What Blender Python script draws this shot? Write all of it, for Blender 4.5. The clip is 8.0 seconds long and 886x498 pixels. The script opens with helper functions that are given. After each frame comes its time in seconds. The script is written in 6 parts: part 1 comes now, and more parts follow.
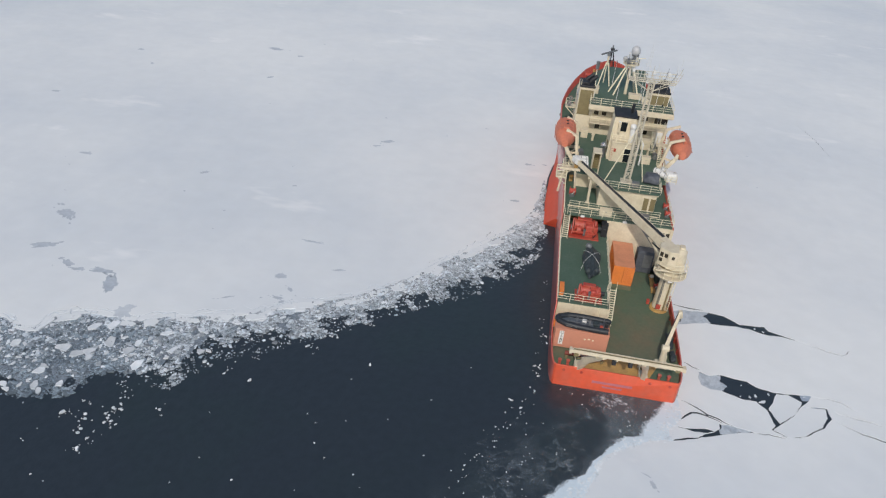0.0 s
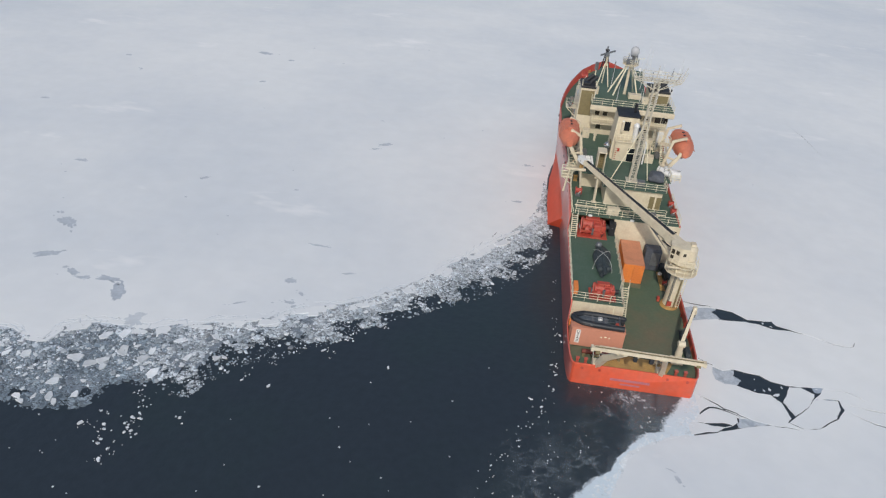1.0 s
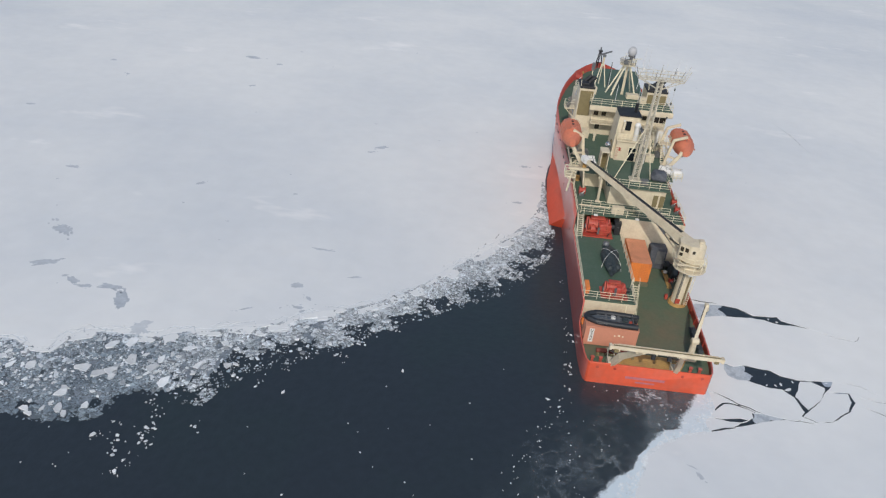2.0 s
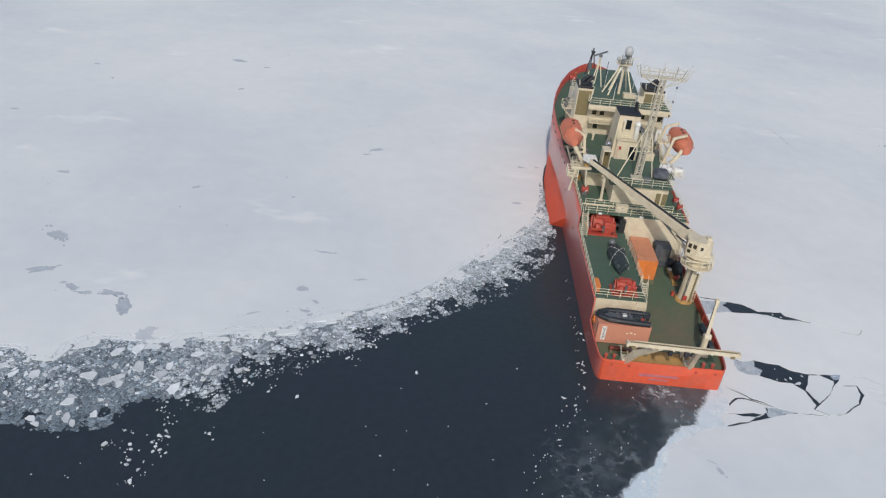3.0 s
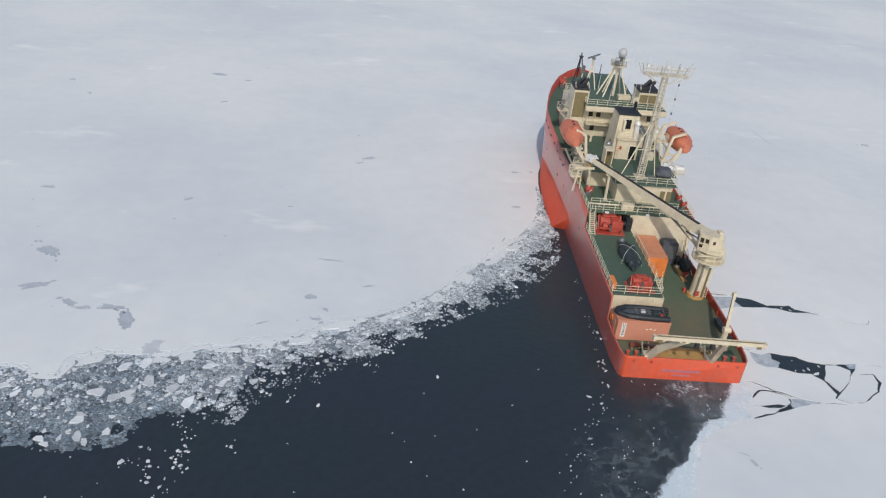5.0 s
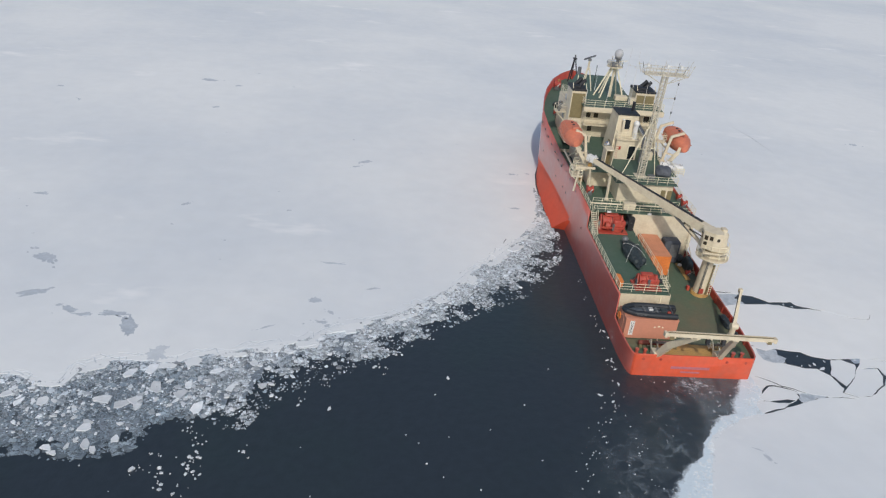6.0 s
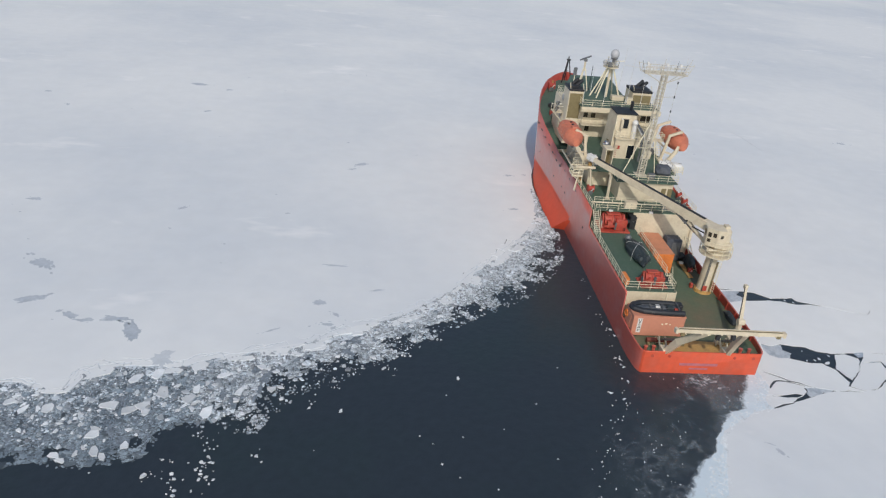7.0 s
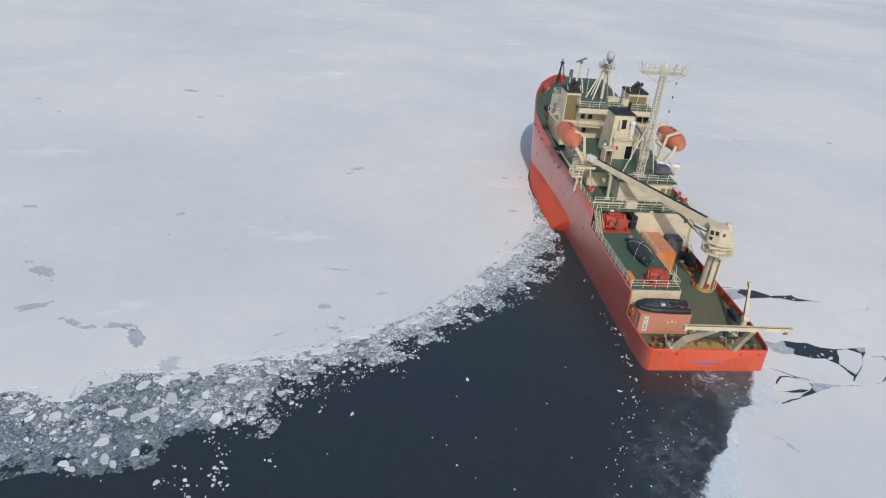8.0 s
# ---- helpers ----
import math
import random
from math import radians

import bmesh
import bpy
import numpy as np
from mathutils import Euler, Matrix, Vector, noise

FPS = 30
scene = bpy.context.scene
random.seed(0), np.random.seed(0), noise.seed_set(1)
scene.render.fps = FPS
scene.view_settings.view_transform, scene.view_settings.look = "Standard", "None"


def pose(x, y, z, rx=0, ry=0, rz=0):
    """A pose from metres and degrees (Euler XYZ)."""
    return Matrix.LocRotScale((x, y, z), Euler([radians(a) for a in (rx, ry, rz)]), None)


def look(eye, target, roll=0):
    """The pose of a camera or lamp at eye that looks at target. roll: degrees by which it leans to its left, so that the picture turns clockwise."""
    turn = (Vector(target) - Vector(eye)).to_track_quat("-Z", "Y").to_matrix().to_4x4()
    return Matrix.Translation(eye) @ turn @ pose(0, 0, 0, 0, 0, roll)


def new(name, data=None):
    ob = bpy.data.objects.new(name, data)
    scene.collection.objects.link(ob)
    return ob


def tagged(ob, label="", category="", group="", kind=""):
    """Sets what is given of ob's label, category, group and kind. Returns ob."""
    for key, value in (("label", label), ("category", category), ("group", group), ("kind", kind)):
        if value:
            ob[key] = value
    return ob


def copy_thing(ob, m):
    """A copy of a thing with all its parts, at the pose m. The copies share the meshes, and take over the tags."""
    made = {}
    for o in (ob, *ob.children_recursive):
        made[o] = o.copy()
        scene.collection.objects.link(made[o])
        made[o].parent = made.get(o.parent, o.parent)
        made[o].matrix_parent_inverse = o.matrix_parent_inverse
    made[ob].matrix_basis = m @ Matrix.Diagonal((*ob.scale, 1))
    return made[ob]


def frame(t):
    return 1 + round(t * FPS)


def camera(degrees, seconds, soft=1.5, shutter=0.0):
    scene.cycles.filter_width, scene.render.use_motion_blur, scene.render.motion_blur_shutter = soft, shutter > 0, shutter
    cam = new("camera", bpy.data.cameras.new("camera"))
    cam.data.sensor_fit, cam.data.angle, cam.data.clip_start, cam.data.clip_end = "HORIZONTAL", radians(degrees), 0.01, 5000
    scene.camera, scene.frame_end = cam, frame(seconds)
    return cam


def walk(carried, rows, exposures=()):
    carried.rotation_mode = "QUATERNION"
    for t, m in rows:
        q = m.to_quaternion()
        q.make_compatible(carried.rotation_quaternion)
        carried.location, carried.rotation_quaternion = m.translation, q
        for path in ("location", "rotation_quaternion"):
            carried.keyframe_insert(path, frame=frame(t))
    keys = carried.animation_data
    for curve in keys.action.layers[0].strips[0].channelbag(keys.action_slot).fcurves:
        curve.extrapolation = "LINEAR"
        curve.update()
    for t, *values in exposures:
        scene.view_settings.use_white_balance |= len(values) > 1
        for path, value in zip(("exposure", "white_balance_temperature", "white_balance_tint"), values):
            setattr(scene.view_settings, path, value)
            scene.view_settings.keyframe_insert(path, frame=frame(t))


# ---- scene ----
cam = camera(63.35, 8.0, soft=1.25)
PATH = [
    (0, pose(-12.71, -60.91, 53.01, 58.135, -4.320, 9.338)),
    (0.5, pose(-14.94, -61.30, 52.76, 58.356, -4.384, 8.199)),
    (1, pose(-17.03, -61.67, 52.43, 58.598, -4.444, 7.156)),
    (1.5, pose(-19.05, -61.82, 52.02, 58.871, -4.517, 6.068)),
    (3, pose(-25.13, -61.79, 50.34, 59.733, -4.956, 2.739)),
    (3.5, pose(-26.79, -61.82, 49.66, 60.139, -4.997, 1.762)),
    (4, pose(-28.06, -61.69, 48.83, 60.597, -4.935, 0.970)),
    (4.5, pose(-29.24, -61.52, 48.05, 61.078, -4.847, 0.212)),
    (6, pose(-33.12, -61.29, 46.31, 62.197, -4.785, -2.188)),
    (6.5, pose(-34.49, -61.18, 45.78, 62.527, -4.781, -3.012)),
    (7, pose(-35.74, -61.05, 45.34, 62.773, -4.784, -3.796)),
    (7.5, pose(-36.91, -61.01, 44.96, 63.055, -4.758, -4.522)),
    (8, pose(-38.02, -61.04, 44.66, 63.381, -4.604, -5.241)),
]
walk(cam, PATH)

# ---- light: clear polar sky, sun right astern of the ship ----
SUN_FROM = Vector((-0.14, -1.16, 1.0)).normalized()
sun = new("sun", bpy.data.lights.new("sun", "SUN"))
sun.data.energy, sun.data.angle, sun.data.color = 2.8, radians(0.6), (1.0, 0.945, 0.855)
sun.matrix_world = look(SUN_FROM * 300, (0, 0, 0))
world = bpy.data.worlds.new("sky")
scene.world = world
world.use_nodes = True
sky = world.node_tree.nodes.new("ShaderNodeTexSky")
sky.sky_type, sky.sun_disc = "NISHITA", False
sky.sun_elevation = math.asin(SUN_FROM.z)
sky.sun_rotation = math.atan2(SUN_FROM.x, SUN_FROM.y)
sky.air_density, sky.dust_density = 1.0, 2.0
world.node_tree.links.new(sky.outputs[0], world.node_tree.nodes["Background"].inputs[0])
world.node_tree.nodes["Background"].inputs[1].default_value = 0.14
scene.view_settings.exposure = -0.47


# ---- materials ----
def rgb(c):
    return (*c, 1.0)


def material(name, base, rough=0.6, metal=0.0, dirt_or_sheen=None, amount=0.5, scale=1.0, grain=8.0, bump=0.1, dist=0.03, spread=0.12, coat=0.0, low=0.45, high=0.7):
    """A painted or plain surface: base colour, a wear or sheen colour in patches of about 1/scale metres, fine grain
    and relief.
    """
    m = bpy.data.materials.new(name)
    m.use_nodes = True
    t, ln = m.node_tree, m.node_tree.links.new
    b = t.nodes["Principled BSDF"]
    b.inputs["Roughness"].default_value, b.inputs["Metallic"].default_value = rough, metal
    b.inputs["Coat Weight"].default_value, b.inputs["Coat Roughness"].default_value, b.inputs["Coat IOR"].default_value = coat, 0.24, 1.5
    co = t.nodes.new("ShaderNodeTexCoord")
    big, fine = t.nodes.new("ShaderNodeTexNoise"), t.nodes.new("ShaderNodeTexNoise")
    big.inputs["Scale"].default_value, big.inputs["Detail"].default_value, big.inputs["Roughness"].default_value = scale, 6.0, 0.62
    fine.inputs["Scale"].default_value, fine.inputs["Detail"].default_value = grain, 4.0
    for n in (big, fine):
        ln(co.outputs["Object"], n.inputs["Vector"])
    ramp = t.nodes.new("ShaderNodeMapRange")
    ramp.inputs[1].default_value, ramp.inputs[2].default_value, ramp.inputs[4].default_value = low, high, amount
    ln(big.outputs[0], ramp.inputs[0])
    mix = t.nodes.new("ShaderNodeMix")
    mix.data_type = "RGBA"
    mix.inputs[6].default_value, mix.inputs[7].default_value = rgb(base), rgb(dirt_or_sheen or [v * 0.6 for v in base])
    ln(ramp.outputs[0], mix.inputs[0])
    val = t.nodes.new("ShaderNodeMapRange")
    val.inputs[1].default_value, val.inputs[2].default_value = 0.3, 0.7
    val.inputs[3].default_value, val.inputs[4].default_value = 1 - spread, 1 + spread
    ln(fine.outputs[0], val.inputs[0])
    hsv = t.nodes.new("ShaderNodeHueSaturation")
    ln(mix.outputs[2], hsv.inputs["Color"])
    ln(val.outputs[0], hsv.inputs["Value"])
    ln(hsv.outputs[0], b.inputs["Base Color"])
    bp = t.nodes.new("ShaderNodeBump")
    bp.inputs["Strength"].default_value, bp.inputs["Distance"].default_value = bump, dist
    ln(fine.outputs[0], bp.inputs["Height"])
    ln(bp.outputs[0], b.inputs["Normal"])
    return m


def vary(m, by, amount):
    """Lets pieces on the material differ in value: by "Random" of Object Info or of the mesh island."""
    t = m.node_tree
    hsv = next(n for n in t.nodes if n.type == "HUE_SAT")
    val = hsv.inputs["Value"].links[0].from_socket
    src = t.nodes.new("ShaderNodeObjectInfo" if by == "object" else "ShaderNodeNewGeometry")
    out = src.outputs["Random" if by == "object" else "Random Per Island"]
    r = t.nodes.new("ShaderNodeMapRange")
    r.inputs[3].default_value, r.inputs[4].default_value = 1 - amount, 1 + amount * 0.4
    t.links.new(out, r.inputs[0])
    mul = t.nodes.new("ShaderNodeMath")
    mul.operation = "MULTIPLY"
    t.links.new(val, mul.inputs[0])
    t.links.new(r.outputs[0], mul.inputs[1])
    t.links.new(mul.outputs[0], hsv.inputs["Value"])
    return m


SNOW = material("snow_ice", (0.805, 0.83, 0.837), 0.75, dirt_or_sheen=(0.665, 0.71, 0.752), amount=0.9, scale=0.014, grain=0.35, bump=0.22, dist=0.25, spread=0.018, low=0.40, high=0.64)


def fresh_streaks(m, colour):
    """Long bright drifts of fresh snow on the old crust."""
    t, ln = m.node_tree, m.node_tree.links.new
    mix = next(n for n in t.nodes if n.type == "MIX")
    hsv = next(n for n in t.nodes if n.type == "HUE_SAT")
    mp = t.nodes.new("ShaderNodeMapping")
    mp.inputs["Scale"].default_value, mp.inputs["Rotation"].default_value = (0.035, 0.075, 0.1), (0, 0, 0.3)
    co = next(n for n in t.nodes if n.type == "TEX_COORD")
    ln(co.outputs["Object"], mp.inputs["Vector"])
    nz = t.nodes.new("ShaderNodeTexNoise")
    nz.inputs["Scale"].default_value, nz.inputs["Detail"].default_value, nz.inputs["Roughness"].default_value = 1.0, 4.5, 0.6
    ln(mp.outputs[0], nz.inputs["Vector"])
    r = t.nodes.new("ShaderNodeMapRange")
    r.inputs[1].default_value, r.inputs[2].default_value, r.inputs[4].default_value = 0.63, 0.76, 0.95
    ln(nz.outputs[0], r.inputs[0])
    mp2 = t.nodes.new("ShaderNodeMapping")
    mp2.inputs["Scale"].default_value, mp2.inputs["Rotation"].default_value = (0.2, 0.3, 0.3), (0, 0, -0.4)
    ln(co.outputs["Object"], mp2.inputs["Vector"])
    fleck = t.nodes.new("ShaderNodeTexNoise")
    fleck.inputs["Scale"].default_value, fleck.inputs["Detail"].default_value, fleck.inputs["Roughness"].default_value = 1.0, 5.0, 0.62
    ln(mp2.outputs[0], fleck.inputs["Vector"])
    r2 = t.nodes.new("ShaderNodeMapRange")
    r2.inputs[1].default_value, r2.inputs[2].default_value, r2.inputs[4].default_value = 0.71, 0.79, 0.9
    ln(fleck.outputs[0], r2.inputs[0])
    both = t.nodes.new("ShaderNodeMath")
    both.operation = "MAXIMUM"
    ln(r.outputs[0], both.inputs[0])
    ln(r2.outputs[0], both.inputs[1])
    top = t.nodes.new("ShaderNodeMix")
    top.data_type = "RGBA"
    top.inputs[7].default_value = rgb(colour)
    ln(mix.outputs[2], top.inputs[6])
    ln(both.outputs[0], top.inputs[0])
    ln(top.outputs[2], hsv.inputs["Color"])
    return m


SNOW = fresh_streaks(SNOW, (0.94, 0.945, 0.945))
FLOE = vary(material("floe_ice", (0.78, 0.815, 0.845), 0.6, dirt_or_sheen=(0.56, 0.62, 0.67), amount=0.7, scale=0.8, grain=3.0, bump=0.5, dist=0.06, spread=0.08), "object", 0.24)
BRASH = vary(material("brash_ice", (0.62, 0.675, 0.725), 0.5, dirt_or_sheen=(0.30, 0.355, 0.405), amount=0.95, scale=0.22, grain=3.0, bump=0.5, dist=0.05, spread=0.12), "island", 0.66)
BRASH_WET = vary(material("drowned_brash_ice", (0.29, 0.355, 0.41), 0.4, dirt_or_sheen=(0.095, 0.135, 0.175), amount=0.9, scale=0.3, grain=3.0, bump=0.5, dist=0.05, spread=0.14), "island", 0.75)
SLUSH_PALE = material("pale_packed_slush", (0.62, 0.675, 0.72), 0.55, dirt_or_sheen=(0.43, 0.49, 0.54), amount=0.9, scale=0.8, grain=3.5, bump=0.8, dist=0.08, spread=0.22)
SLUSH = material("thin_slush_ice", (0.23, 0.27, 0.31), 0.45, dirt_or_sheen=(0.07, 0.09, 0.115), amount=0.95, scale=1.3, grain=6.0, bump=0.7, dist=0.06, spread=0.4)
GREY_ICE = material("grey_refrozen_ice", (0.42, 0.48, 0.56), 0.3, dirt_or_sheen=(0.30, 0.36, 0.44), amount=0.8, scale=0.4, grain=2.0, bump=0.2, spread=0.1)
GREYED = material("thin_wet_snow", (0.60, 0.645, 0.685), 0.55, dirt_or_sheen=(0.52, 0.57, 0.62), amount=0.8, scale=0.6, grain=2.5, bump=0.2, spread=0.06)
PALE_ICE = material("pale_wet_ice", (0.53, 0.58, 0.63), 0.4, dirt_or_sheen=(0.33, 0.39, 0.455), amount=0.95, scale=0.9, grain=4.0, bump=0.4, spread=0.14)
BARE = material("bare_wet_ice", (0.49, 0.54, 0.595), 0.45, dirt_or_sheen=(0.37, 0.42, 0.48), amount=0.8, scale=0.5, grain=2.5, bump=0.2, spread=0.1)
WATER = material("sea_water", (0.029, 0.039, 0.050), 0.28, dirt_or_sheen=(0.028, 0.043, 0.048), amount=1.0, scale=0.05, grain=1.1, bump=0.42, dist=0.12, spread=0.1)
# pink in both colours stands for snow reflected in the glossy side
HULL = material("orange_red_hull_paint", (0.57, 0.115, 0.078), 0.42, dirt_or_sheen=(0.49, 0.16, 0.14), amount=0.9, scale=0.3, grain=1.2, bump=0.06, spread=0.05, coat=1.0)
# hull paint again, its colour raised to orange for the sunlit transom
STERNP = material("sunlit_transom_paint", (0.66, 0.10, 0.046), 0.55, dirt_or_sheen=(0.56, 0.12, 0.075), amount=0.8, scale=0.5, grain=1.6, bump=0.08, spread=0.06)
# hull paint again, brighter orange for the sun on the sloping shoulders
BELT = material("sunlit_ice_belt_paint", (0.73, 0.09, 0.036), 0.6, dirt_or_sheen=(0.64, 0.095, 0.048), amount=0.7, scale=0.4, grain=1.6, bump=0.08, spread=0.05)
DECK = material("green_deck_paint", (0.070, 0.122, 0.088), 0.6, dirt_or_sheen=(0.098, 0.142, 0.11), amount=0.8, scale=0.5, grain=4.0, bump=0.1, spread=0.09)
AFTDECK = material("worn_green_deck", (0.095, 0.14, 0.09), 0.65, dirt_or_sheen=(0.175, 0.14, 0.088), amount=0.9, scale=0.13, grain=3.0, bump=0.1, spread=0.07)
YELLOW = material("worn_yellow_planking", (0.50, 0.30, 0.10), 0.7, dirt_or_sheen=(0.34, 0.20, 0.09), amount=0.8, scale=0.9, grain=6.0, bump=0.2, spread=0.15)
CREAM = material("cream_paint", (0.68, 0.605, 0.455), 0.5, dirt_or_sheen=(0.54, 0.45, 0.32), amount=0.65, scale=0.9, grain=5.0, bump=0.05, spread=0.06)
RAIL = material("cream_rail_paint", (0.80, 0.74, 0.56), 0.5, amount=0.3, scale=2.0)
MAST = material("weathered_mast_paint", (0.58, 0.54, 0.44), 0.55, dirt_or_sheen=(0.40, 0.36, 0.28), amount=0.6, scale=1.5)
# brown dark enough to stand for shade in louvres, doorways and recesses
OLIVE = material("shaded_louvre_panel", (0.22, 0.18, 0.09), 0.7, amount=0.5, scale=2.0)
BLACK = material("black_paint", (0.018, 0.02, 0.024), 0.55, dirt_or_sheen=(0.05, 0.05, 0.055), amount=0.6, scale=1.2)
RUBBER = material("black_rubber", (0.02, 0.025, 0.032), 0.5, dirt_or_sheen=(0.03, 0.035, 0.045), amount=0.6, scale=2.0)
TARP = material("dark_tarpaulin", (0.028, 0.038, 0.044), 0.6, dirt_or_sheen=(0.05, 0.072, 0.076), amount=0.7, scale=1.5, grain=4.0, bump=0.7, dist=0.1)
RED = material("red_machine_paint", (0.42, 0.055, 0.038), 0.5, dirt_or_sheen=(0.46, 0.13, 0.08), amount=0.8, scale=1.5)
BOAT = material("orange_lifeboat_shell", (0.60, 0.19, 0.11), 0.55, dirt_or_sheen=(0.46, 0.16, 0.11), amount=0.6, scale=0.9, grain=4.0, spread=0.07)
CONT = material("orange_container_paint", (0.78, 0.24, 0.055), 0.5, dirt_or_sheen=(0.58, 0.17, 0.06), amount=0.6, scale=0.8)
CONTTOP = material("faded_container_roof", (0.64, 0.27, 0.15), 0.6, dirt_or_sheen=(0.48, 0.20, 0.11), amount=0.7, scale=0.7)
RUST = material("rusty_red_steel", (0.22, 0.045, 0.03), 0.7, dirt_or_sheen=(0.13, 0.05, 0.035), amount=0.8, scale=1.5)
SLATE = material("slate_grey_cover", (0.075, 0.085, 0.105), 0.6, dirt_or_sheen=(0.12, 0.13, 0.15), amount=0.8, scale=1.5, grain=4.0, bump=0.4)
SALMON = material("faded_salmon_van_paint", (0.58, 0.255, 0.17), 0.6, dirt_or_sheen=(0.53, 0.24, 0.165), amount=0.6, scale=0.6, grain=3.0, bump=0.04, spread=0.04)
WHITE = material("white_paint", (0.74, 0.74, 0.72), 0.45, amount=0.3, scale=1.5)
CHROME = material("polished_steel", (0.62, 0.63, 0.64), 0.22, metal=0.9, amount=0.3, scale=2.0)
BOATIN = material("blue_grey_boat_floor", (0.085, 0.105, 0.13), 0.5, dirt_or_sheen=(0.14, 0.16, 0.18), amount=0.8, scale=2.0)
DOME = material("weathered_grey_dome", (0.46, 0.47, 0.49), 0.5, dirt_or_sheen=(0.34, 0.35, 0.37), amount=0.6, scale=1.2)
GREY = material("grey_steel", (0.22, 0.23, 0.24), 0.45, metal=0.6, amount=0.6, scale=2.0)
GLASS = material("dark_window_glass", (0.012, 0.016, 0.02), 0.08, amount=0.3, spread=0.02, bump=0.0)
PANE = material("brown_tinted_glass", (0.055, 0.046, 0.034), 0.12, dirt_or_sheen=(0.03, 0.028, 0.024), amount=0.5, scale=2.0, spread=0.02, bump=0.0)
LETTER = material("dark_lettering", (0.02, 0.02, 0.025), 0.6, amount=0.2)
BLUEL = material("faded_blue_lettering", (0.47, 0.17, 0.21), 0.6, amount=0.4, scale=2.0)
FOAMM = material("wash_foam", (0.74, 0.79, 0.82), 0.6, dirt_or_sheen=(0.40, 0.48, 0.54), amount=0.8, scale=0.7, grain=4.0, bump=0.6, dist=0.05, spread=0.1)


# ---- building helpers ----
def part(name, bm, mat, parent=None, label="", smooth=0.0):
    """Links a bmesh as one mesh object, under a thing or part if given. smooth: degrees under which edges are shaded smooth."""
    me = bpy.data.meshes.new(name)
    bmesh.ops.recalc_face_normals(bm, faces=bm.faces)
    bm.to_mesh(me)
    bm.free()
    me.materials.append(mat)
    if smooth:
        me.polygons.foreach_set("use_smooth", [True] * len(me.polygons))
        me.set_sharp_from_angle(angle=radians(smooth))
    ob = new(name, me)
    ob.parent = parent
    if label:
        tagged(ob, label)
    return ob


def thing(name, label, category, at=(0, 0, 0), group="", kind="", turn=0.0):
    ob = new(name)
    ob.matrix_basis = pose(*at, 0, 0, turn)
    ob.empty_display_size = 0.2
    return tagged(ob, label, category, group, kind)


def box(x0, x1, y0, y1, z0, z1, bev=0.0, bm=None):
    own = bmesh.new()
    bmesh.ops.create_cube(own, size=1.0, matrix=Matrix.Translation(((x0 + x1) / 2, (y0 + y1) / 2, (z0 + z1) / 2)) @ Matrix.Diagonal((x1 - x0, y1 - y0, z1 - z0, 1)))
    if bev:
        bmesh.ops.bevel(own, geom=own.edges[:], offset=bev, segments=2, affect="EDGES", profile=0.5)
    return join(bm, own)


def join(bm, own):
    if bm is None:
        return own
    me = bpy.data.meshes.new("tmp")
    own.to_mesh(me)
    own.free()
    bm.from_mesh(me)
    bpy.data.meshes.remove(me)
    return bm


def tube(p, q, r, n=8, r2=None, bm=None):
    p, q = Vector(p), Vector(q)
    own = bmesh.new()
    m = Matrix.Translation((p + q) / 2) @ (q - p).to_track_quat("Z", "Y").to_matrix().to_4x4()
    bmesh.ops.create_cone(own, cap_ends=True, segments=n, radius1=r, radius2=r if r2 is None else r2, depth=(q - p).length, matrix=m)
    return join(bm, own)


def beam(p, q, w, h, bm=None, w2=None, h2=None, bev=0.0):
    """A box girder from p to q, w wide and h deep, tapering to w2 by h2."""
    p, q = Vector(p), Vector(q)
    own = bmesh.new()
    d = (q - p).normalized()
    side = d.cross(Vector((0, 0, 1)))
    side = side.normalized() if side.length > 1e-3 else Vector((1, 0, 0))
    up = side.cross(d)
    vs = []
    for e, ww, hh in ((p, w, h), (q, w2 or w, h2 or h)):
        vs.append([own.verts.new(e + side * a * ww / 2 + up * b * hh / 2) for a, b in ((-1, -1), (1, -1), (1, 1), (-1, 1))])
    own.faces.new(vs[0][::-1])
    own.faces.new(vs[1])
    for i in range(4):
        own.faces.new((vs[0][i], vs[0][(i + 1) % 4], vs[1][(i + 1) % 4], vs[1][i]))
    if bev:
        bmesh.ops.bevel(own, geom=own.edges[:], offset=bev, segments=2, affect="EDGES", profile=0.5)
    return join(bm, own)


def ball(c, r, bm=None, squash=1.0, n=14):
    own = bmesh.new()
    bmesh.ops.create_uvsphere(own, u_segments=n, v_segments=n // 2 + 2, radius=r, matrix=Matrix.Translation(c) @ Matrix.Diagonal((1, 1, squash, 1)))
    return join(bm, own)


def prism(pts, z0, z1, bm=None, bev=0.0):
    """An upright prism on a plan outline."""
    own = bmesh.new()
    lo, hi = [own.verts.new((x, y, z0)) for x, y in pts], [own.verts.new((x, y, z1)) for x, y in pts]
    own.faces.new(lo[::-1])
    own.faces.new(hi)
    for i in range(len(pts)):
        j = (i + 1) % len(pts)
        own.faces.new((lo[i], lo[j], hi[j], hi[i]))
    if bev:
        bmesh.ops.bevel(own, geom=own.edges[:], offset=bev, segments=2, affect="EDGES", profile=0.5)
    return join(bm, own)


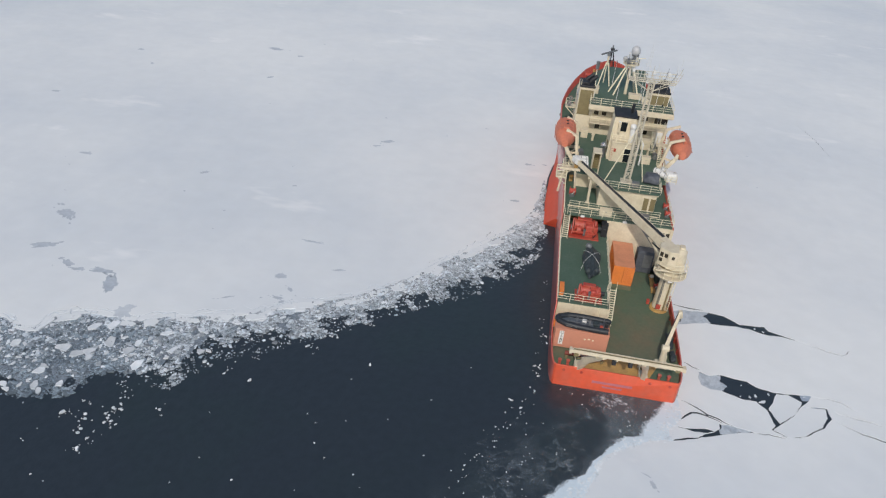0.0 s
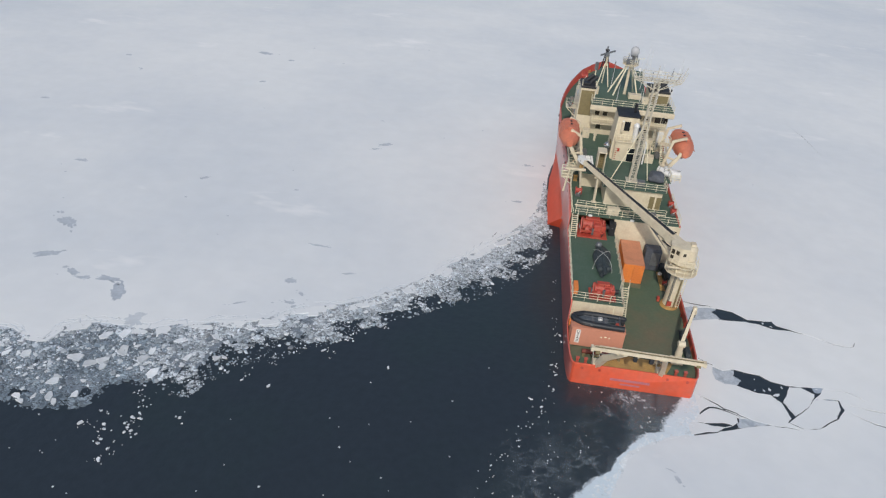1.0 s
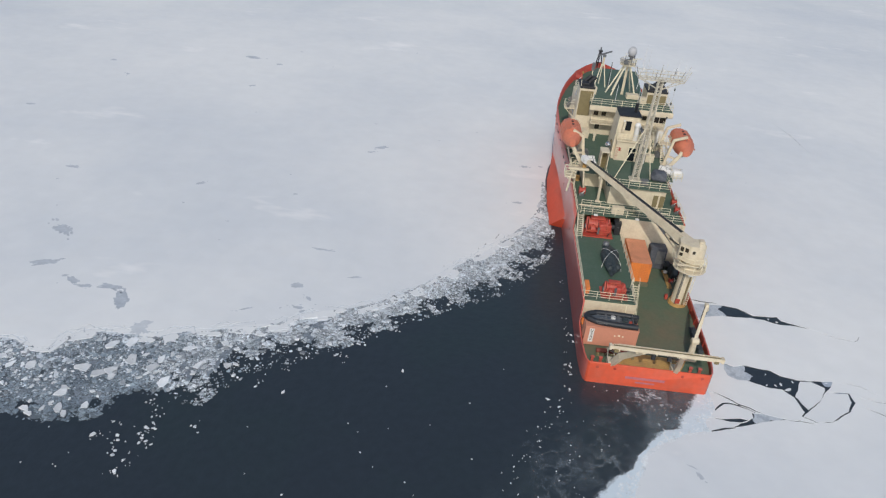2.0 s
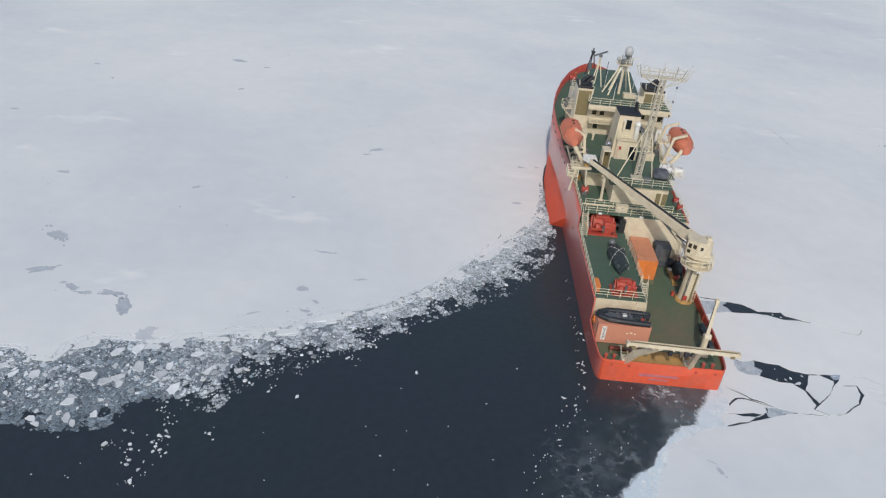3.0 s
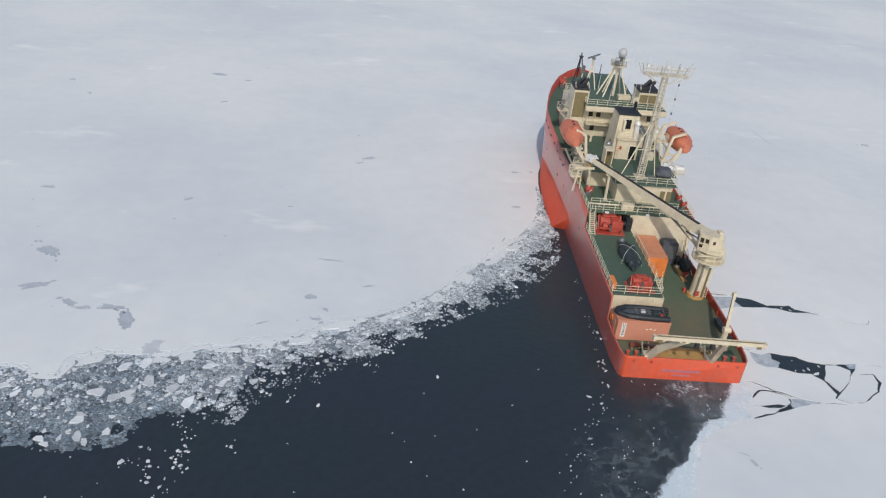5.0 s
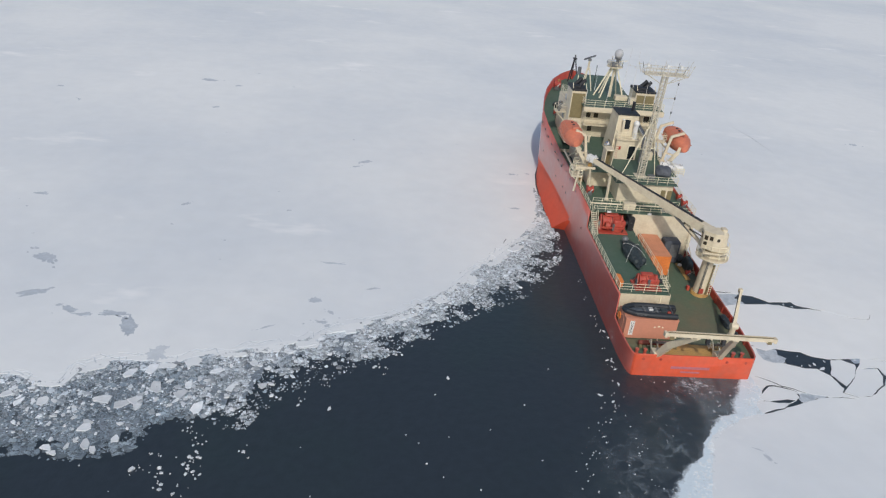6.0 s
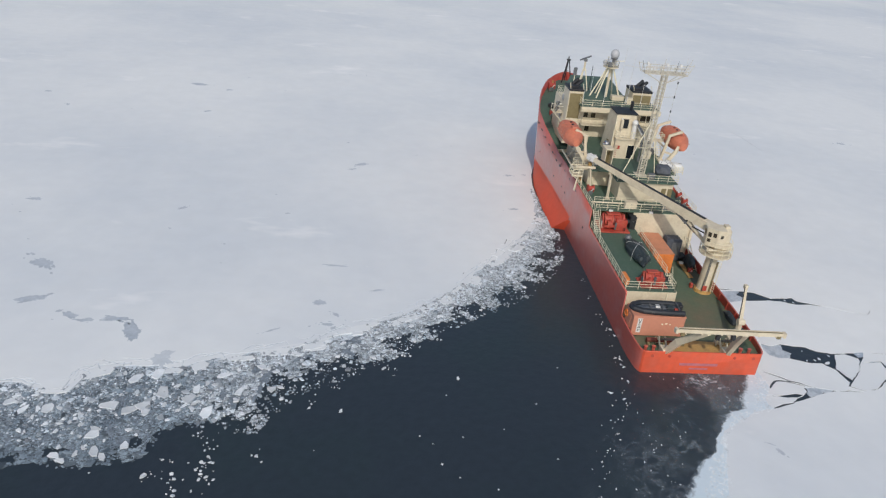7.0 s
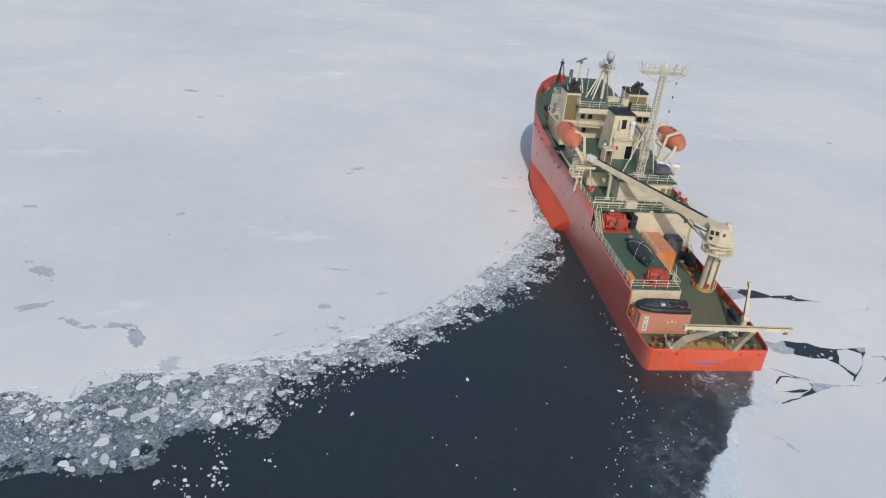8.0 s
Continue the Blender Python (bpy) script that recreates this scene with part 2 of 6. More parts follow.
def smooth_line(pts, step):
    """A Catmull-Rom line through plan points, about one point a step."""
    out, v = [], [Vector(p) for p in pts]
    for i in range(len(v) - 1):
        a, b, c, d = v[max(i - 1, 0)], v[i], v[i + 1], v[min(i + 2, len(v) - 1)]
        n = max(1, round((c - b).length / step))
        for k in range(n):
            s = k / n
            out.append(0.5 * (2 * b + (c - a) * s + (2 * a - 5 * b + 4 * c - d) * s * s + (3 * b - a - 3 * c + d) * s**3))
    return out + [v[-1]]


def jag(pts, size, amount, seed=0.0):
    """Makes a plan line uneven by noise."""
    out = []
    for p in pts:
        q = Vector((p.x / size + seed, p.y / size, seed))
        out.append(Vector((p.x + amount * noise.noise(q), p.y + amount * noise.noise(q + Vector((31.7, 5.1, 2.2))))))
    return out


def inside(p, poly):
    hit, n = False, len(poly)
    for i in range(n):
        a, b = poly[i], poly[i - 1]
        if (a[1] > p[1]) != (b[1] > p[1]) and p[0] < (b[0] - a[0]) * (p[1] - a[1]) / (b[1] - a[1]) + a[0]:
            hit = not hit
    return hit


# ---- sea and ice ----
def hull_half(y):
    """Half breadth of the hull at the waterline."""
    ys = [0, 1.5, 4, 35.0, 35.5, 44, 52, 57, 61, 65, 68.5, 71, 72.5]
    xs = [6.75, 7.0, 7.15, 7.2, 9.05, 9.1, 8.75, 8.1, 7.0, 5.2, 3.0, 1.2, 0.1]
    return float(np.interp(y, ys, xs))


EDGE = [(-400, -120), (-250, -70), (-150, -34), (-110, -19), (-92, -12.4), (-80.0, -8.4), (-72.5, -5.7), (-69.7, -4.6), (-66.5, -5.3), (-63.7, -5.3), (-63.4, -3.8), (-62.7, -2.5), (-60.2, -1.6), (-55.5, -1.6), (-53.3, -1.1), (-51.6, 0.1), (-48.5, 0.8), (-46.6, 1.8), (-43.2, 3.2), (-41.6, 3.3), (-39.5, 5.4), (-37.1, 6.9), (-32.1, 9.3), (-27.5, 13.5), (-24.7, 17.0), (-21.0, 21.8), (-18.5, 24.9), (-15.5, 29.6), (-12.6, 34.5), (-10.9, 39.6), (-9.9, 46.1)]
RIGHT = [(7.1, -0.5), (6.8, -2.6), (5.8, -4.5), (5.7, -5.7), (2.5, -6.9), (0.0, -8.6), (-1.5, -10.2), (-2.4, -12.8), (-3.6, -16.4), (-5.8, -22.0), (-9.5, -31), (-15, -42), (-30, -70), (-80, -140), (-180, -260)]
CRACK_A = [(12.6, 18.4), (14.9, 18.2), (16.6, 16.8), (18.3, 16.95), (19.7, 17.1), (20.1, 16.3), (21.5, 15.9), (23.7, 15.1), (21.4, 15.5), (19.5, 15.4), (17.5, 16.1), (16.1, 16.2), (13.3, 15.9), (12.4, 16.0), (7.7, 14.4), (6.9, 15.2), (7.2, 17.0), (9.6, 18.1)]
CRACK_B = [(10.1, 6.1), (11.1, 5.7), (12.6, 6.15), (15.4, 5.65), (16.4, 4.9), (18.0, 4.55), (19.7, 4.65), (22.3, 5.0), (21.6, 3.9), (20.7, 2.9), (23.4, 3.25), (23.55, 1.7), (22.4, 0.1), (19.6, -2.05), (17.9, -2.35), (16.5, -1.55), (17.1, -0.85), (16.6, 1.4), (15.8, 2.5), (14.5, 2.5), (13.1, 3.0), (12.1, 3.4), (10.9, 3.3), (10.1, 3.9), (9.9, 4.9)]
CRACK_C = [(11.1, -2.0), (12.1, -1.95), (13.5, -2.15), (14.7, -2.4), (12.9, -2.95), (11.1, -3.65), (9.7, -4.2), (8.5, -4.75), (9.4, -3.9), (10.4, -3.3), (11.05, -2.7)]
CRACK_D = [(7.2, -3.55), (9.6, -3.1), (10.45, -3.25), (9.6, -3.7), (8.35, -3.85)]
ICE_TOP, ICE_BOTTOM = 0.06, -0.25

edge_line = jag(jag(smooth_line(EDGE, 0.8), 2.5, 0.8, 3.0), 0.7, 0.35, 9.0)
right_line = jag(jag(smooth_line(RIGHT, 0.6), 2.4, 0.7, 5.0), 0.9, 0.28, 2.0)
port_hull = [Vector((-hull_half(y) - 0.25, y)) for y in np.arange(46.2, 72.5, 0.8)]
star_hull = [Vector((hull_half(y) + 0.2, y)) for y in np.arange(72.8, 0.0, -0.8)]
LEAD = edge_line + port_hull + star_hull + right_line


def straight_line(pts, step):
    out = []
    for a, b in zip(pts, pts[1:]):
        a, b = Vector(a), Vector(b)
        n = max(1, round((b - a).length / step))
        out += [a.lerp(b, k / n) for k in range(n)]
    return out + [Vector(pts[-1])]


def hairline(pts, width):
    """A thin crack along a line, as a closed outline that tapers at its ends."""
    line = jag(straight_line(pts, 0.6), 0.8, 0.25, pts[0][0])
    n, left, right = len(line), [], []
    for i, p in enumerate(line):
        d = (line[min(i + 1, n - 1)] - line[max(i - 1, 0)]).normalized()
        w = width * (0.15 + 0.85 * math.sin(math.pi * (i + 0.3) / n)) / 2
        left.append(p + Vector((-d.y, d.x)) * w)
        right.append(p - Vector((-d.y, d.x)) * w)
    return left + right[::-1]


HOLES = [jag(straight_line(c + c[:1], 0.4), 0.9, 0.12, 1.0 + i)[:-1] for i, c in enumerate((CRACK_A, CRACK_B, CRACK_C, CRACK_D))]
HOLES += [hairline(p, w) for p, w in (
    ([(8.2, 19.3), (10.2, 18.75), (12.3, 18.7)], 0.3), ([(23.9, 15.0), (26.4, 13.8), (28.2, 13.6), (29.2, 14.7)], 0.14), ([(7.35, 0.8), (8.4, 0.35), (9.35, -0.35), (10.55, -1.2), (11.5, -1.55), (12.5, -1.95)], 0.26),
    ([(6.6, -2.9), (7.25, -1.95), (8.35, -0.95), (9.4, -0.97), (10.35, -1.3), (11.5, -1.85)], 0.3), ([(6.4, -3.1), (6.75, -3.45), (7.5, -3.6)], 0.14), ([(5.5, -5.8), (6.2, -5.45), (7.6, -5.0), (8.6, -4.7)], 0.3),
    ([(14.6, -2.4), (16.1, -2.41), (17.85, -2.47)], 0.16), ([(24.0, 1.5), (25.6, 0.3), (28.5, -0.6), (32.0, -2.6)], 0.22), ([(24.2, 2.9), (26.0, 2.3), (29.0, 2.0)], 0.12),
    ([(42.9, 95.1), (44.6, 87.5), (45.3, 77.8)], 0.13), ([(8.3, 7.6), (9.4, 6.8), (10.2, 6.5)], 0.2), ([(22.8, 5.0), (25.2, 4.7), (27.0, 3.6)], 0.12))]

# slabs splitting off along the broken edge
_r = random.Random(31)
_near = smooth_line(EDGE[4:], 0.6)
for _k in range(60):
    _i = _r.randrange(6, len(_near) - 30)
    _n = _r.choice((3, 4, 5, 6))
    _d = (_near[_i + _n] - _near[_i]).normalized()
    _s = Vector((-_d.y, _d.x)) * _r.uniform(0.45, 1.3)
    _pts = [tuple(_near[_i + j] + _s * (1.0 + _r.uniform(-0.25, 0.25))) for j in range(0, _n + 1)]
    if _r.random() < 0.6:
        _pts.append(tuple(_near[_i + _n] - _s * 0.4))
    HOLES.append(hairline(_pts, _r.uniform(0.07, 0.18)))


def ice_sheet():
    """The snow-covered sheet: everything round the open lead, with the cracks cut through."""
    far = 3200.0
    outer = [Vector(p) for p in ((-far, -far * 0.3), (-far, far), (far, far), (far, -far), (-far * 0.7, -far))]
    lead = LEAD + [Vector((-2000.0, -2600.0)), Vector((-2600.0, -900.0))]
    verts, edges = [], []
    for loop in [outer, lead] + HOLES:
        n0 = len(verts)
        verts += loop
        edges += [(n0 + i, n0 + (i + 1) % len(loop)) for i in range(len(loop))]
    from mathutils.geometry import delaunay_2d_cdt
    vs, _, fs, *_ = delaunay_2d_cdt(verts, edges, [], 0, 1e-4)
    keep = []
    for f in fs:
        c = sum((vs[i] for i in f), Vector((0, 0))) / len(f)
        if inside(c, outer) and not inside(c, lead) and not any(inside(c, h) for h in HOLES):
            keep.append(f)
    bm = bmesh.new()
    top = {i: bm.verts.new((vs[i].x, vs[i].y, ICE_TOP)) for f in keep for i in f}
    for f in keep:
        bm.faces.new([top[i] for i in f])
    rim = [e for e in bm.edges if len(e.link_faces) == 1]
    made = bmesh.ops.extrude_edge_only(bm, edges=rim)["geom"]
    for v in made:
        if isinstance(v, bmesh.types.BMVert):
            v.co.z = ICE_BOTTOM
    ob = part("ice_sheet", bm, SNOW)
    return tagged(ob, "wide snow-covered flat sea ice sheet with open cracks", "sea ice", kind="structure")


def sea():
    bm = bmesh.new()
    bmesh.ops.create_grid(bm, x_segments=2, y_segments=2, size=3300)
    return tagged(part("water", bm, WATER), "dark open sea water in the lead behind the ship", "water", kind="structure")


def chunk(bm, x, y, r, h, rng, z=0.0):
    """One broken lump of ice: an uneven many-sided slab with a smaller, tilted top."""
    n = rng.choice((4, 5, 5, 6, 6))
    a0, st, sq = rng.random() * 6.3, rng.uniform(0.6, 1.0), rng.random() * 3.14
    tx, ty = rng.gauss(0, 0.13), rng.gauss(0, 0.13)
    ring = []
    for k in range(n):
        a = a0 + 6.283 * (k + rng.uniform(-0.3, 0.3)) / n
        rr = r * rng.uniform(0.74, 1.14)
        u, v = rr * math.cos(a), rr * math.sin(a) * st
        ring.append((u * math.cos(sq) - v * math.sin(sq), u * math.sin(sq) + v * math.cos(sq)))
    lo = [bm.verts.new((x + u * 1.05, y + v * 1.05, z - 0.12)) for u, v in ring]
    mid = [bm.verts.new((x + u, y + v, z + h * 0.7 + u * tx + v * ty)) for u, v in ring]
    s = rng.uniform(0.62, 0.88)
    hi = [bm.verts.new((x + u * s, y + v * s, z + h + u * tx + v * ty)) for u, v in ring]
    bm.faces.new(hi)
    for i in range(n):
        j = (i + 1) % n
        bm.faces.new((lo[i], lo[j], mid[j], mid[i]))
        bm.faces.new((mid[i], mid[j], hi[j], hi[i]))


ice_sheet()
sea()


# ---- broken ice along the lead ----
def resample(line, n):
    d = [0.0]
    for a, b in zip(line, line[1:]):
        d.append(d[-1] + (b - a).length)
    at = np.linspace(0, d[-1], n)
    return [Vector((np.interp(s, d, [p.x for p in line]), np.interp(s, d, [p.y for p in line]))) for s in at]


# matching points of the sheet's broken edge and of the brash's outer rim
BAND_TOP = [(-125, -24), (-92, -12.4), (-72.5, -5.7), (-69.7, -4.6), (-67.9, -4.8), (-66.0, -5.3), (-64.0, -5.3), (-63.4, -3.5), (-62.2, -2.4), (-60.5, -1.7), (-58.7, -1.6), (-57.0, -1.6), (-55.2, -1.6), (-53.6, -1.2), (-52.1, -0.3), (-50.5, 0.3), (-48.5, 0.8), (-46.6, 1.8), (-44.6, 2.4), (-42.6, 3.2), (-40.6, 4.3), (-38.6, 6.0), (-36.5, 7.1), (-34.0, 8.3), (-31.5, 9.9), (-28.9, 12.3), (-26.1, 15.2), (-23.3, 18.9), (-20.2, 22.8), (-17.3, 26.9), (-14.5, 31.2), (-12.0, 36.2), (-10.6, 39.7), (-9.95, 44.0), (-9.5, 50.5)]
BAND_LOW = [(-108, -33), (-82, -21.4), (-66.7, -15.5), (-64.4, -14.4), (-63.0, -14.1), (-61.1, -14.9), (-59.3, -15.0), (-58.5, -14.2), (-57.0, -14.2), (-55.3, -13.8), (-54.2, -12.8), (-53.7, -10.2), (-52.2, -9.9), (-50.7, -9.6), (-49.1, -9.5), (-47.3, -10.3), (-45.5, -10.1), (-44.2, -7.7), (-42.8, -5.6), (-41.1, -3.9), (-39.2, -3.3), (-37.3, -2.1), (-35.2, -0.0), (-32.8, 1.6), (-30.2, 3.6), (-27.5, 6.6), (-24.6, 8.5), (-21.8, 10.6), (-18.7, 13.2), (-15.0, 16.0), (-11.9, 20.9), (-9.1, 26.8), (-8.3, 32.5), (-9.0, 38.0), (-9.0, 46.0)]


def in_band(s, w):
    """A point of the brash: s runs along the band, w from the sheet's edge to the open water."""
    u = s * (len(BAND_TOP) - 1)
    i = min(int(u), len(BAND_TOP) - 2)
    return Vector(BAND_TOP[i]).lerp(Vector(BAND_TOP[i + 1]), u - i).lerp(Vector(BAND_LOW[i]).lerp(Vector(BAND_LOW[i + 1]), u - i), w)


def slush():
    """Thin slush that fills the gaps in the upper part of the brash: dark and wet far out, pale close to the sheet."""
    for name, mat, z, label in (("slush_ice", SLUSH, 0.015, "grey wet slush between broken ice lumps along the lead"), ("pale_slush", SLUSH_PALE, 0.03, "pale packed slush along the broken edge of the sheet")):
        bm = bmesh.new()
        rows = []
        for k in range(900):
            s = k / 899
            t = in_band(s, 0.0)
            w = 0.5 + 0.5 * noise.noise(Vector((t.x * 0.22, t.y * 0.22, 7.0))) + 0.3 * noise.noise(Vector((t.x * 0.9, t.y * 0.9, 3.0))) + 0.2 * noise.noise(Vector((t.x * 2.3, t.y * 2.3, 9.0)))
            out = max(0.0, min(1.0, (-46 - t.x) / 8))
            if name == "slush_ice":
                w = max(0.1, min(0.96, (0.22 + 0.5 * w) * (1 - out) + (0.68 + 0.3 * w) * out))
            else:
                near = max(0.0, min(1.0, (t.x + 44) / 22))
                w = max(0.01, (0.05 + 0.3 * near) + (0.14 + 0.3 * near) * (w - 0.3))
            b = in_band(s, w)
            a = t + (t - b).normalized() * 1.6
            rows.append((bm.verts.new((a.x, a.y, z)), bm.verts.new((b.x, b.y, z)), bm.verts.new((b.x, b.y, -0.05))))
        for r, q in zip(rows, rows[1:]):
            bm.faces.new((r[0], r[1], q[1], q[0]))
            bm.faces.new((r[1], r[2], q[2], q[1]))
        tagged(part(name, bm, mat), label, "slush ice", kind="stuff")


def brash(count, name, lo, hi, seed, power):
    rng = random.Random(seed)
    dry, wet = bmesh.new(), bmesh.new()
    made = 0
    while made < count:
        s, w = rng.uniform(0.04, 1.0), rng.random()
        p = in_band(s, w * 1.05)
        lump = noise.noise(Vector((p.x * 0.3, p.y * 0.3, 1.0))) + 0.7 * noise.noise(Vector((p.x * 0.8, p.y * 0.8, 5.0))) + 0.35 * noise.noise(Vector((p.x * 2.2, p.y * 2.2, 2.0)))
        left = max(0.0, min(1.0, (-46.0 - p.x) / 7.0))
        if left and rng.random() < left * (min(0.94, 0.72 + max(0.0, -lump)) if hi > 0.2 else min(0.8, 0.2 + 0.9 * max(0.0, -lump))):
            continue
        fall = (1.0 if w < 0.45 else 1.0 - 0.75 * (w - 0.45)) * (1 - left) + left * (1.0 if w < 0.9 else 0.6)
        middle = max(0.0, 1 - abs(p.x + 41) / 8)
        need = (w - 0.72 + 0.45 * middle) * 1.2 * (1 - left) + (w - 1.0) * 2.2 * left
        if rng.random() > fall * (1.0 if lump > need else 0.05):
            continue
        r = (lo + (hi - lo) * rng.random() ** power) * (0.8 + 0.3 * left)
        under = rng.random() < 0.22 + 0.56 * left + 0.25 * w
        chunk(wet if under else dry, p.x, p.y, r, rng.uniform(0.02, 0.04) + r * 0.06 if under else rng.uniform(0.04, 0.08) + r * 0.16, rng)
        made += 1
    tagged(part(name, dry, BRASH), "broken white and grey ice lumps packed along the lead", "brash ice", kind="stuff")
    tagged(part("drowned_" + name, wet, BRASH_WET), "grey half-drowned ice lumps along the lead", "brash ice", kind="stuff")


slush()
brash(5600, "brash_ice", 0.14, 0.44, 11, 2.1)
brash(52000, "brash_ice_bits", 0.045, 0.16, 12, 1.2)


def floe(x, y, r, seed, flat=0.8, h=0.28, sides=8, mat=FLOE, label="broken white ice floe floating among brash", z=0.0):
    rng = random.Random(seed)
    bm = bmesh.new()
    ring, a0, sq = [], rng.random() * 6, rng.random() * 3.14
    for k in range(sides):
        a = a0 + 6.283 * (k + rng.uniform(-0.35, 0.35)) / sides
        rr = r * rng.uniform(0.6, 1.2)
        u, v = rr * math.cos(a), rr * math.sin(a) * flat
        ring.append((u * math.cos(sq) - v * math.sin(sq), u * math.sin(sq) + v * math.cos(sq)))
    tx, ty = rng.uniform(-0.06, 0.06), rng.uniform(-0.06, 0.06)
    lo, mid, hi = [], [], []
    for u, v in ring:
        lo.append(bm.verts.new((u * 1.02, v * 1.02, z - 0.2)))
        mid.append(bm.verts.new((u, v, z + h * 0.85 + u * tx + v * ty)))
        hi.append(bm.verts.new((u * 0.975, v * 0.975, z + h + u * tx + v * ty)))
    bm.faces.new(hi)
    for i in range(sides):
        j = (i + 1) % sides
        bm.faces.new((lo[i], lo[j], mid[j], mid[i]))
        bm.faces.new((mid[i], mid[j], hi[j], hi[i]))
    ob = part("ice_floe", bm, mat)
    ob.location = (x, y, 0)
    return tagged(ob, label, "ice floe", "ice floes in the lead")


def plan_floe(pts, h, label, seed):
    """A large flat floe on a given outline."""
    line = jag(straight_line(pts + pts[:1], 0.4), 0.8, 0.15, seed)[:-1]
    c = sum(line, Vector((0, 0))) / len(line)
    bm = prism([(p.x - c.x, p.y - c.y) for p in line], -0.25, h)
    ob = part("ice_floe", bm, SNOW)
    ob.location = (c.x, c.y, 0)
    return tagged(ob, label, "ice floe", "ice floes in the cracks")


for i, (x, y, r) in enumerate([
    (-59.0, -7.4, 1.6), (-57.2, -8.0, 1.0), (-56.1, -7.4, 1.1), (-54.9, -5.4, 1.3), (-55.7, -8.3, 0.8), (-52.0, -4.9, 1.0), (-52.4, -6.3, 1.1), (-50.3, -8.2, 1.1), (-49.9, -2.6, 1.0), (-47.9, -5.0, 0.8),
    (-66.3, -8.2, 0.9), (-64.3, -8.0, 1.0), (-67.9, -7.2, 0.9), (-59.3, -10.6, 0.7), (-59.2, -11.3, 0.8), (-60.7, -14.5, 0.6), (-57.6, -14.0, 0.6), (-56.2, -12.6, 0.65), (-53.6, -16.0, 0.42), (-61.4, -13.9, 0.7),
    (-58.4, -13.4, 0.9), (-49.7, -19.9, 0.4), (-44.9, -4.6, 0.6), (-38.1, -7.5, 0.3), (-26.5, -2.0, 0.24), (-57.9, -3.3, 1.3), (-56.0, -2.6, 1.2), (-46.4, -0.9, 0.8), (-43.3, 1.2, 0.8)]):
    floe(x, y, r * 0.82, i + 40, flat=0.5 + 0.4 * ((i * 7) % 5) / 5, h=0.17, sides=5 + i % 3, label="larger flat white ice floe among brash ice")


def edge_slabs():
    """Flat slabs of the snow sheet, just split off along its broken edge."""
    rng = random.Random(8)
    line = resample(smooth_line(EDGE[8:], 0.6), 300)
    for _ in range(46):
        i = rng.randrange(4, 290)
        if rng.random() < 0.45:
            i = rng.randrange(70, 175)
        p, d = line[i], (line[min(i + 3, 299)] - line[i - 3]).normalized()
        side = Vector((d.y, -d.x))
        l, w = rng.uniform(0.5, 1.6), rng.uniform(0.25, 0.65)
        c = p + side * (w * rng.uniform(0.7, 1.8))
        pts = []
        for a, b in ((-1, -1), (-0.2, -1.15), (0.9, -0.9), (1.1, 0.1), (0.7, 1), (-0.3, 0.9), (-1.1, 0.6)):
            a, b = a + rng.gauss(0, 0.12), b + rng.gauss(0, 0.14)
            q = d * (a * l) + side * (b * w)
            pts.append((q.x, q.y))
        ob = part("ice_slab", prism(pts, -0.2, 0.1 + 0.06 * rng.random()), SNOW)
        ob.matrix_basis = pose(c.x, c.y, 0, rng.gauss(0, 1.5), rng.gauss(0, 1.5), rng.gauss(0, 8))
        tagged(ob, "flat snow-covered slab split off the ice edge", "ice slab", "slabs along the ice edge")


edge_slabs()
rng = random.Random(77)
SMALL = [(-53.7, -16.2), (-51.0, -17.2), (-51.3, -16.6), (-49.2, -15.0), (-48.9, -15.6), (-48.6, -16.6), (-49.7, -20.0), (-49.3, -18.6), (-50.6, -11.2), (-49.4, -11.6), (-49.2, -12.4), (-49.3, -14.0), (-52.4, -14.2), (-45.8, -10.4), (-41.0, -6.2), (-32.5, 2.6), (-31.6, 1.9), (-33.9, -0.8), (-33.0, -1.4), (-38.6, -3.8), (-28.2, 5.2), (-44.9, -13.8)]
bm = bmesh.new()
for i, (x, y) in enumerate(SMALL):
    for k in range(6):
        chunk(bm, x + rng.gauss(0, 0.4), y + rng.gauss(0, 0.5), 0.04 + 0.19 * rng.random() ** 2.2, 0.07, rng)
for i in range(34):
    x = rng.uniform(-62, -6)
    chunk(bm, x, rng.uniform(-24, -16 + (x + 62) * 0.42), rng.uniform(0.05, 0.12), 0.06, rng)
tagged(part("drift_ice", bm, FLOE), "small white ice pieces drifting in the open lead", "drift ice", kind="stuff")
HULL_DRIFT = [(-8.0, 11.0, 0.5), (-8.1, 9.0, 0.6), (-7.8, 6.6, 1.2), (-8.1, 3.6, 1.0), (-8.2, 1.8, 1.0), (-8.8, -2.3, 0.8), (-9.4, -4.4, 0.8), (-10.7, -5.2, 0.9), (-9.3, -6.0, 0.6), (-11.0, -7.6, 0.5), (-12.0, -9.4, 0.9), (-12.0, -11.0, 1.0), (-12.9, -12.6, 0.6), (-14.1, -15.3, 1.0), (-15.4, -17.6, 0.8), (-8.2, 15.5, 0.4), (-8.1, 19.5, 0.4)]
for i, (x, y, r) in enumerate(HULL_DRIFT):
    for k in range(2 + int(3 * r)):
        floe(x + rng.gauss(0, 0.4 * r), y + rng.gauss(0, 0.9 * r), 0.05 + 0.3 * r * rng.random() ** 2.2, 700 + i * 9 + k, h=0.07, sides=rng.choice((3, 4, 5)), flat=rng.uniform(0.35, 0.7), label="small ice piece drifting along the hull")


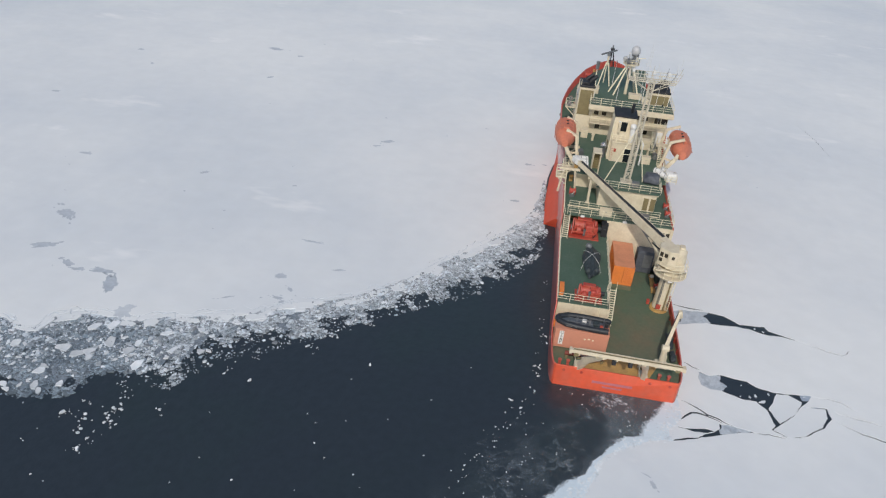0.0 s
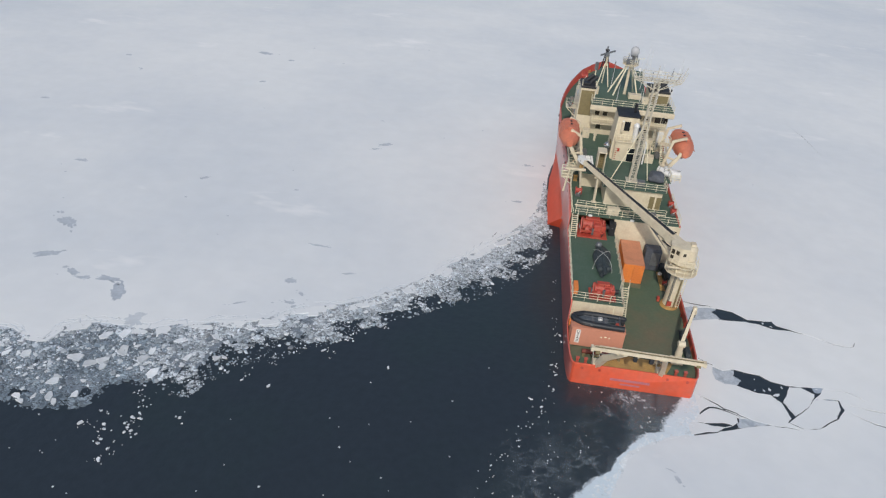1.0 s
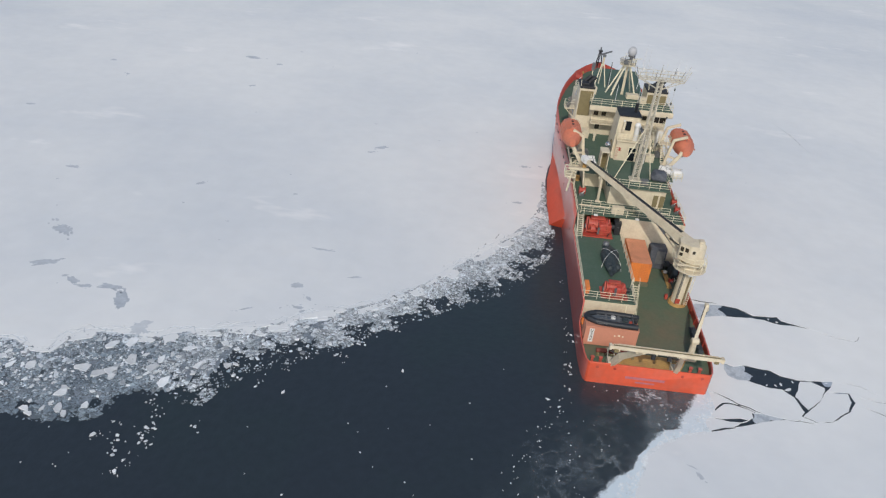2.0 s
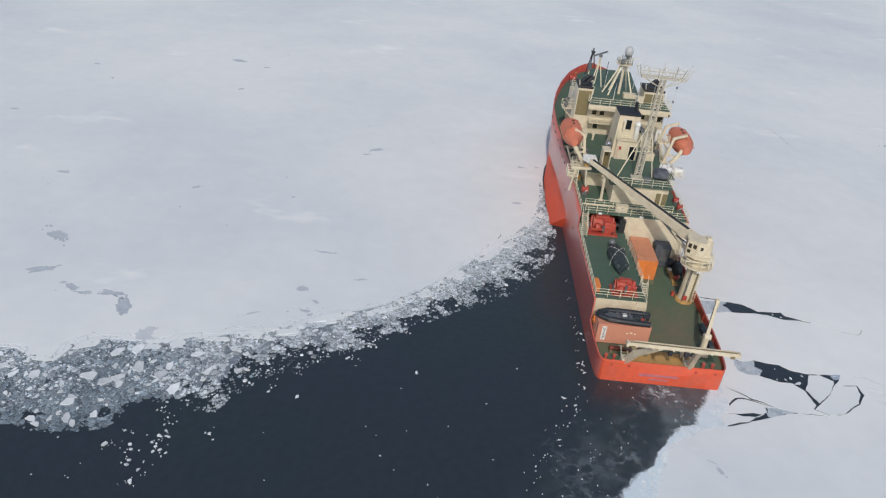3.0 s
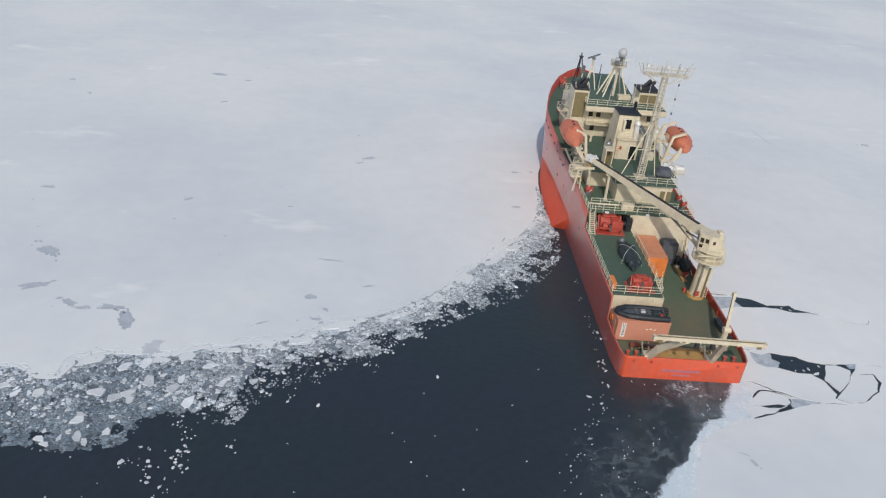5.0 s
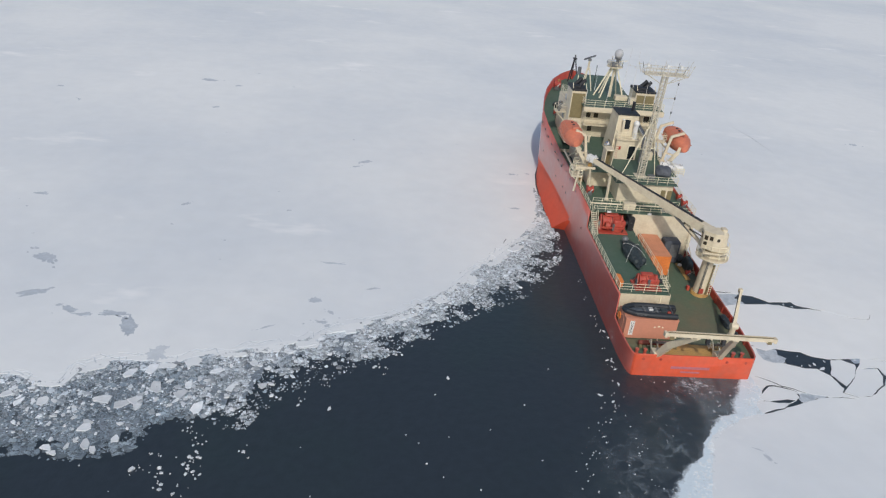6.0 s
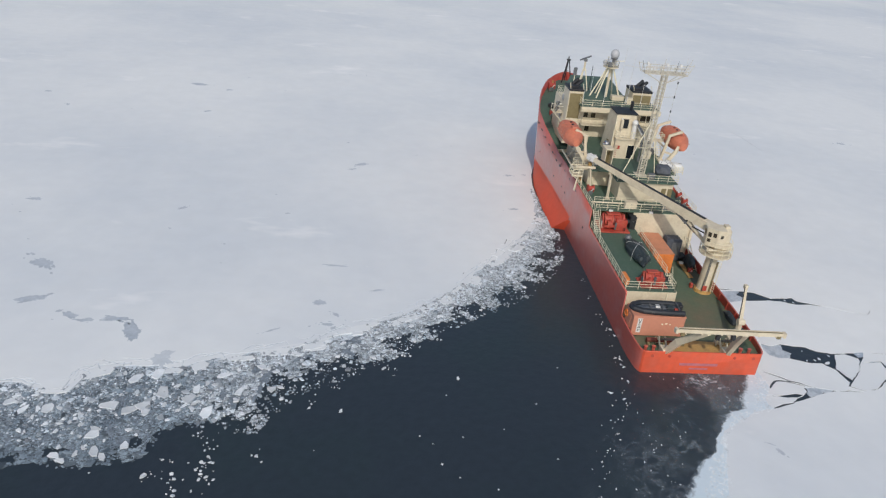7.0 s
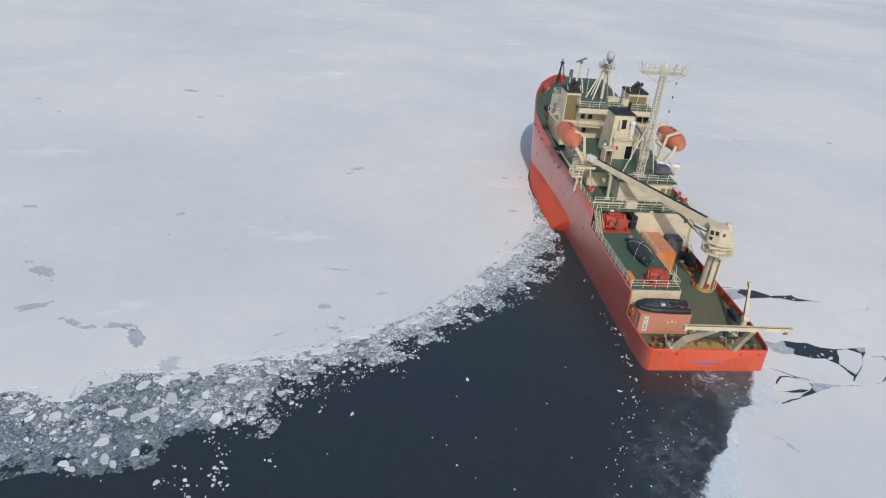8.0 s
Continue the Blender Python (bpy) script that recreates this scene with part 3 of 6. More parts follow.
def scattered_floes(count):
    """Separate plates of ice lying in the brash, from a few shapes that are turned and shared."""
    rng = random.Random(21)
    kinds = []
    for k in range(12):
        ob = floe(0, 0, 0.2 + 0.32 * rng.random() ** 1.6, 300 + k, flat=rng.uniform(0.4, 0.85), h=0.14, sides=rng.choice((4, 5, 6)), label="flat plate of white ice lying in the brash")
        kinds.append(ob)
    used = 0
    while used < count:
        s, w = 0.1 + 0.85 * rng.random() ** 1.3, rng.random() ** 1.2 * 0.9
        p = in_band(s, w)
        if p.x < -78:
            continue
        src = kinds[used % 12]
        m = pose(p.x, p.y, 0, rng.gauss(0, 3), rng.gauss(0, 3), rng.uniform(0, 360))
        if used < 12:
            src.matrix_basis = m
        else:
            copy_thing(src, m)
        used += 1


scattered_floes(150)
plan_floe([(18.35, 4.3), (19.6, 4.45), (20.95, 3.6), (19.65, 1.45), (17.65, -0.5), (16.9, 1.6)], 0.075, "snow-covered ice floe broken loose in a crack", 2.0)
plan_floe([(20.55, 2.74), (23.2, 3.1), (23.1, 1.6), (22.15, 0.14), (19.63, -1.92), (18.0, -2.25), (16.75, -1.55), (17.9, -0.45), (19.35, 1.0)], 0.075, "snow-covered ice floe broken loose in a crack", 2.0)
for i, (x, y, r) in enumerate([(15.9, 3.4, 0.3), (15.2, 3.1, 0.24), (16.5, 2.6, 0.5), (14.2, 3.0, 0.16), (17.4, 4.1, 0.2), (14.6, 4.9, 0.14), (18.4, 16.4, 0.24), (19.3, 16.0, 0.2), (22.9, 2.2, 0.16), (21.4, 4.6, 0.2)]):
    floe(x, y, r, 60 + i, flat=0.5, h=0.06, sides=5, label="small ice piece drifting in a crack")


def refrozen(name, pts, z, label, mat=GREY_ICE):
    line = jag(smooth_line(pts + pts[:1], 0.4), 0.7, 0.3, pts[0][0])[:-1]
    tagged(part(name, prism([(p.x, p.y) for p in line], -0.1, z - 0.02), mat), label, "grey ice", kind="structure")


refrozen("grey_ice", [(6.7, 17.1), (9.6, 18.2), (12.7, 18.4), (12.2, 17.3), (13.0, 16.2), (11.0, 15.4), (7.7, 14.3), (6.2, 15.2)], 0.055, "pale wet refrozen ice filling a crack end", PALE_ICE)
refrozen("grey_ice", [(10.0, 6.15), (11.1, 5.75), (12.5, 6.1), (12.3, 5.0), (12.9, 4.2), (12.1, 3.4), (10.9, 3.25), (10.0, 3.9), (9.9, 4.9)], 0.05, "grey wet refrozen ice filling a crack end", PALE_ICE)
refrozen("grey_ice", [(20.9, 4.85), (22.3, 5.0), (21.6, 3.95), (20.9, 4.0)], 0.05, "grey wet refrozen ice filling a crack end")
refrozen("grey_ice", [(11.2, -1.95), (12.2, -1.9), (14.5, -2.4), (12.6, -3.0), (10.9, -3.55), (10.7, -3.2), (11.2, -2.7)], 0.05, "grey wet refrozen ice filling a crack end", PALE_ICE)
refrozen("grey_ice", [(20.6, 2.85), (22.6, 3.15), (23.2, 3.2), (22.0, 2.9), (20.9, 2.7)], 0.05, "grey wet refrozen ice along a crack")


def melt_patch(x, y, r, flat, seed, turn=None, mat=BARE, spots=None):
    """A shallow grey patch where the snow is wet or blown off, r long and flat * r wide, turned by degrees."""
    rng = random.Random(seed)
    a0 = rng.uniform(-0.7, 0.3) if turn is None else radians(turn)
    ca, sa = math.cos(a0), math.sin(a0)
    bm = bmesh.new()
    count = (rng.choice((4, 6, 9)) if r > 0.5 else 2) if spots is None else spots
    blots = [(0.0, 0.0, r * 0.9)] + [(rng.gauss(0, 0.9) * r, rng.gauss(0, 0.6) * r, r * rng.uniform(0.06, 0.26)) for _ in range(count)]
    for n, (cx, cy, rr0) in enumerate(blots):
        pts = []
        for k in range(56):
            a = 6.283 * k / 56
            q = Vector((math.cos(a), math.sin(a), seed + n * 3.1))
            rr = rr0 * max(0.3, 0.95 + 0.5 * noise.noise(q * 0.9 + Vector((seed, 0, 0))) + 0.42 * noise.noise(q * 2.2) + 0.3 * noise.noise(q * 5.5) + 0.2 * noise.noise(q * 12.0))
            u, v = cx + rr * math.cos(a), (cy + rr * math.sin(a)) * flat
            v += 0.3 * flat * r * math.sin(u / max(r, 0.1) * 1.4 + seed)
            pts.append((u * ca - v * sa, u * sa + v * ca))
        prism(pts, ICE_TOP - 0.05, ICE_TOP + 0.012 + 0.003 * n, bm=bm)
    ob = part("bare_ice_patch", bm, mat)
    ob.location = (x, y, 0)
    tagged(ob, "grey patch of bare wet ice in the snow", "ice patch", "bare patches on the ice", "structure")


for i, (x, y, r, fl, turn) in enumerate([
    (-75.6, 18.2, 2.1, 0.55, -48), (-73.4, 10.2, 1.9, 0.4, 28), (-68.0, 7.3, 1.1, 0.6, -10), (-66.4, 6.5, 1.5, 0.22, 6), (-69.6, 8.1, 0.4, 0.6, 20), (-63.6, 6.9, 1.8, 0.42, -24), (-61.0, 4.5, 1.9, 0.55, -72),
    (-41.6, 11.5, 0.9, 0.8, 40), (-39.6, 9.2, 0.7, 0.4, -30), (-40.3, 7.2, 0.7, 0.6, 10), (-39.8, 6.5, 0.5, 0.6, 50), (-46.3, 5.7, 0.9, 0.2, 25), (-63.3, 36.2, 1.0, 0.6, 40), (-84.0, 36.8, 1.4, 0.45, -10),
    (-38.3, 57.6, 1.9, 0.4, 40), (-39.8, 55.3, 1.0, 0.4, 30), (-76.3, 102.6, 2.7, 0.45, -12), (-69.0, 99.3, 1.1, 0.5, 0), (-70.0, 82.9, 1.0, 0.6, 20), (-103.5, 89.9, 1.1, 0.7, 0), (-96.7, 81.9, 0.8, 0.6, -60),
    (-13.8, 41.7, 1.2, 0.4, 26), (-12.6, 56.2, 1.0, 0.5, 12), (-9.6, 56.9, 0.6, 0.6, 0), (-40.4, 20.8, 1.5, 0.2, -4), (-48.4, 36.0, 0.6, 0.6, 20), (68.0, 87.0, 1.6, 0.6, 0), (3.4, -11.9, 0.55, 0.5, -62), (-35.1, 15.0, 0.9, 0.3, 20), (-104.8, 60.3, 1.1, 0.6, 0)]):
    melt_patch(x, y, r * (0.72 if y > 25 else 0.92), fl, i + 1.3, turn)
melt_patch(2.95, -10.9, 0.5, 0.16, 44.0, -30, spots=0)
melt_patch(-56.2, -0.1, 1.5, 0.8, 51.0, 70, GREYED, 2)
for i in range(34):
    x, y = rng.uniform(-95, 40), rng.uniform(8, 130)
    if y > 8 + (x + 80) * 0.35 and not -14 < x < 14:
        melt_patch(x, y, rng.uniform(0.1, 0.28), rng.uniform(0.4, 0.8), 60 + i * 1.7)


def ice_side(y):
    """Where the starboard ice begins behind the stern, at a given distance astern."""
    pts = RIGHT[:11][::-1]
    return float(np.interp(y, [p[1] for p in pts], [p[0] for p in pts]))


def packed_slush():
    """Pale churned slush pressed against the starboard ice: a crust of small lumps on a thin skin."""
    rng = random.Random(15)
    bm = bmesh.new()
    made = 0
    while made < 1500:
        y = rng.uniform(-24, -0.3)
        width = float(np.interp(-y, [0, 1.5, 3.5, 5.2, 6.3, 7.4, 9, 12, 13.5, 16, 24], [1.6, 2.2, 2.7, 2.9, 3.0, 1.6, 0.7, 0.8, 2.2, 3.2, 4.5]))
        d = rng.random() ** 1.2
        x = ice_side(y) + 0.3 - d * width * (1.0 + 0.35 * noise.noise(Vector((y * 0.8, 3.0, 1.0))) + 0.2 * noise.noise(Vector((y * 2.6, 3.0, 4.0))))
        if noise.noise(Vector((x * 1.3, y * 1.3, 6.0))) < d * 1.3 - 0.85:
            continue
        chunk(bm, x, y, 0.05 + 0.15 * rng.random() ** 2.0, 0.05 + 0.01 * rng.random(), rng)
        made += 1
    tagged(part("packed_slush", bm, FOAMM), "pale churned slush pressed against the ice behind the stern", "slush ice", kind="stuff")


def foam():
    """Small bits of foam and ice in the wash."""
    rng = random.Random(5)
    bm = bmesh.new()
    made = 0
    while made < 60:
        y = -0.3 - 22 * rng.random() ** 1.3
        x = ice_side(y) - 13 * rng.random() ** 1.2
        n1 = noise.noise(Vector((x * 0.33, y * 0.33, 2.0)))
        n2 = noise.noise(Vector((x * 1.1, y * 1.1, 8.0)))
        if rng.random() > max(0.02, 0.5 - abs(n1) * 3.4 - abs(n2) * 0.8):
            continue
        chunk(bm, x, y, rng.uniform(0.03, 0.1), 0.04, rng)
        made += 1
    tagged(part("foam_bits", bm, FOAMM), "small white foam and ice bits behind the stern", "foam", kind="stuff")


def wash():
    """The churned wash as a thin broken skin: thick beside the ice, thinning out over the open water."""
    bm = bmesh.new()
    cover = bm.verts.layers.float.new("cover")
    nx, ny, grid = 90, 110, []
    for j in range(ny + 1):
        y = 1.2 - 26.2 * j / ny
        ex = ice_side(min(y, -0.5)) + 0.3
        width = float(np.interp(-y, [0, 1.5, 3.5, 5.2, 6.3, 7.4, 9, 12, 13.5, 16, 24], [1.8, 2.6, 3.0, 3.3, 3.4, 2.0, 1.0, 1.1, 2.6, 3.6, 5.0]))
        row = []
        for i in range(nx + 1):
            d = 17.0 * (i / nx) ** 1.3
            v = bm.verts.new((ex - d, y, 0.02 + 0.03 * max(0.0, min(1.0, 2.0 - d / 1.6))))
            thick = min(1.0, max(0.0, 1.25 - d / width) * 2.2)
            band = 0.34 * math.exp(-(((ex - d) - 1.0 + (y + 6) * 0.2) / 4.0) ** 2)
            v[cover] = min(1.0, max(thick, band, 0.26 * max(0.0, 1 - d / 14.0)))
            row.append(v)
        grid.append(row)
    for a, b in zip(grid, grid[1:]):
        for i in range(nx):
            bm.faces.new((a[i], a[i + 1], b[i + 1], b[i]))
    m = bpy.data.materials.new("thin_wash_foam")
    m.use_nodes = True
    t, ln = m.node_tree, m.node_tree.links.new
    b = t.nodes["Principled BSDF"]
    b.inputs["Base Color"].default_value, b.inputs["Roughness"].default_value = (0.66, 0.76, 0.83, 1), 0.6
    at = t.nodes.new("ShaderNodeAttribute")
    at.attribute_name = "cover"
    co = t.nodes.new("ShaderNodeTexCoord")
    warp = t.nodes.new("ShaderNodeTexNoise")
    warp.inputs["Scale"].default_value, warp.inputs["Detail"].default_value = 0.45, 3.0
    ln(co.outputs["Object"], warp.inputs["Vector"])
    add = t.nodes.new("ShaderNodeVectorMath")
    add.operation = "MULTIPLY_ADD"
    add.inputs[1].default_value = (2.6, 2.6, 2.6)
    ln(warp.outputs["Color"], add.inputs[0])
    ln(co.outputs["Object"], add.inputs[2])
    def tex(scale, detail, rough, vec):
        n = t.nodes.new("ShaderNodeTexNoise")
        n.inputs["Scale"].default_value, n.inputs["Detail"].default_value, n.inputs["Roughness"].default_value = scale, detail, rough
        ln(vec, n.inputs["Vector"])
        return n.outputs[0]

    def math_node(op, x, y, clamp=False):
        n = t.nodes.new("ShaderNodeMath")
        n.operation, n.use_clamp = op, clamp
        for k, v in enumerate((x, y)):
            if isinstance(v, (int, float)):
                n.inputs[k].default_value = v
            else:
                ln(v, n.inputs[k])
        return n.outputs[0]

    cov = at.outputs["Fac"]
    fine_grain = tex(2.6, 7.0, 0.72, co.outputs["Object"])
    veins = tex(0.42, 6.0, 0.62, add.outputs[0])
    ridge = math_node("SUBTRACT", 1.0, math_node("MULTIPLY", math_node("ABSOLUTE", math_node("SUBTRACT", veins, 0.5), 0.0), 24.0), True)
    mass = math_node("ADD", math_node("SUBTRACT", math_node("MULTIPLY", cov, 2.3), 0.82), math_node("ADD", math_node("MULTIPLY", math_node("SUBTRACT", fine_grain, 0.5), 2.4), math_node("MULTIPLY", math_node("SUBTRACT", tex(0.7, 5.0, 0.6, co.outputs["Object"]), 0.5), 2.2)))
    patchy = math_node("MULTIPLY", math_node("SUBTRACT", tex(0.24, 2.0, 0.5, co.outputs["Object"]), 0.40), 5.0, True)
    ridge = math_node("MULTIPLY", ridge, patchy)
    streak = math_node("MULTIPLY", math_node("MULTIPLY", ridge, math_node("MULTIPLY", cov, 5.0)), math_node("MULTIPLY", math_node("SUBTRACT", fine_grain, 0.36), 2.4))
    alpha = math_node("MINIMUM", math_node("MAXIMUM", math_node("MAXIMUM", mass, 0.0), math_node("MULTIPLY", math_node("MAXIMUM", streak, 0.0), 0.85)), 0.985)
    cloud = math_node("MULTIPLY", math_node("SUBTRACT", tex(0.33, 6.0, 0.66, add.outputs[0]), 0.47), 2.6, True)
    alpha = math_node("MAXIMUM", alpha, math_node("MULTIPLY", math_node("ADD", cloud, 0.06), cov))
    ln(alpha, b.inputs["Alpha"])
    bp = t.nodes.new("ShaderNodeBump")
    bp.inputs["Strength"].default_value, bp.inputs["Distance"].default_value = 0.6, 0.08
    ln(fine_grain, bp.inputs["Height"])
    ln(bp.outputs[0], b.inputs["Normal"])
    tagged(part("wash_foam", bm, m), "white churned foam streaks on dark water behind the stern", "foam", kind="stuff")


wash()
packed_slush()
foam()

# ---- the ship: hull and decks ----
MAIN, UPPER, WINCH_TOP, BOATD, BRIDGE = 2.15, 6.0, 8.25, 11.15, 16.3
ship = thing("research_ship", "orange-red icebreaking research ship with cream superstructure in sea ice", "ship")


def hull_top(y, side):
    if side < 0:
        ys, zs = [0, 6.8, 6.81, 24.0, 24.01, 44, 54, 60, 66, 72, 77], [2.75, 2.95, 6.0, 6.0, 8.3, 9.0, 11.3, 12.6, 13.3, 13.9, 14.3]
    else:
        ys, zs = [0, 6.8, 6.81, 24.0, 24.01, 44, 54, 60, 66, 72, 77], [2.75, 3.1, 3.1, 3.3, 8.3, 9.0, 11.3, 12.6, 13.3, 13.9, 14.3]
    return float(np.interp(y, ys, zs))


def top_half(y):
    ys = [0, 1.5, 4, 40, 46, 52, 57, 62, 66, 71, 75, 76.8]
    xs = [6.8, 7.1, 7.25, 7.3, 7.8, 8.5, 8.7, 7.75, 6.7, 4.8, 2.2, 0.15]
    return float(np.interp(y, ys, xs))


def bow_rake(y):
    """How far forward of its foot the top of the shell stands."""
    return 4.3 * max(0.0, (y - 52) / 20.5) ** 1.3


def side_point(y, z, side):
    """A point of the hull's shell. y is that at the waterline; the bow rakes forward with height."""
    yy = y + bow_rake(y) * max(z, -2) / 14.0
    if 34.7 < y < 36:
        yy -= 2.6 * max(0.0, min(z / 2.8, (7.0 - z) / 4.2))
    zk, xk = 2.8, float(np.interp(y, [0, 34.6, 35.5, 46, 56], [7.2, 7.25, 7.3, 7.45, 7.9]))
    lowx, topx = hull_half(y), top_half(y + bow_rake(y)) if y < 72.4 else 0.12
    if y < 35.2:
        xk = lowx + (topx - lowx) * 0.5
    if z <= 0:
        x = bow = lowx * (1 + 0.1 * z)
    else:
        x = lowx + (xk - lowx) * z / zk if z < zk else xk + (topx - xk) * min(1.0, (z - zk) / 7.5)
        bow = lowx + (topx - lowx) * min(1.0, z / 12.5)
    k = max(0.0, min(1.0, (y - 55) / 6.0))
    x += (bow - x) * k
    return Vector((side * x, yy, z))


def hull():
    bm = bmesh.new()
    stations = [0, 0.15, 0.5, 1.5, 4, 6.79, 6.82, 12, 18, 23.99, 24.02, 28, 31.5, 35.0, 35.5, 40, 44, 48, 50, 52, 54, 56, 57.5, 59, 60.5, 62, 63.5, 65, 66.5, 68, 69.5, 70.5, 71.5, 72.5]
    grid = []
    for y in stations:
        row = []
        for side in (-1, 1):
            zt = hull_top(y + bow_rake(y), side)
            lv = [-2.0, -0.5, 0.0, min(1.5, zt * 0.5), min(2.6, zt * 0.76), min(3.1, zt * 0.84), min(4.0, zt * 0.9), min(7.0, zt * 0.96), zt]
            pts = [side_point(y, z, side) for z in lv]
            if y < 0.5:
                for p in pts:
                    p.x *= 0.955 + 0.045 * (y / 0.5) ** 0.5
            row.append(pts)
        grid.append([bm.verts.new(p) for p in row[0][::-1]] + [bm.verts.new(p) for p in row[1]])
    for a, b in zip(grid, grid[1:]):
        for i in range(len(a) - 1):
            bm.faces.new((a[i], a[i + 1], b[i + 1], b[i]))
    bm.faces.new(grid[0])
    bm.faces.new(grid[-1][::-1])
    ob = part("hull", bm, HULL, ship, "orange-red painted steel hull with wide ice shoulders", smooth=24)
    # the ice belt: shoulders below the knuckle, matt, with sunlight put into their colour
    for m in (RED, BELT, RED, STERNP, RED):
        ob.data.materials.append(m)
    for p in ob.data.polygons:
        c = p.center
        if c.z < 2.9 and 33.0 < c.y < 62 and abs(c.x) > 5:
            p.material_index = 2
        elif c.y < 0.1:
            # transom faces get the sunlit copy of the hull paint
            p.material_index = 4
    # inner plate faces take darker red, the bulwark's inside shade as colour
    mod = ob.modifiers.new("plate", "SOLIDIFY")
    mod.thickness, mod.offset, mod.material_offset = 0.16, -1.0, 1
    return ob


hull()


def deck_outline(y0, y1, inset=0.22, step=2.0):
    ys = list(np.arange(y0, y1, step)) + [y1]
    left = [(-top_half(y) + inset, y) for y in ys]
    return left + [(-x, y) for x, y in left[::-1]]


def slab(name, pts, z, mat, label="", t=0.12):
    return part(name, prism(pts, z - t, z), mat, ship, label)


slab("main_deck", deck_outline(0.25, 24.1), MAIN, AFTDECK, "worn green working deck at the stern")
slab("upper_deck", [(-7.05, 7.2), (-1.25, 7.2), (-1.25, 10.6), (-0.95, 11.2), (-0.95, 27.6), (-7.05, 27.6)], UPPER, DECK, "green painted winch deck")
slab("winch_house_roof", deck_outline(24.2, 46.5), WINCH_TOP, DECK, "green painted deck above the winches")


def fore_z(y):
    """Height of the rising foredeck."""
    return hull_top(y, -1) - 1.15


def foredeck():
    bm = bmesh.new()
    rows = []
    for y in [46.6, 48, 50, 52, 54, 56, 58, 60, 62, 64, 66, 68, 70, 72, 73.5, 75]:
        w = max(0.2, top_half(y) - 0.3)
        rows.append([bm.verts.new((x, y, fore_z(y) + dz)) for x, dz in ((-w, 0), (w, 0), (w, -0.12), (-w, -0.12))])
    for a, b in zip(rows, rows[1:]):
        for i in range(4):
            bm.faces.new((a[i], a[(i + 1) % 4], b[(i + 1) % 4], b[i]))
    bm.faces.new(rows[0])
    bm.faces.new(rows[-1][::-1])
    part("foredeck", bm, DECK, ship, "green painted foredeck inside the red bulwark")


foredeck()
slab("stern_planking", [(-3.6, 0.5), (3.4, 0.5), (4.6, 2.9), (-3.6, 3.2)], MAIN + 0.03, YELLOW, "worn yellow planking at the stern ramp", 0.03)


def wall(name, x0, x1, y0, y1, z0, z1, mat=CREAM, label="", bev=0.04):
    return part(name, box(x0, x1, y0, y1, z0, z1, bev), mat, ship, label)


# houses; each stands on the deck below
wall("winch_deck_side", -1.35, -1.05, 7.3, 24.0, MAIN, UPPER - 0.13)
wall("winch_deck_end", -7.0, -1.36, 7.25, 7.5, MAIN, UPPER - 0.13)
wall("aft_bulkhead", -1.04, 7.05, 24.12, 24.4, MAIN, WINCH_TOP - 0.13)
part("bridge_fascia", box(-4.95, 7.65, 44.6, 44.9, 15.6, 16.28, 0.04), CREAM, ship)
wall("aft_corner", 6.88, 7.27, 23.86, 23.97, MAIN + 1.1, WINCH_TOP - 0.02)
wall("foredeck_step", -7.3, 7.3, 46.46, 46.58, WINCH_TOP, 8.75)
# the recess's shade is put into the back wall's dark colour
wall("winch_recess_back", -7.0, -1.3, 27.4, 27.58, UPPER, WINCH_TOP - 0.13, OLIVE)
wall("winch_recess_side", -1.3, -1.05, 24.2, 27.4, UPPER, WINCH_TOP - 0.13)
house = wall("lower_house", -2.7, 4.9, 28.0, 46.4, WINCH_TOP, BOATD - 0.13)
part("roof_deck", prism([(-3.3, 27.6), (-3.3, 31.2), (-5.9, 31.2), (-5.9, 46.5), (6.3, 46.5), (6.3, 31.2), (5.3, 31.2), (5.3, 27.6)], BOATD - 0.12, BOATD), DECK, ship, "green painted boat deck")
wall("boat_deck_support", -5.7, -2.72, 33.0, 46.4, WINCH_TOP, BOATD - 0.13)
wall("boat_deck_support", 4.92, 6.1, 33.0, 46.4, WINCH_TOP, BOATD - 0.13)
bridge = wall("bridge_house", -1.8, 4.1, 46.7, 65.2, 9.6, BRIDGE - 0.13)
wall("bridge_side_house", -4.2, -1.82, 46.7, 58.0, 9.6, BRIDGE - 0.14)
wall("bridge_aft_house", -4.6, 7.3, 46.66, 53.0, 9.6, BRIDGE - 0.135)
wall("bridge_wing", -6.6, -4.62, 50.2, 55.5, 9.6, BRIDGE - 0.6)
part("bridge_roof", prism([(-4.9, 44.92), (7.6, 44.92), (7.6, 53.3), (4.15, 53.3), (4.6, 59.5), (5.1, 65.6), (-1.9, 65.6), (-4.4, 58.4), (-4.9, 49.4)], BRIDGE - 0.12, BRIDGE), DECK, ship, "green painted bridge roof")
def window(x, y, z, w, h):
    ob = part("window", box(x, x + w, y - 0.04, y, z, z + h, 0.01), PANE, ship, "brown-tinted window")
    part("frame", box(x - 0.07, x + w + 0.07, y - 0.02, y + 0.03, z - 0.07, z + h + 0.07, 0.01), RAIL, ob)


# windows and doors of the aft faces
for x in (-3.9, -2.7, 2.6, 3.6):
    window(x, 46.64, 14.2, 0.7, 0.8)
for x in (5.3, 6.32):
    window(x, 46.64, 13.9, 0.88, 1.2)
part("roof_fascia", box(-4.9, 7.6, 44.86, 44.92, BRIDGE - 0.85, BRIDGE + 0.02, 0.01), CREAM, ship, "cream roof edge of the bridge")
for x in (-3.4, 3.9):
    window(x, 46.64, 12.0, 0.7, 0.8)
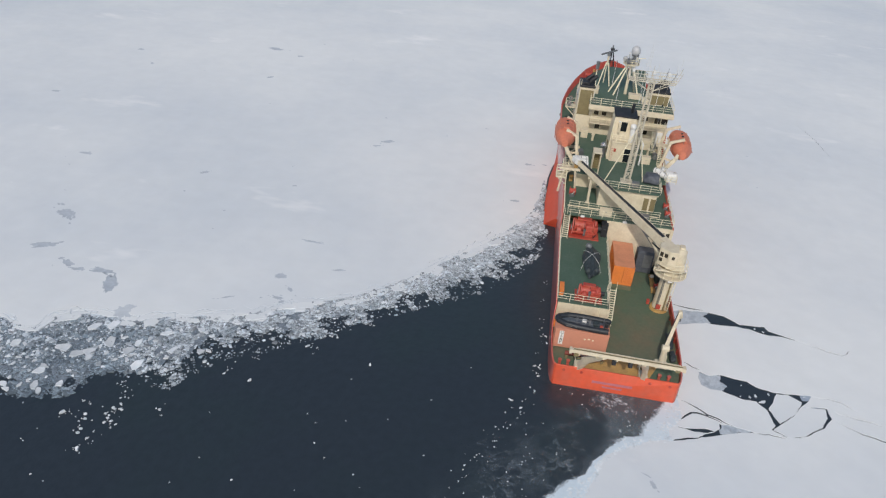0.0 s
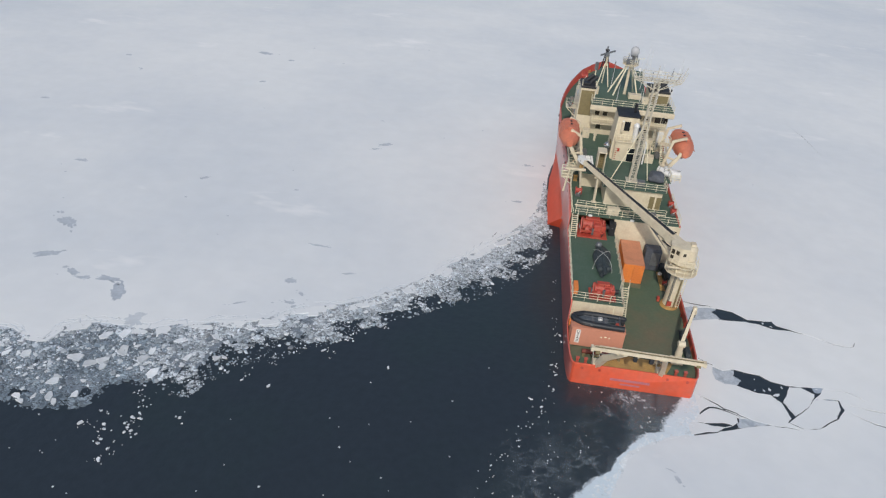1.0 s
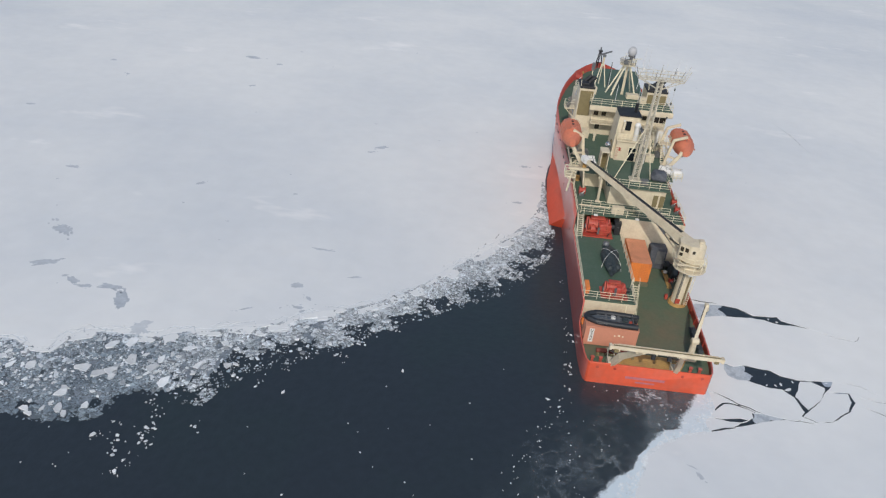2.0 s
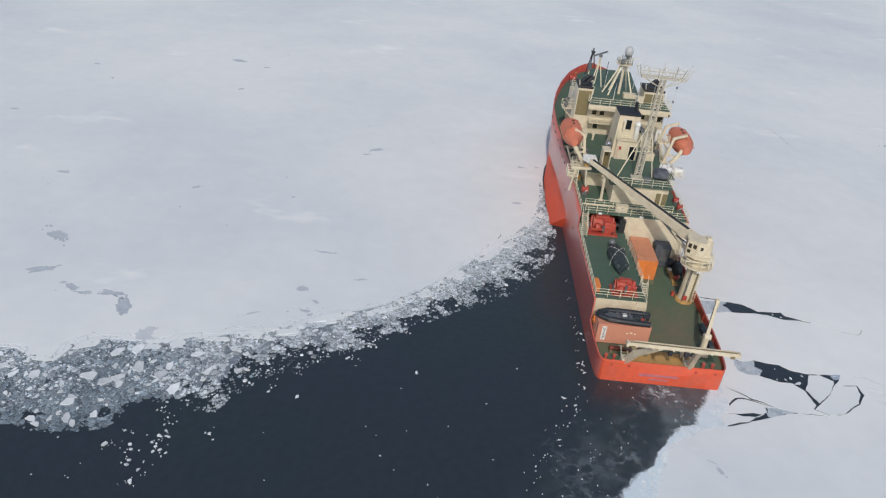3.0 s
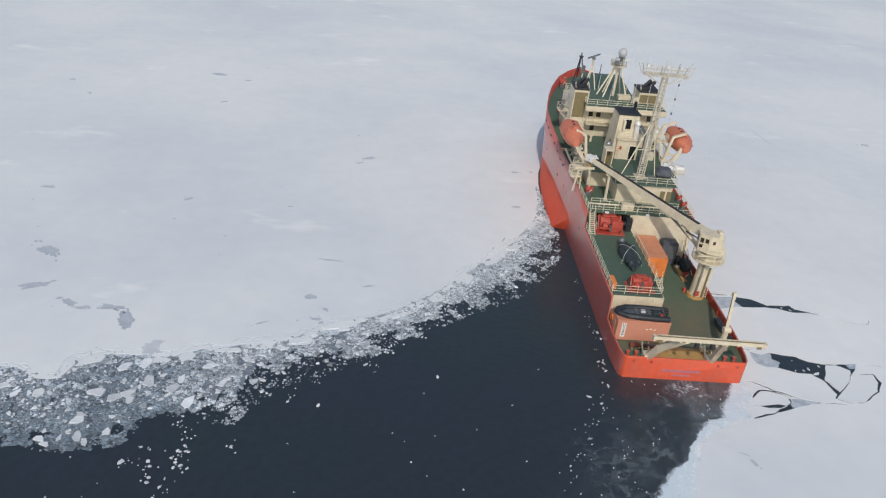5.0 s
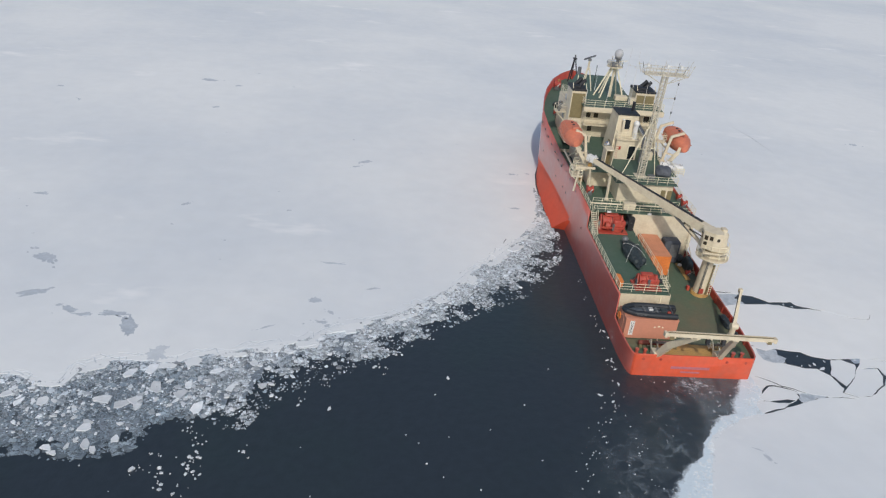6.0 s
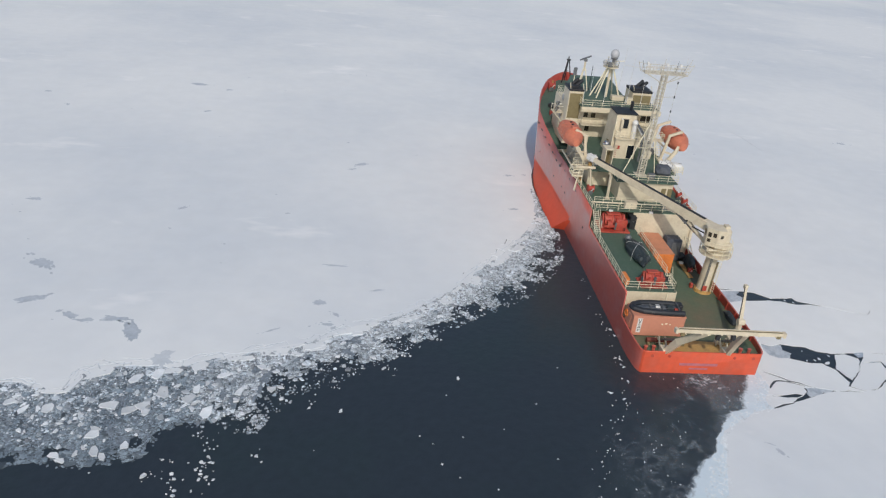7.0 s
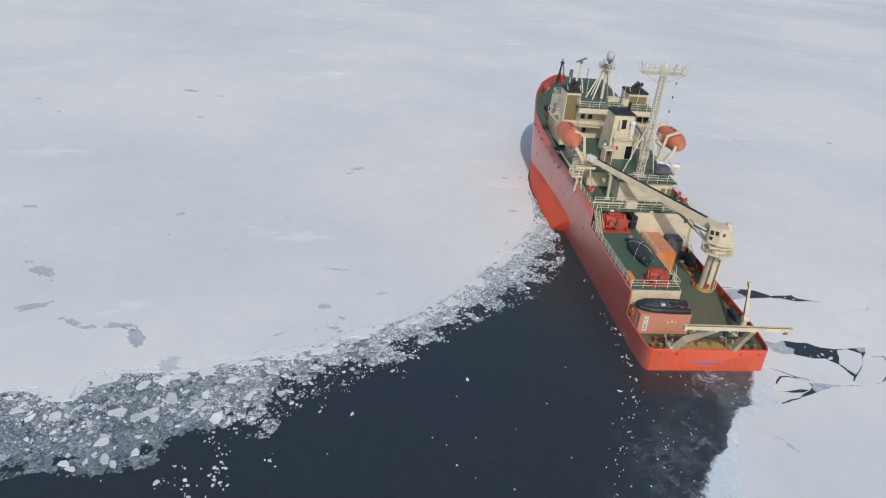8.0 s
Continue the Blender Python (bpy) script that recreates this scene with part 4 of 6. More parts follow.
for x in (3.3, 4.2):
    part("door", box(x, x + 0.66, 27.92, 27.99, WINCH_TOP + 0.1, WINCH_TOP + 2.0, 0.03), OLIVE, ship, "shaded door opening")
for x in (5.75, 6.45):
    window(x, 24.11, 6.9, 0.5, 0.6)


# ---- rails ----
def post_mesh():
    bm = tube((0, 0, 0), (0, 0, 1.05), 0.034, 6)
    me = bpy.data.meshes.new("post")
    bm.to_mesh(me)
    bm.free()
    me.materials.append(RAIL)
    return me


POST = post_mesh()


def railing(pts, label="cream-painted steel deck railing", gap=1.5, bars=(0.36, 0.7, 1.05)):
    base = Vector(pts[0])
    th = thing("railing", label, "railing", base, "deck railings")
    v = [Vector(p) - base for p in pts]
    for a, b in zip(v, v[1:]):
        n = max(1, round((b - a).length / gap))
        for k in range(n):
            o = new("post", POST)
            o.parent, o.location = th, a.lerp(b, k / n)
        for h in bars:
            part("rail", tube(a + Vector((0, 0, h)), b + Vector((0, 0, h)), 0.03, 6), RAIL, th)
    o = new("post", POST)
    o.parent, o.location = th, v[-1]
    return th


railing([(-7.15, 23.2, UPPER), (-7.15, 7.35, UPPER), (-1.4, 7.35, UPPER)])
railing([(-1.4, 7.35, UPPER), (-1.4, 10.6, UPPER), (-1.1, 11.2, UPPER), (-1.1, 22.0, UPPER)])
railing([(-6.6, 24.3, WINCH_TOP), (7.1, 24.3, WINCH_TOP)])
railing([(-6.4, 26.2, WINCH_TOP), (-2.6, 26.2, WINCH_TOP), (5.5, 26.2, WINCH_TOP)])
railing([(-7.1, 24.4, WINCH_TOP), (-7.1, 32.6, WINCH_TOP)])
railing([(7.15, 24.4, WINCH_TOP), (7.15, 32.0, WINCH_TOP)])
railing([(-3.2, 30.9, BOATD), (-3.2, 27.7, BOATD), (-0.4, 27.7, BOATD), (-0.4, 27.66, BOATD), (5.2, 27.66, BOATD), (5.2, 31.0, BOATD)])
railing([(-5.8, 31.3, BOATD), (-5.8, 36.0, BOATD)])
railing([(6.2, 31.3, BOATD), (6.2, 36.0, BOATD)])
railing([(-4.8, 49.3, BRIDGE), (-4.8, 45.0, BRIDGE), (7.5, 45.0, BRIDGE), (7.5, 53.1, BRIDGE)])
railing([(-6.4, 51.0, BRIDGE - 0.6), (-6.4, 55.3, BRIDGE - 0.6), (-4.9, 55.3, BRIDGE - 0.6)])


def ladder(a, b, width, label, treads=0):
    """A steep stair or ladder from a to b."""
    a, b = Vector(a), Vector(b)
    th = thing("stair", label, "stair", a, "ship's stairs")
    d = b - a
    side = d.cross(Vector((0, 0, 1))).normalized() * width / 2
    for s in (-1, 1):
        part("stringer", beam(side * s, d + side * s, 0.05, 0.16), RAIL, th)
    n = treads or max(3, round(d.length / 0.28))
    for k in range(1, n):
        c = d * k / n
        part("tread", beam(c - side, c + side, 0.16, 0.04), RAIL, th)
    for s in (-1, 1):
        part("handrail", tube(side * s + Vector((0, 0, 0.9)), d + side * s + Vector((0, 0, 0.9)), 0.03, 6), RAIL, th)
    return th


ladder((-6.6, 21.6, UPPER), (-6.6, 24.2, WINCH_TOP), 0.7, "cream steel stair from winch deck to the deck above")
ladder((-0.6, 9.2, MAIN), (-0.6, 11.6, UPPER), 0.7, "cream steel stair from the working deck to the winch deck")


# ---- deck crane ----
def deck_crane():
    th = thing("deck_crane", "cream deck crane with long boom laid forward over the ship", "crane", (5.75, 14.5, MAIN))
    part("base_ring", tube((0, 0, 0), (0, 0, 0.35), 1.12, 20, 1.05), YELLOW, th, "rust-stained yellow base ring")
    part("pedestal", tube((0, 0, 0.3), (0.1, -0.3, 5.6), 0.86, 20, 0.82), CREAM, th, smooth=40)
    part("red_plate", box(-0.55, 0.0, -0.98, -0.8, 0.5, 1.15, 0.02), RED, th, "red plate")
    part("cable_trunk", beam((0.35, -0.9, 0.3), (0.42, -1.12, 5.5), 0.16, 0.12), OLIVE, th)
    for x in (-0.55, -0.4):
        part("pedestal_pipe", tube((x, -0.82, 0.35), (x + 0.1, -1.0, 5.5), 0.05, 6), GREY, th)
    for x in (0.62, 0.92):
        part("ladder_rail", tube((x, -0.85, 0.3), (x + 0.05, -1.02, 5.5), 0.035, 6), RAIL, th)
    for k in range(16):
        z = 0.5 + 0.31 * k
        part("rung", tube((0.63, -0.86 - 0.03 * z, z), (0.94, -0.86 - 0.03 * z, z), 0.025, 5), RAIL, th)
    part("foot_locker", box(-1.42, -1.08, 0.5, 0.95, 0, 0.6, 0.04), RED, th, "red fire locker")
    bm = tube((0.1, -0.3, 5.5), (0.1, -0.3, 5.62), 1.95, 16)
    part("platform", bm, CREAM, th)
    ring = [(0.1 + 1.9 * math.cos(a), -0.3 + 1.9 * math.sin(a), 5.62) for a in np.linspace(0, 6.283, 13)]
    for p in ring[:-1]:
        o = new("post", POST)
        o.parent, o.location = th, p
    for h in (0.5, 1.05):
        for a, b in zip(ring, ring[1:]):
            part("rail", tube((a[0], a[1], a[2] + h), (b[0], b[1], b[2] + h), 0.03, 5), RAIL, th)
    part("slew_ring", tube((0.1, -0.3, 5.6), (0.1, -0.3, 6.6), 1.0, 20, 0.95), CREAM, th, smooth=40)
    part("crane_house", tube((0.35, -0.1, 6.4), (0.35, -0.1, 8.55), 1.2, 24, 1.12), CREAM, th, smooth=40)
    part("house_top", tube((0.35, -0.1, 8.5), (0.35, -0.1, 8.95), 1.12, 24, 0.7), CREAM, th, smooth=40)
    plan = [(-1.6, 0.4), (-1.8, -0.7), (-0.75, -1.65), (0.25, -1.65), (0.3, -0.3), (-0.3, 0.75)]
    cab = part("cab", prism(plan, 6.75, 8.95, bev=0.1), CREAM, th)
    part("cab_roof", prism([(x * 1.04, y * 1.04) for x, y in plan], 8.95, 9.08, bev=0.04), CREAM, th)
    c0, c1 = Vector((-1.8, -0.7)), Vector((-0.75, -1.65))
    for f0, f1, z0, z1 in ((0.14, 0.42, 8.0, 8.55), (0.57, 0.86, 8.1, 8.6), (0.14, 0.42, 7.35, 7.75)):
        p, q = c0.lerp(c1, f0), c0.lerp(c1, f1)
        part("window", beam((p.x - 0.012, p.y - 0.013, (z0 + z1) / 2), (q.x - 0.012, q.y - 0.013, (z0 + z1) / 2), 0.08, z1 - z0), PANE, cab, "dark cab window")
    part("window", box(-0.45, -0.12, -1.68, -1.6, 8.05, 8.45, 0.01), PANE, cab, "small dark cab window")
    part("window", beam((-1.72, -0.45, 8.25), (-1.63, 0.15, 8.25), 0.1, 0.7), PANE, cab, "dark cab window")
    part("cab_step", box(-1.9, -0.6, -2.0, -1.7, 6.55, 6.68, 0.02), CREAM, th)
    part("machinery", box(0.2, 1.3, -1.5, -0.9, 6.45, 7.3, 0.1), CREAM, th)
    ring = [(0.1 + 1.7 * math.cos(a), -0.3 + 1.7 * math.sin(a), 6.4) for a in np.linspace(2.6, 7.2, 10)]
    for p in ring:
        part("post", tube(p, (p[0], p[1], 7.4), 0.03, 5), RAIL, th)
    for h in (0.5, 1.0):
        for a, b in zip(ring, ring[1:]):
            part("rail", tube((a[0], a[1], a[2] + h), (b[0], b[1], b[2] + h), 0.03, 5), RAIL, th)
    part("vent_box", box(0.5, 1.1, -0.5, 0.3, 8.85, 9.2, 0.06), CREAM, th)
    part("hose", tube((-0.9, 0.8, 7.4), (-2.2, 2.6, 7.6), 0.09, 6), BLACK, th, "black hydraulic hose")
    part("mid_ring", tube((0.1, -0.3, 6.25), (0.1, -0.3, 6.4), 1.45, 18), CREAM, th)
    part("lamp", box(-0.25, 0.25, -2.1, -1.9, 5.2, 5.45, 0.03), WHITE, th, "white flood lamp")
    tip = Vector((-11.85, 16.9, 10.75))
    root = Vector((-0.6, 0.6, 8.4))
    part("boom", beam(root, tip, 0.95, 1.15, w2=0.62, h2=0.6, bev=0.03), CREAM, th)
    d = (tip - root).normalized()
    up = Vector((0, 0, 0.62))
    part("boom_top", beam(root + d * 1.2 + up * 1.02, tip - d * 1.0 + up * 0.6, 0.42, 0.08, w2=0.3), BLACK, th, "black cable tray on the boom")
    part("luffing_ram", tube(root + Vector((-0.2, 0.8, -2.2)), root + d * 6.0 - up * 0.7, 0.17, 10), GREY, th, "grey hydraulic ram")
    part("ram_sleeve", tube(root + Vector((-0.2, 0.8, -2.2)), root + d * 3.4 - up * 1.45, 0.24, 10), CREAM, th)
    part("boom_bracket", beam(root + d * 5.2 - up * 0.5, root + d * 6.8 - up * 0.55, 0.5, 0.9), CREAM, th)
    part("boom_head", beam(tip - d * 0.6, tip + d * 0.7, 0.75, 0.8, bev=0.05), WHITE, th)
    part("sheave", tube(tip + Vector((-0.35, 0.2, -0.1)), tip + Vector((0.35, 0.2, -0.1)), 0.42, 14), GREY, th)
    part("hook_block", box(tip.x - 0.25, tip.x + 0.25, tip.y + 0.2, tip.y + 0.6, tip.z - 1.5, tip.z - 0.8, 0.06), YELLOW, th)
    for k in range(3):
        part("wire", tube(tip + Vector((0, 0.4, -0.8)), tip + Vector((0.05 * k, 0.4, -0.2)), 0.02, 5), BLACK, th)
    return th


deck_crane()


def crane_rest():
    th = thing("boom_rest", "cream tubular rest holding the crane boom", "boom rest", (-6.9, 30.6, WINCH_TOP))
    for x in (-1.2, 1.2):
        part("leg", beam((x, 0, 0), (x * 0.6, 0.4, 3.4), 0.18, 0.18), CREAM, th)
    part("cross_beam", beam((-1.4, 0.4, 3.4), (1.4, 0.4, 3.4), 0.3, 0.3), CREAM, th)
    for z in (2.15, 2.6, 3.05):
        bars = [(-1.7, 0.2, z), (-0.3, 0.2, z), (-0.3, 2.1, z), (-1.7, 2.1, z), (-1.7, 0.2, z)]
        for a, b in zip(bars, bars[1:]):
            part("rail", tube(a, b, 0.045, 6), RAIL, th)
    for x, y in ((-1.7, 0.2), (-0.3, 0.2), (-0.3, 2.1), (-1.7, 2.1)):
        part("post", tube((x, y, 2.05), (x, y, 3.05), 0.045, 6), RAIL, th)
    part("platform", box(-1.75, -0.25, 0.15, 2.15, 2.0, 2.1), CREAM, th)
    for y in (0.3, 1.9):
        part("bracket", beam((-0.2, y, 0.0), (-0.3, y, 2.0), 0.12, 0.12), CREAM, th)
        part("bracket", beam((-0.25, y, 1.0), (-1.5, y, 2.0), 0.08, 0.08), CREAM, th)


def boom_post():
    """The second support of the laid-down boom."""
    th = thing("boom_post", "cream steel post under the crane boom", "boom rest", (-3.95, 28.3, WINCH_TOP))
    part("column", beam((0, 0, 0), (-0.05, 0.1, 3.7), 0.26, 0.3, bev=0.03), CREAM, th)
    part("foot", box(-0.3, 0.3, -0.3, 0.3, 0, 0.12, 0.02), CREAM, th)
    part("saddle", beam((-0.5, -0.25, 3.7), (0.4, 0.4, 3.7), 0.3, 0.14), CREAM, th)


boom_post()
crane_rest()


# ---- lifeboats with davits ----
def lifeboat(x, y, z, side):
    th = thing("lifeboat", "faded orange enclosed lifeboat hanging in its davit", "lifeboat", (x, y, z), "lifeboats")
    bm = bmesh.new()
    rows = []
    n, length = 13, 8.0
    for k in range(n):
        s = -1 + 2 * k / (n - 1)
        w = 1.46 * max(0.09, 1 - abs(s) ** 3.0) ** 0.5
        hi, lo = 1.3 * max(0.15, 1 - abs(s) ** 3.6) ** 0.5, -1.3 + 0.6 * abs(s) ** 3
        ring = []
        for j in range(14):
            a = 6.283 * j / 14
            cx, cz = math.cos(a), math.sin(a)
            ring.append(bm.verts.new((w * math.copysign(abs(cx) ** 0.8, cx), s * length / 2, (hi if cz > 0 else -lo) * math.copysign(abs(cz) ** 0.85, cz))))
        rows.append(ring)
    for a, b in zip(rows, rows[1:]):
        for j in range(14):
            bm.faces.new((a[j], a[(j + 1) % 14], b[(j + 1) % 14], b[j]))
    bm.faces.new(rows[0])
    bm.faces.new(rows[-1][::-1])
    shell = part("shell", bm, BOAT, th, smooth=50)
    for yy in (-2.2, -0.8, 0.6, 2.0):
        f = yy * 2 / length
        w, hi, lo = 1.46 * max(0.09, 1 - abs(f) ** 3.0) ** 0.5, 1.3 * max(0.15, 1 - abs(f) ** 3.6) ** 0.5, -1.3 + 0.6 * abs(f) ** 3
        arc = []
        for j in range(13):
            a = math.pi * (j - 1) / 10
            cx, cz = math.cos(a), math.sin(a)
            arc.append((w * math.copysign(abs(cx) ** 0.8, cx), yy, (hi if cz > 0 else -lo) * math.copysign(abs(cz) ** 0.85, cz)))
        bm = bmesh.new()
        for p, q in zip(arc, arc[1:]):
            tube(p, q, 0.03, 5, bm=bm)
        part("shell_rib", bm, BOAT, shell)
    for sx in (-1, 1):
        part("side_hatch", box(sx * 1.24 - 0.1, sx * 1.24 + 0.1, 0.95, 1.7, 0.2, 0.75, 0.06), BOAT, shell)
        part("grab_rail", tube((sx * 0.95, -2.1, 1.08), (sx * 0.95, 2.1, 1.08), 0.035, 6), SALMON, shell)
    for sx in (-1.47, 1.47):
        part("fender_strip", tube((sx, -2.4, -0.1), (sx, 2.4, -0.1), 0.07, 6), SALMON, shell)
    part("conning_hatch", box(-0.42, 0.42, -2.3, -1.2, 1.1, 1.56, 0.12), BOAT, th)
    for yy in (-0.2, 0.9):
        part("hatch", tube((0.1, yy, 1.2), (0.1, yy, 1.38), 0.18, 10), BLACK, shell, "dark round hatch")
    part("skid", box(-0.15, 0.15, -2.2, 2.2, -1.5, -1.3, 0.03), GREY, th)
    dv = thing("davit", "cream steel lifeboat davit standing on the boat deck", "davit", (side * 5.9, y, BOATD), "lifeboat davits")
    for yy in (-2.6, 2.4):
        part("davit_arm", beam((0, yy, 0), (side * 0.7, yy, 3.9), 0.3, 0.38, bev=0.04), CREAM, dv)
        part("davit_head", beam((side * 0.6, yy, 3.8), (side * (abs(x) - 5.9), yy, 4.55), 0.32, 0.36, bev=0.04), CREAM, dv)
        part("fall_wire", tube((side * (abs(x) - 5.95), yy, 4.5), (side * (abs(x) - 5.95), yy, z - BOATD + 0.5), 0.035, 6), GREY, dv)
        part("davit_foot", box(-0.4, 0.4, yy - 0.35, yy + 0.35, 0, 0.25, 0.03), CREAM, dv)
    part("platform", box(min(0, side * 2.0), max(0, side * 2.0), -4.6, -2.9, -0.6, -0.42), CREAM, dv)
    part("boat_arm", beam((side * 0.3, -3.9, 0.0), (side * 1.5, -4.0, 1.9), 0.42, 0.5, bev=0.05), CREAM, dv)
    part("boat_arm_upper", beam((side * 1.5, -4.0, 1.8), (side * 2.3, -3.3, 3.1), 0.4, 0.42, bev=0.05), CREAM, dv)
    part("arm_foot", box(-0.6, 0.7, -4.4, -3.4, 0, 0.3, 0.04), CREAM, dv)
    part("skate_rail", beam((side * 1.35, -4.4, -1.5), (side * 1.5, 5.0, -1.1), 0.2, 0.3, bev=0.03), CREAM, dv)
    for yy in (-4.0, -0.6, 2.8):
        part("rail_strut", beam((side * 1.4, yy, -1.4), (side * 0.1, yy, -0.3), 0.14, 0.16), CREAM, dv)
    part("keel_cradle", beam((side * 0.3, -2.6, 1.4), (side * 1.7, -2.6, 1.0), 0.2, 0.25), CREAM, dv)
    part("tie_beam", beam((side * 0.35, -2.6, 2.0), (side * 0.35, 2.4, 2.0), 0.18, 0.18), CREAM, dv)
    part("winch_drum", tube((-side * 0.5, -0.5, 0.45), (-side * 0.5, 0.5, 0.45), 0.4, 14), GREY, dv)


lifeboat(-8.05, 37.5, 14.4, -1)
lifeboat(8.4, 39.6, 13.9, 1)
for sx in (-1, 1):
    railing([(sx * 6.2, 34.4, BOATD - 0.42), (sx * 7.8, 34.4, BOATD - 0.42), (sx * 7.8, 32.5, BOATD - 0.42), (sx * 6.2, 32.5, BOATD - 0.42)], "cream railing of the lifeboat platform", 0.9)


# ---- funnels, casing, masts ----
def funnel(x0, x1, y, label):
    th = thing("funnel", label, "funnel", ((x0 + x1) / 2, y, BOATD - 1.5), "twin funnels")
    w = (x1 - x0) / 2
    casing = part("casing", box(-w, w, -1.9, 1.7, 0, 8.45, 0.05), CREAM, th)
    part("louvre_panel", box(-w + 0.14, w - 0.14, -1.97, -1.88, 4.2, 8.1), OLIVE, casing, "brown louvre panel")
    part("black_top", prism([(-w - 0.05, -2.0), (w + 0.05, -2.0), (w + 0.05, 1.8), (-w - 0.05, 1.8)], 8.45, 8.8, bev=0.06), BLACK, th, "black funnel top")
    for k, (dx, dy) in enumerate(((-0.3, 0.3), (0.35, 0.1), (0.0, 0.9))):
        pipe = part("exhaust_pipe", tube((dx, dy, 8.7), (dx + 0.15, dy + 0.1, 9.25 - 0.15 * k), 0.3, 12), BLACK, th, smooth=40)
        part("pipe_bend", tube((dx + 0.1, dy + 0.06, 9.1 - 0.15 * k), (dx + 0.95, dy + 0.55, 9.75 - 0.15 * k), 0.28, 12), BLACK, pipe, smooth=40)
    part("pipe_box", box(-w * 0.8, w * 0.2, -1.5, -0.4, 8.8, 9.15, 0.06), BLACK, th)
    for dx in (-w + 0.1, w - 0.1):
        part("corner_stay", tube((dx, -1.9, 8.8), (dx, -1.2, 9.5), 0.05, 6), RAIL, th)


funnel(-6.6, -4.35, 48.8, "cream port funnel with black top and louvred back")
funnel(3.9, 7.0, 50.2, "cream starboard funnel with black top and louvred back")


def engine_casing():
    th = thing("engine_casing", "tapered cream engine casing with black top", "casing", (0, 39.5, BOATD))
    bm = bmesh.new()
    lo = [bm.verts.new(p) for p in ((-1.75, -2.3, 0), (1.6, -2.3, 0), (1.6, 3.0, 0), (-1.75, 3.0, 0))]
    hi = [bm.verts.new(p) for p in ((-1.5, -1.6, 6.3), (1.5, -1.6, 6.3), (1.5, 2.0, 6.3), (-1.5, 2.0, 6.3))]
    bm.faces.new(lo[::-1])
    bm.faces.new(hi)
    for i in range(4):
        bm.faces.new((lo[i], lo[(i + 1) % 4], hi[(i + 1) % 4], hi[i]))
    bmesh.ops.bevel(bm, geom=bm.edges[:], offset=0.08, segments=2, affect="EDGES")
    part("casing", bm, CREAM, th)
    part("black_top", box(-1.6, 1.6, -1.7, 2.1, 6.3, 6.46, 0.03), BLACK, th, "black casing top")
    part("door_opening", box(-0.55, 0.3, -1.99, -1.6, 4.35, 5.75, 0.06), GLASS, th, "dark open doorway")
    part("door_frame", box(-0.68, 0.43, -1.95, -1.6, 4.25, 5.88, 0.05), CREAM, th)
    part("door_leaf", box(-0.95, -0.62, -2.5, -1.98, 4.3, 5.7, 0.03), CREAM, th)
    part("duct", tube((1.15, -2.3, 3.1), (1.15, -2.2, 5.3), 0.36, 12), WHITE, th, "white vertical duct", smooth=40)
    part("duct_cowl", ball((1.15, -2.25, 5.35), 0.45), WHITE, th, "white duct cowl", smooth=50)
    part("side_pipe", tube((-1.75, -2.1, 0.4), (-1.5, -1.72, 6.2), 0.07, 6), RAIL, th)
    part("lamp", box(-0.9, -0.65, -2.1, -1.85, 5.6, 5.85, 0.03), WHITE, th)
    part("side_hatch", box(-1.8, -1.6, -0.6, 0.3, 0.3, 2.0, 0.03), OLIVE, th)
    part("exhaust_pipe", tube((0.8, -0.4, 6.7), (0.8, -0.4, 8.0), 0.24, 10), BLACK, th)
    part("platform", box(-1.5, 1.95, -3.0, -1.75, 2.95, 3.1), CREAM, th)
    part("lower_box", box(-1.4, 1.8, -2.75, -2.0, 0, 2.95, 0.05), CREAM, th)
    part("hatch", box(-0.45, 0.25, -2.81, -2.75, 1.4, 2.5, 0.02), CREAM, th)
    part("red_plate", box(-0.95, -0.65, -2.85, -2.75, 1.5, 2.0, 0.02), RED, th, "red fire box")
    for k in range(6):
        part("rung", tube((-1.3, -2.84, 0.35 + 0.32 * k), (-1.0, -2.84, 0.35 + 0.32 * k), 0.03, 5), RED, th)
    part("door", box(0.55, 1.5, -2.79, -2.75, 0.1, 2.1, 0.01), GLASS, th, "dark open doorway")
    part("door_frame", box(0.47, 1.58, -2.775, -2.74, 0.05, 2.2, 0.01), RAIL, th)
    part("ventilator", tube((-2.3, -1.6, 0), (-2.3, -1.6, 1.7), 0.36, 12), GREY, th)
    part("ventilator_head", ball((-2.3, -1.6, 1.8), 0.5), CHROME, th)


engine_casing()
railing([(-1.45, 37.6, BOATD + 3.1), (-1.45, 36.55, BOATD + 3.1), (1.9, 36.55, BOATD + 3.1), (1.9, 37.6, BOATD + 3.1)], "cream railing round the casing platform", 0.55)


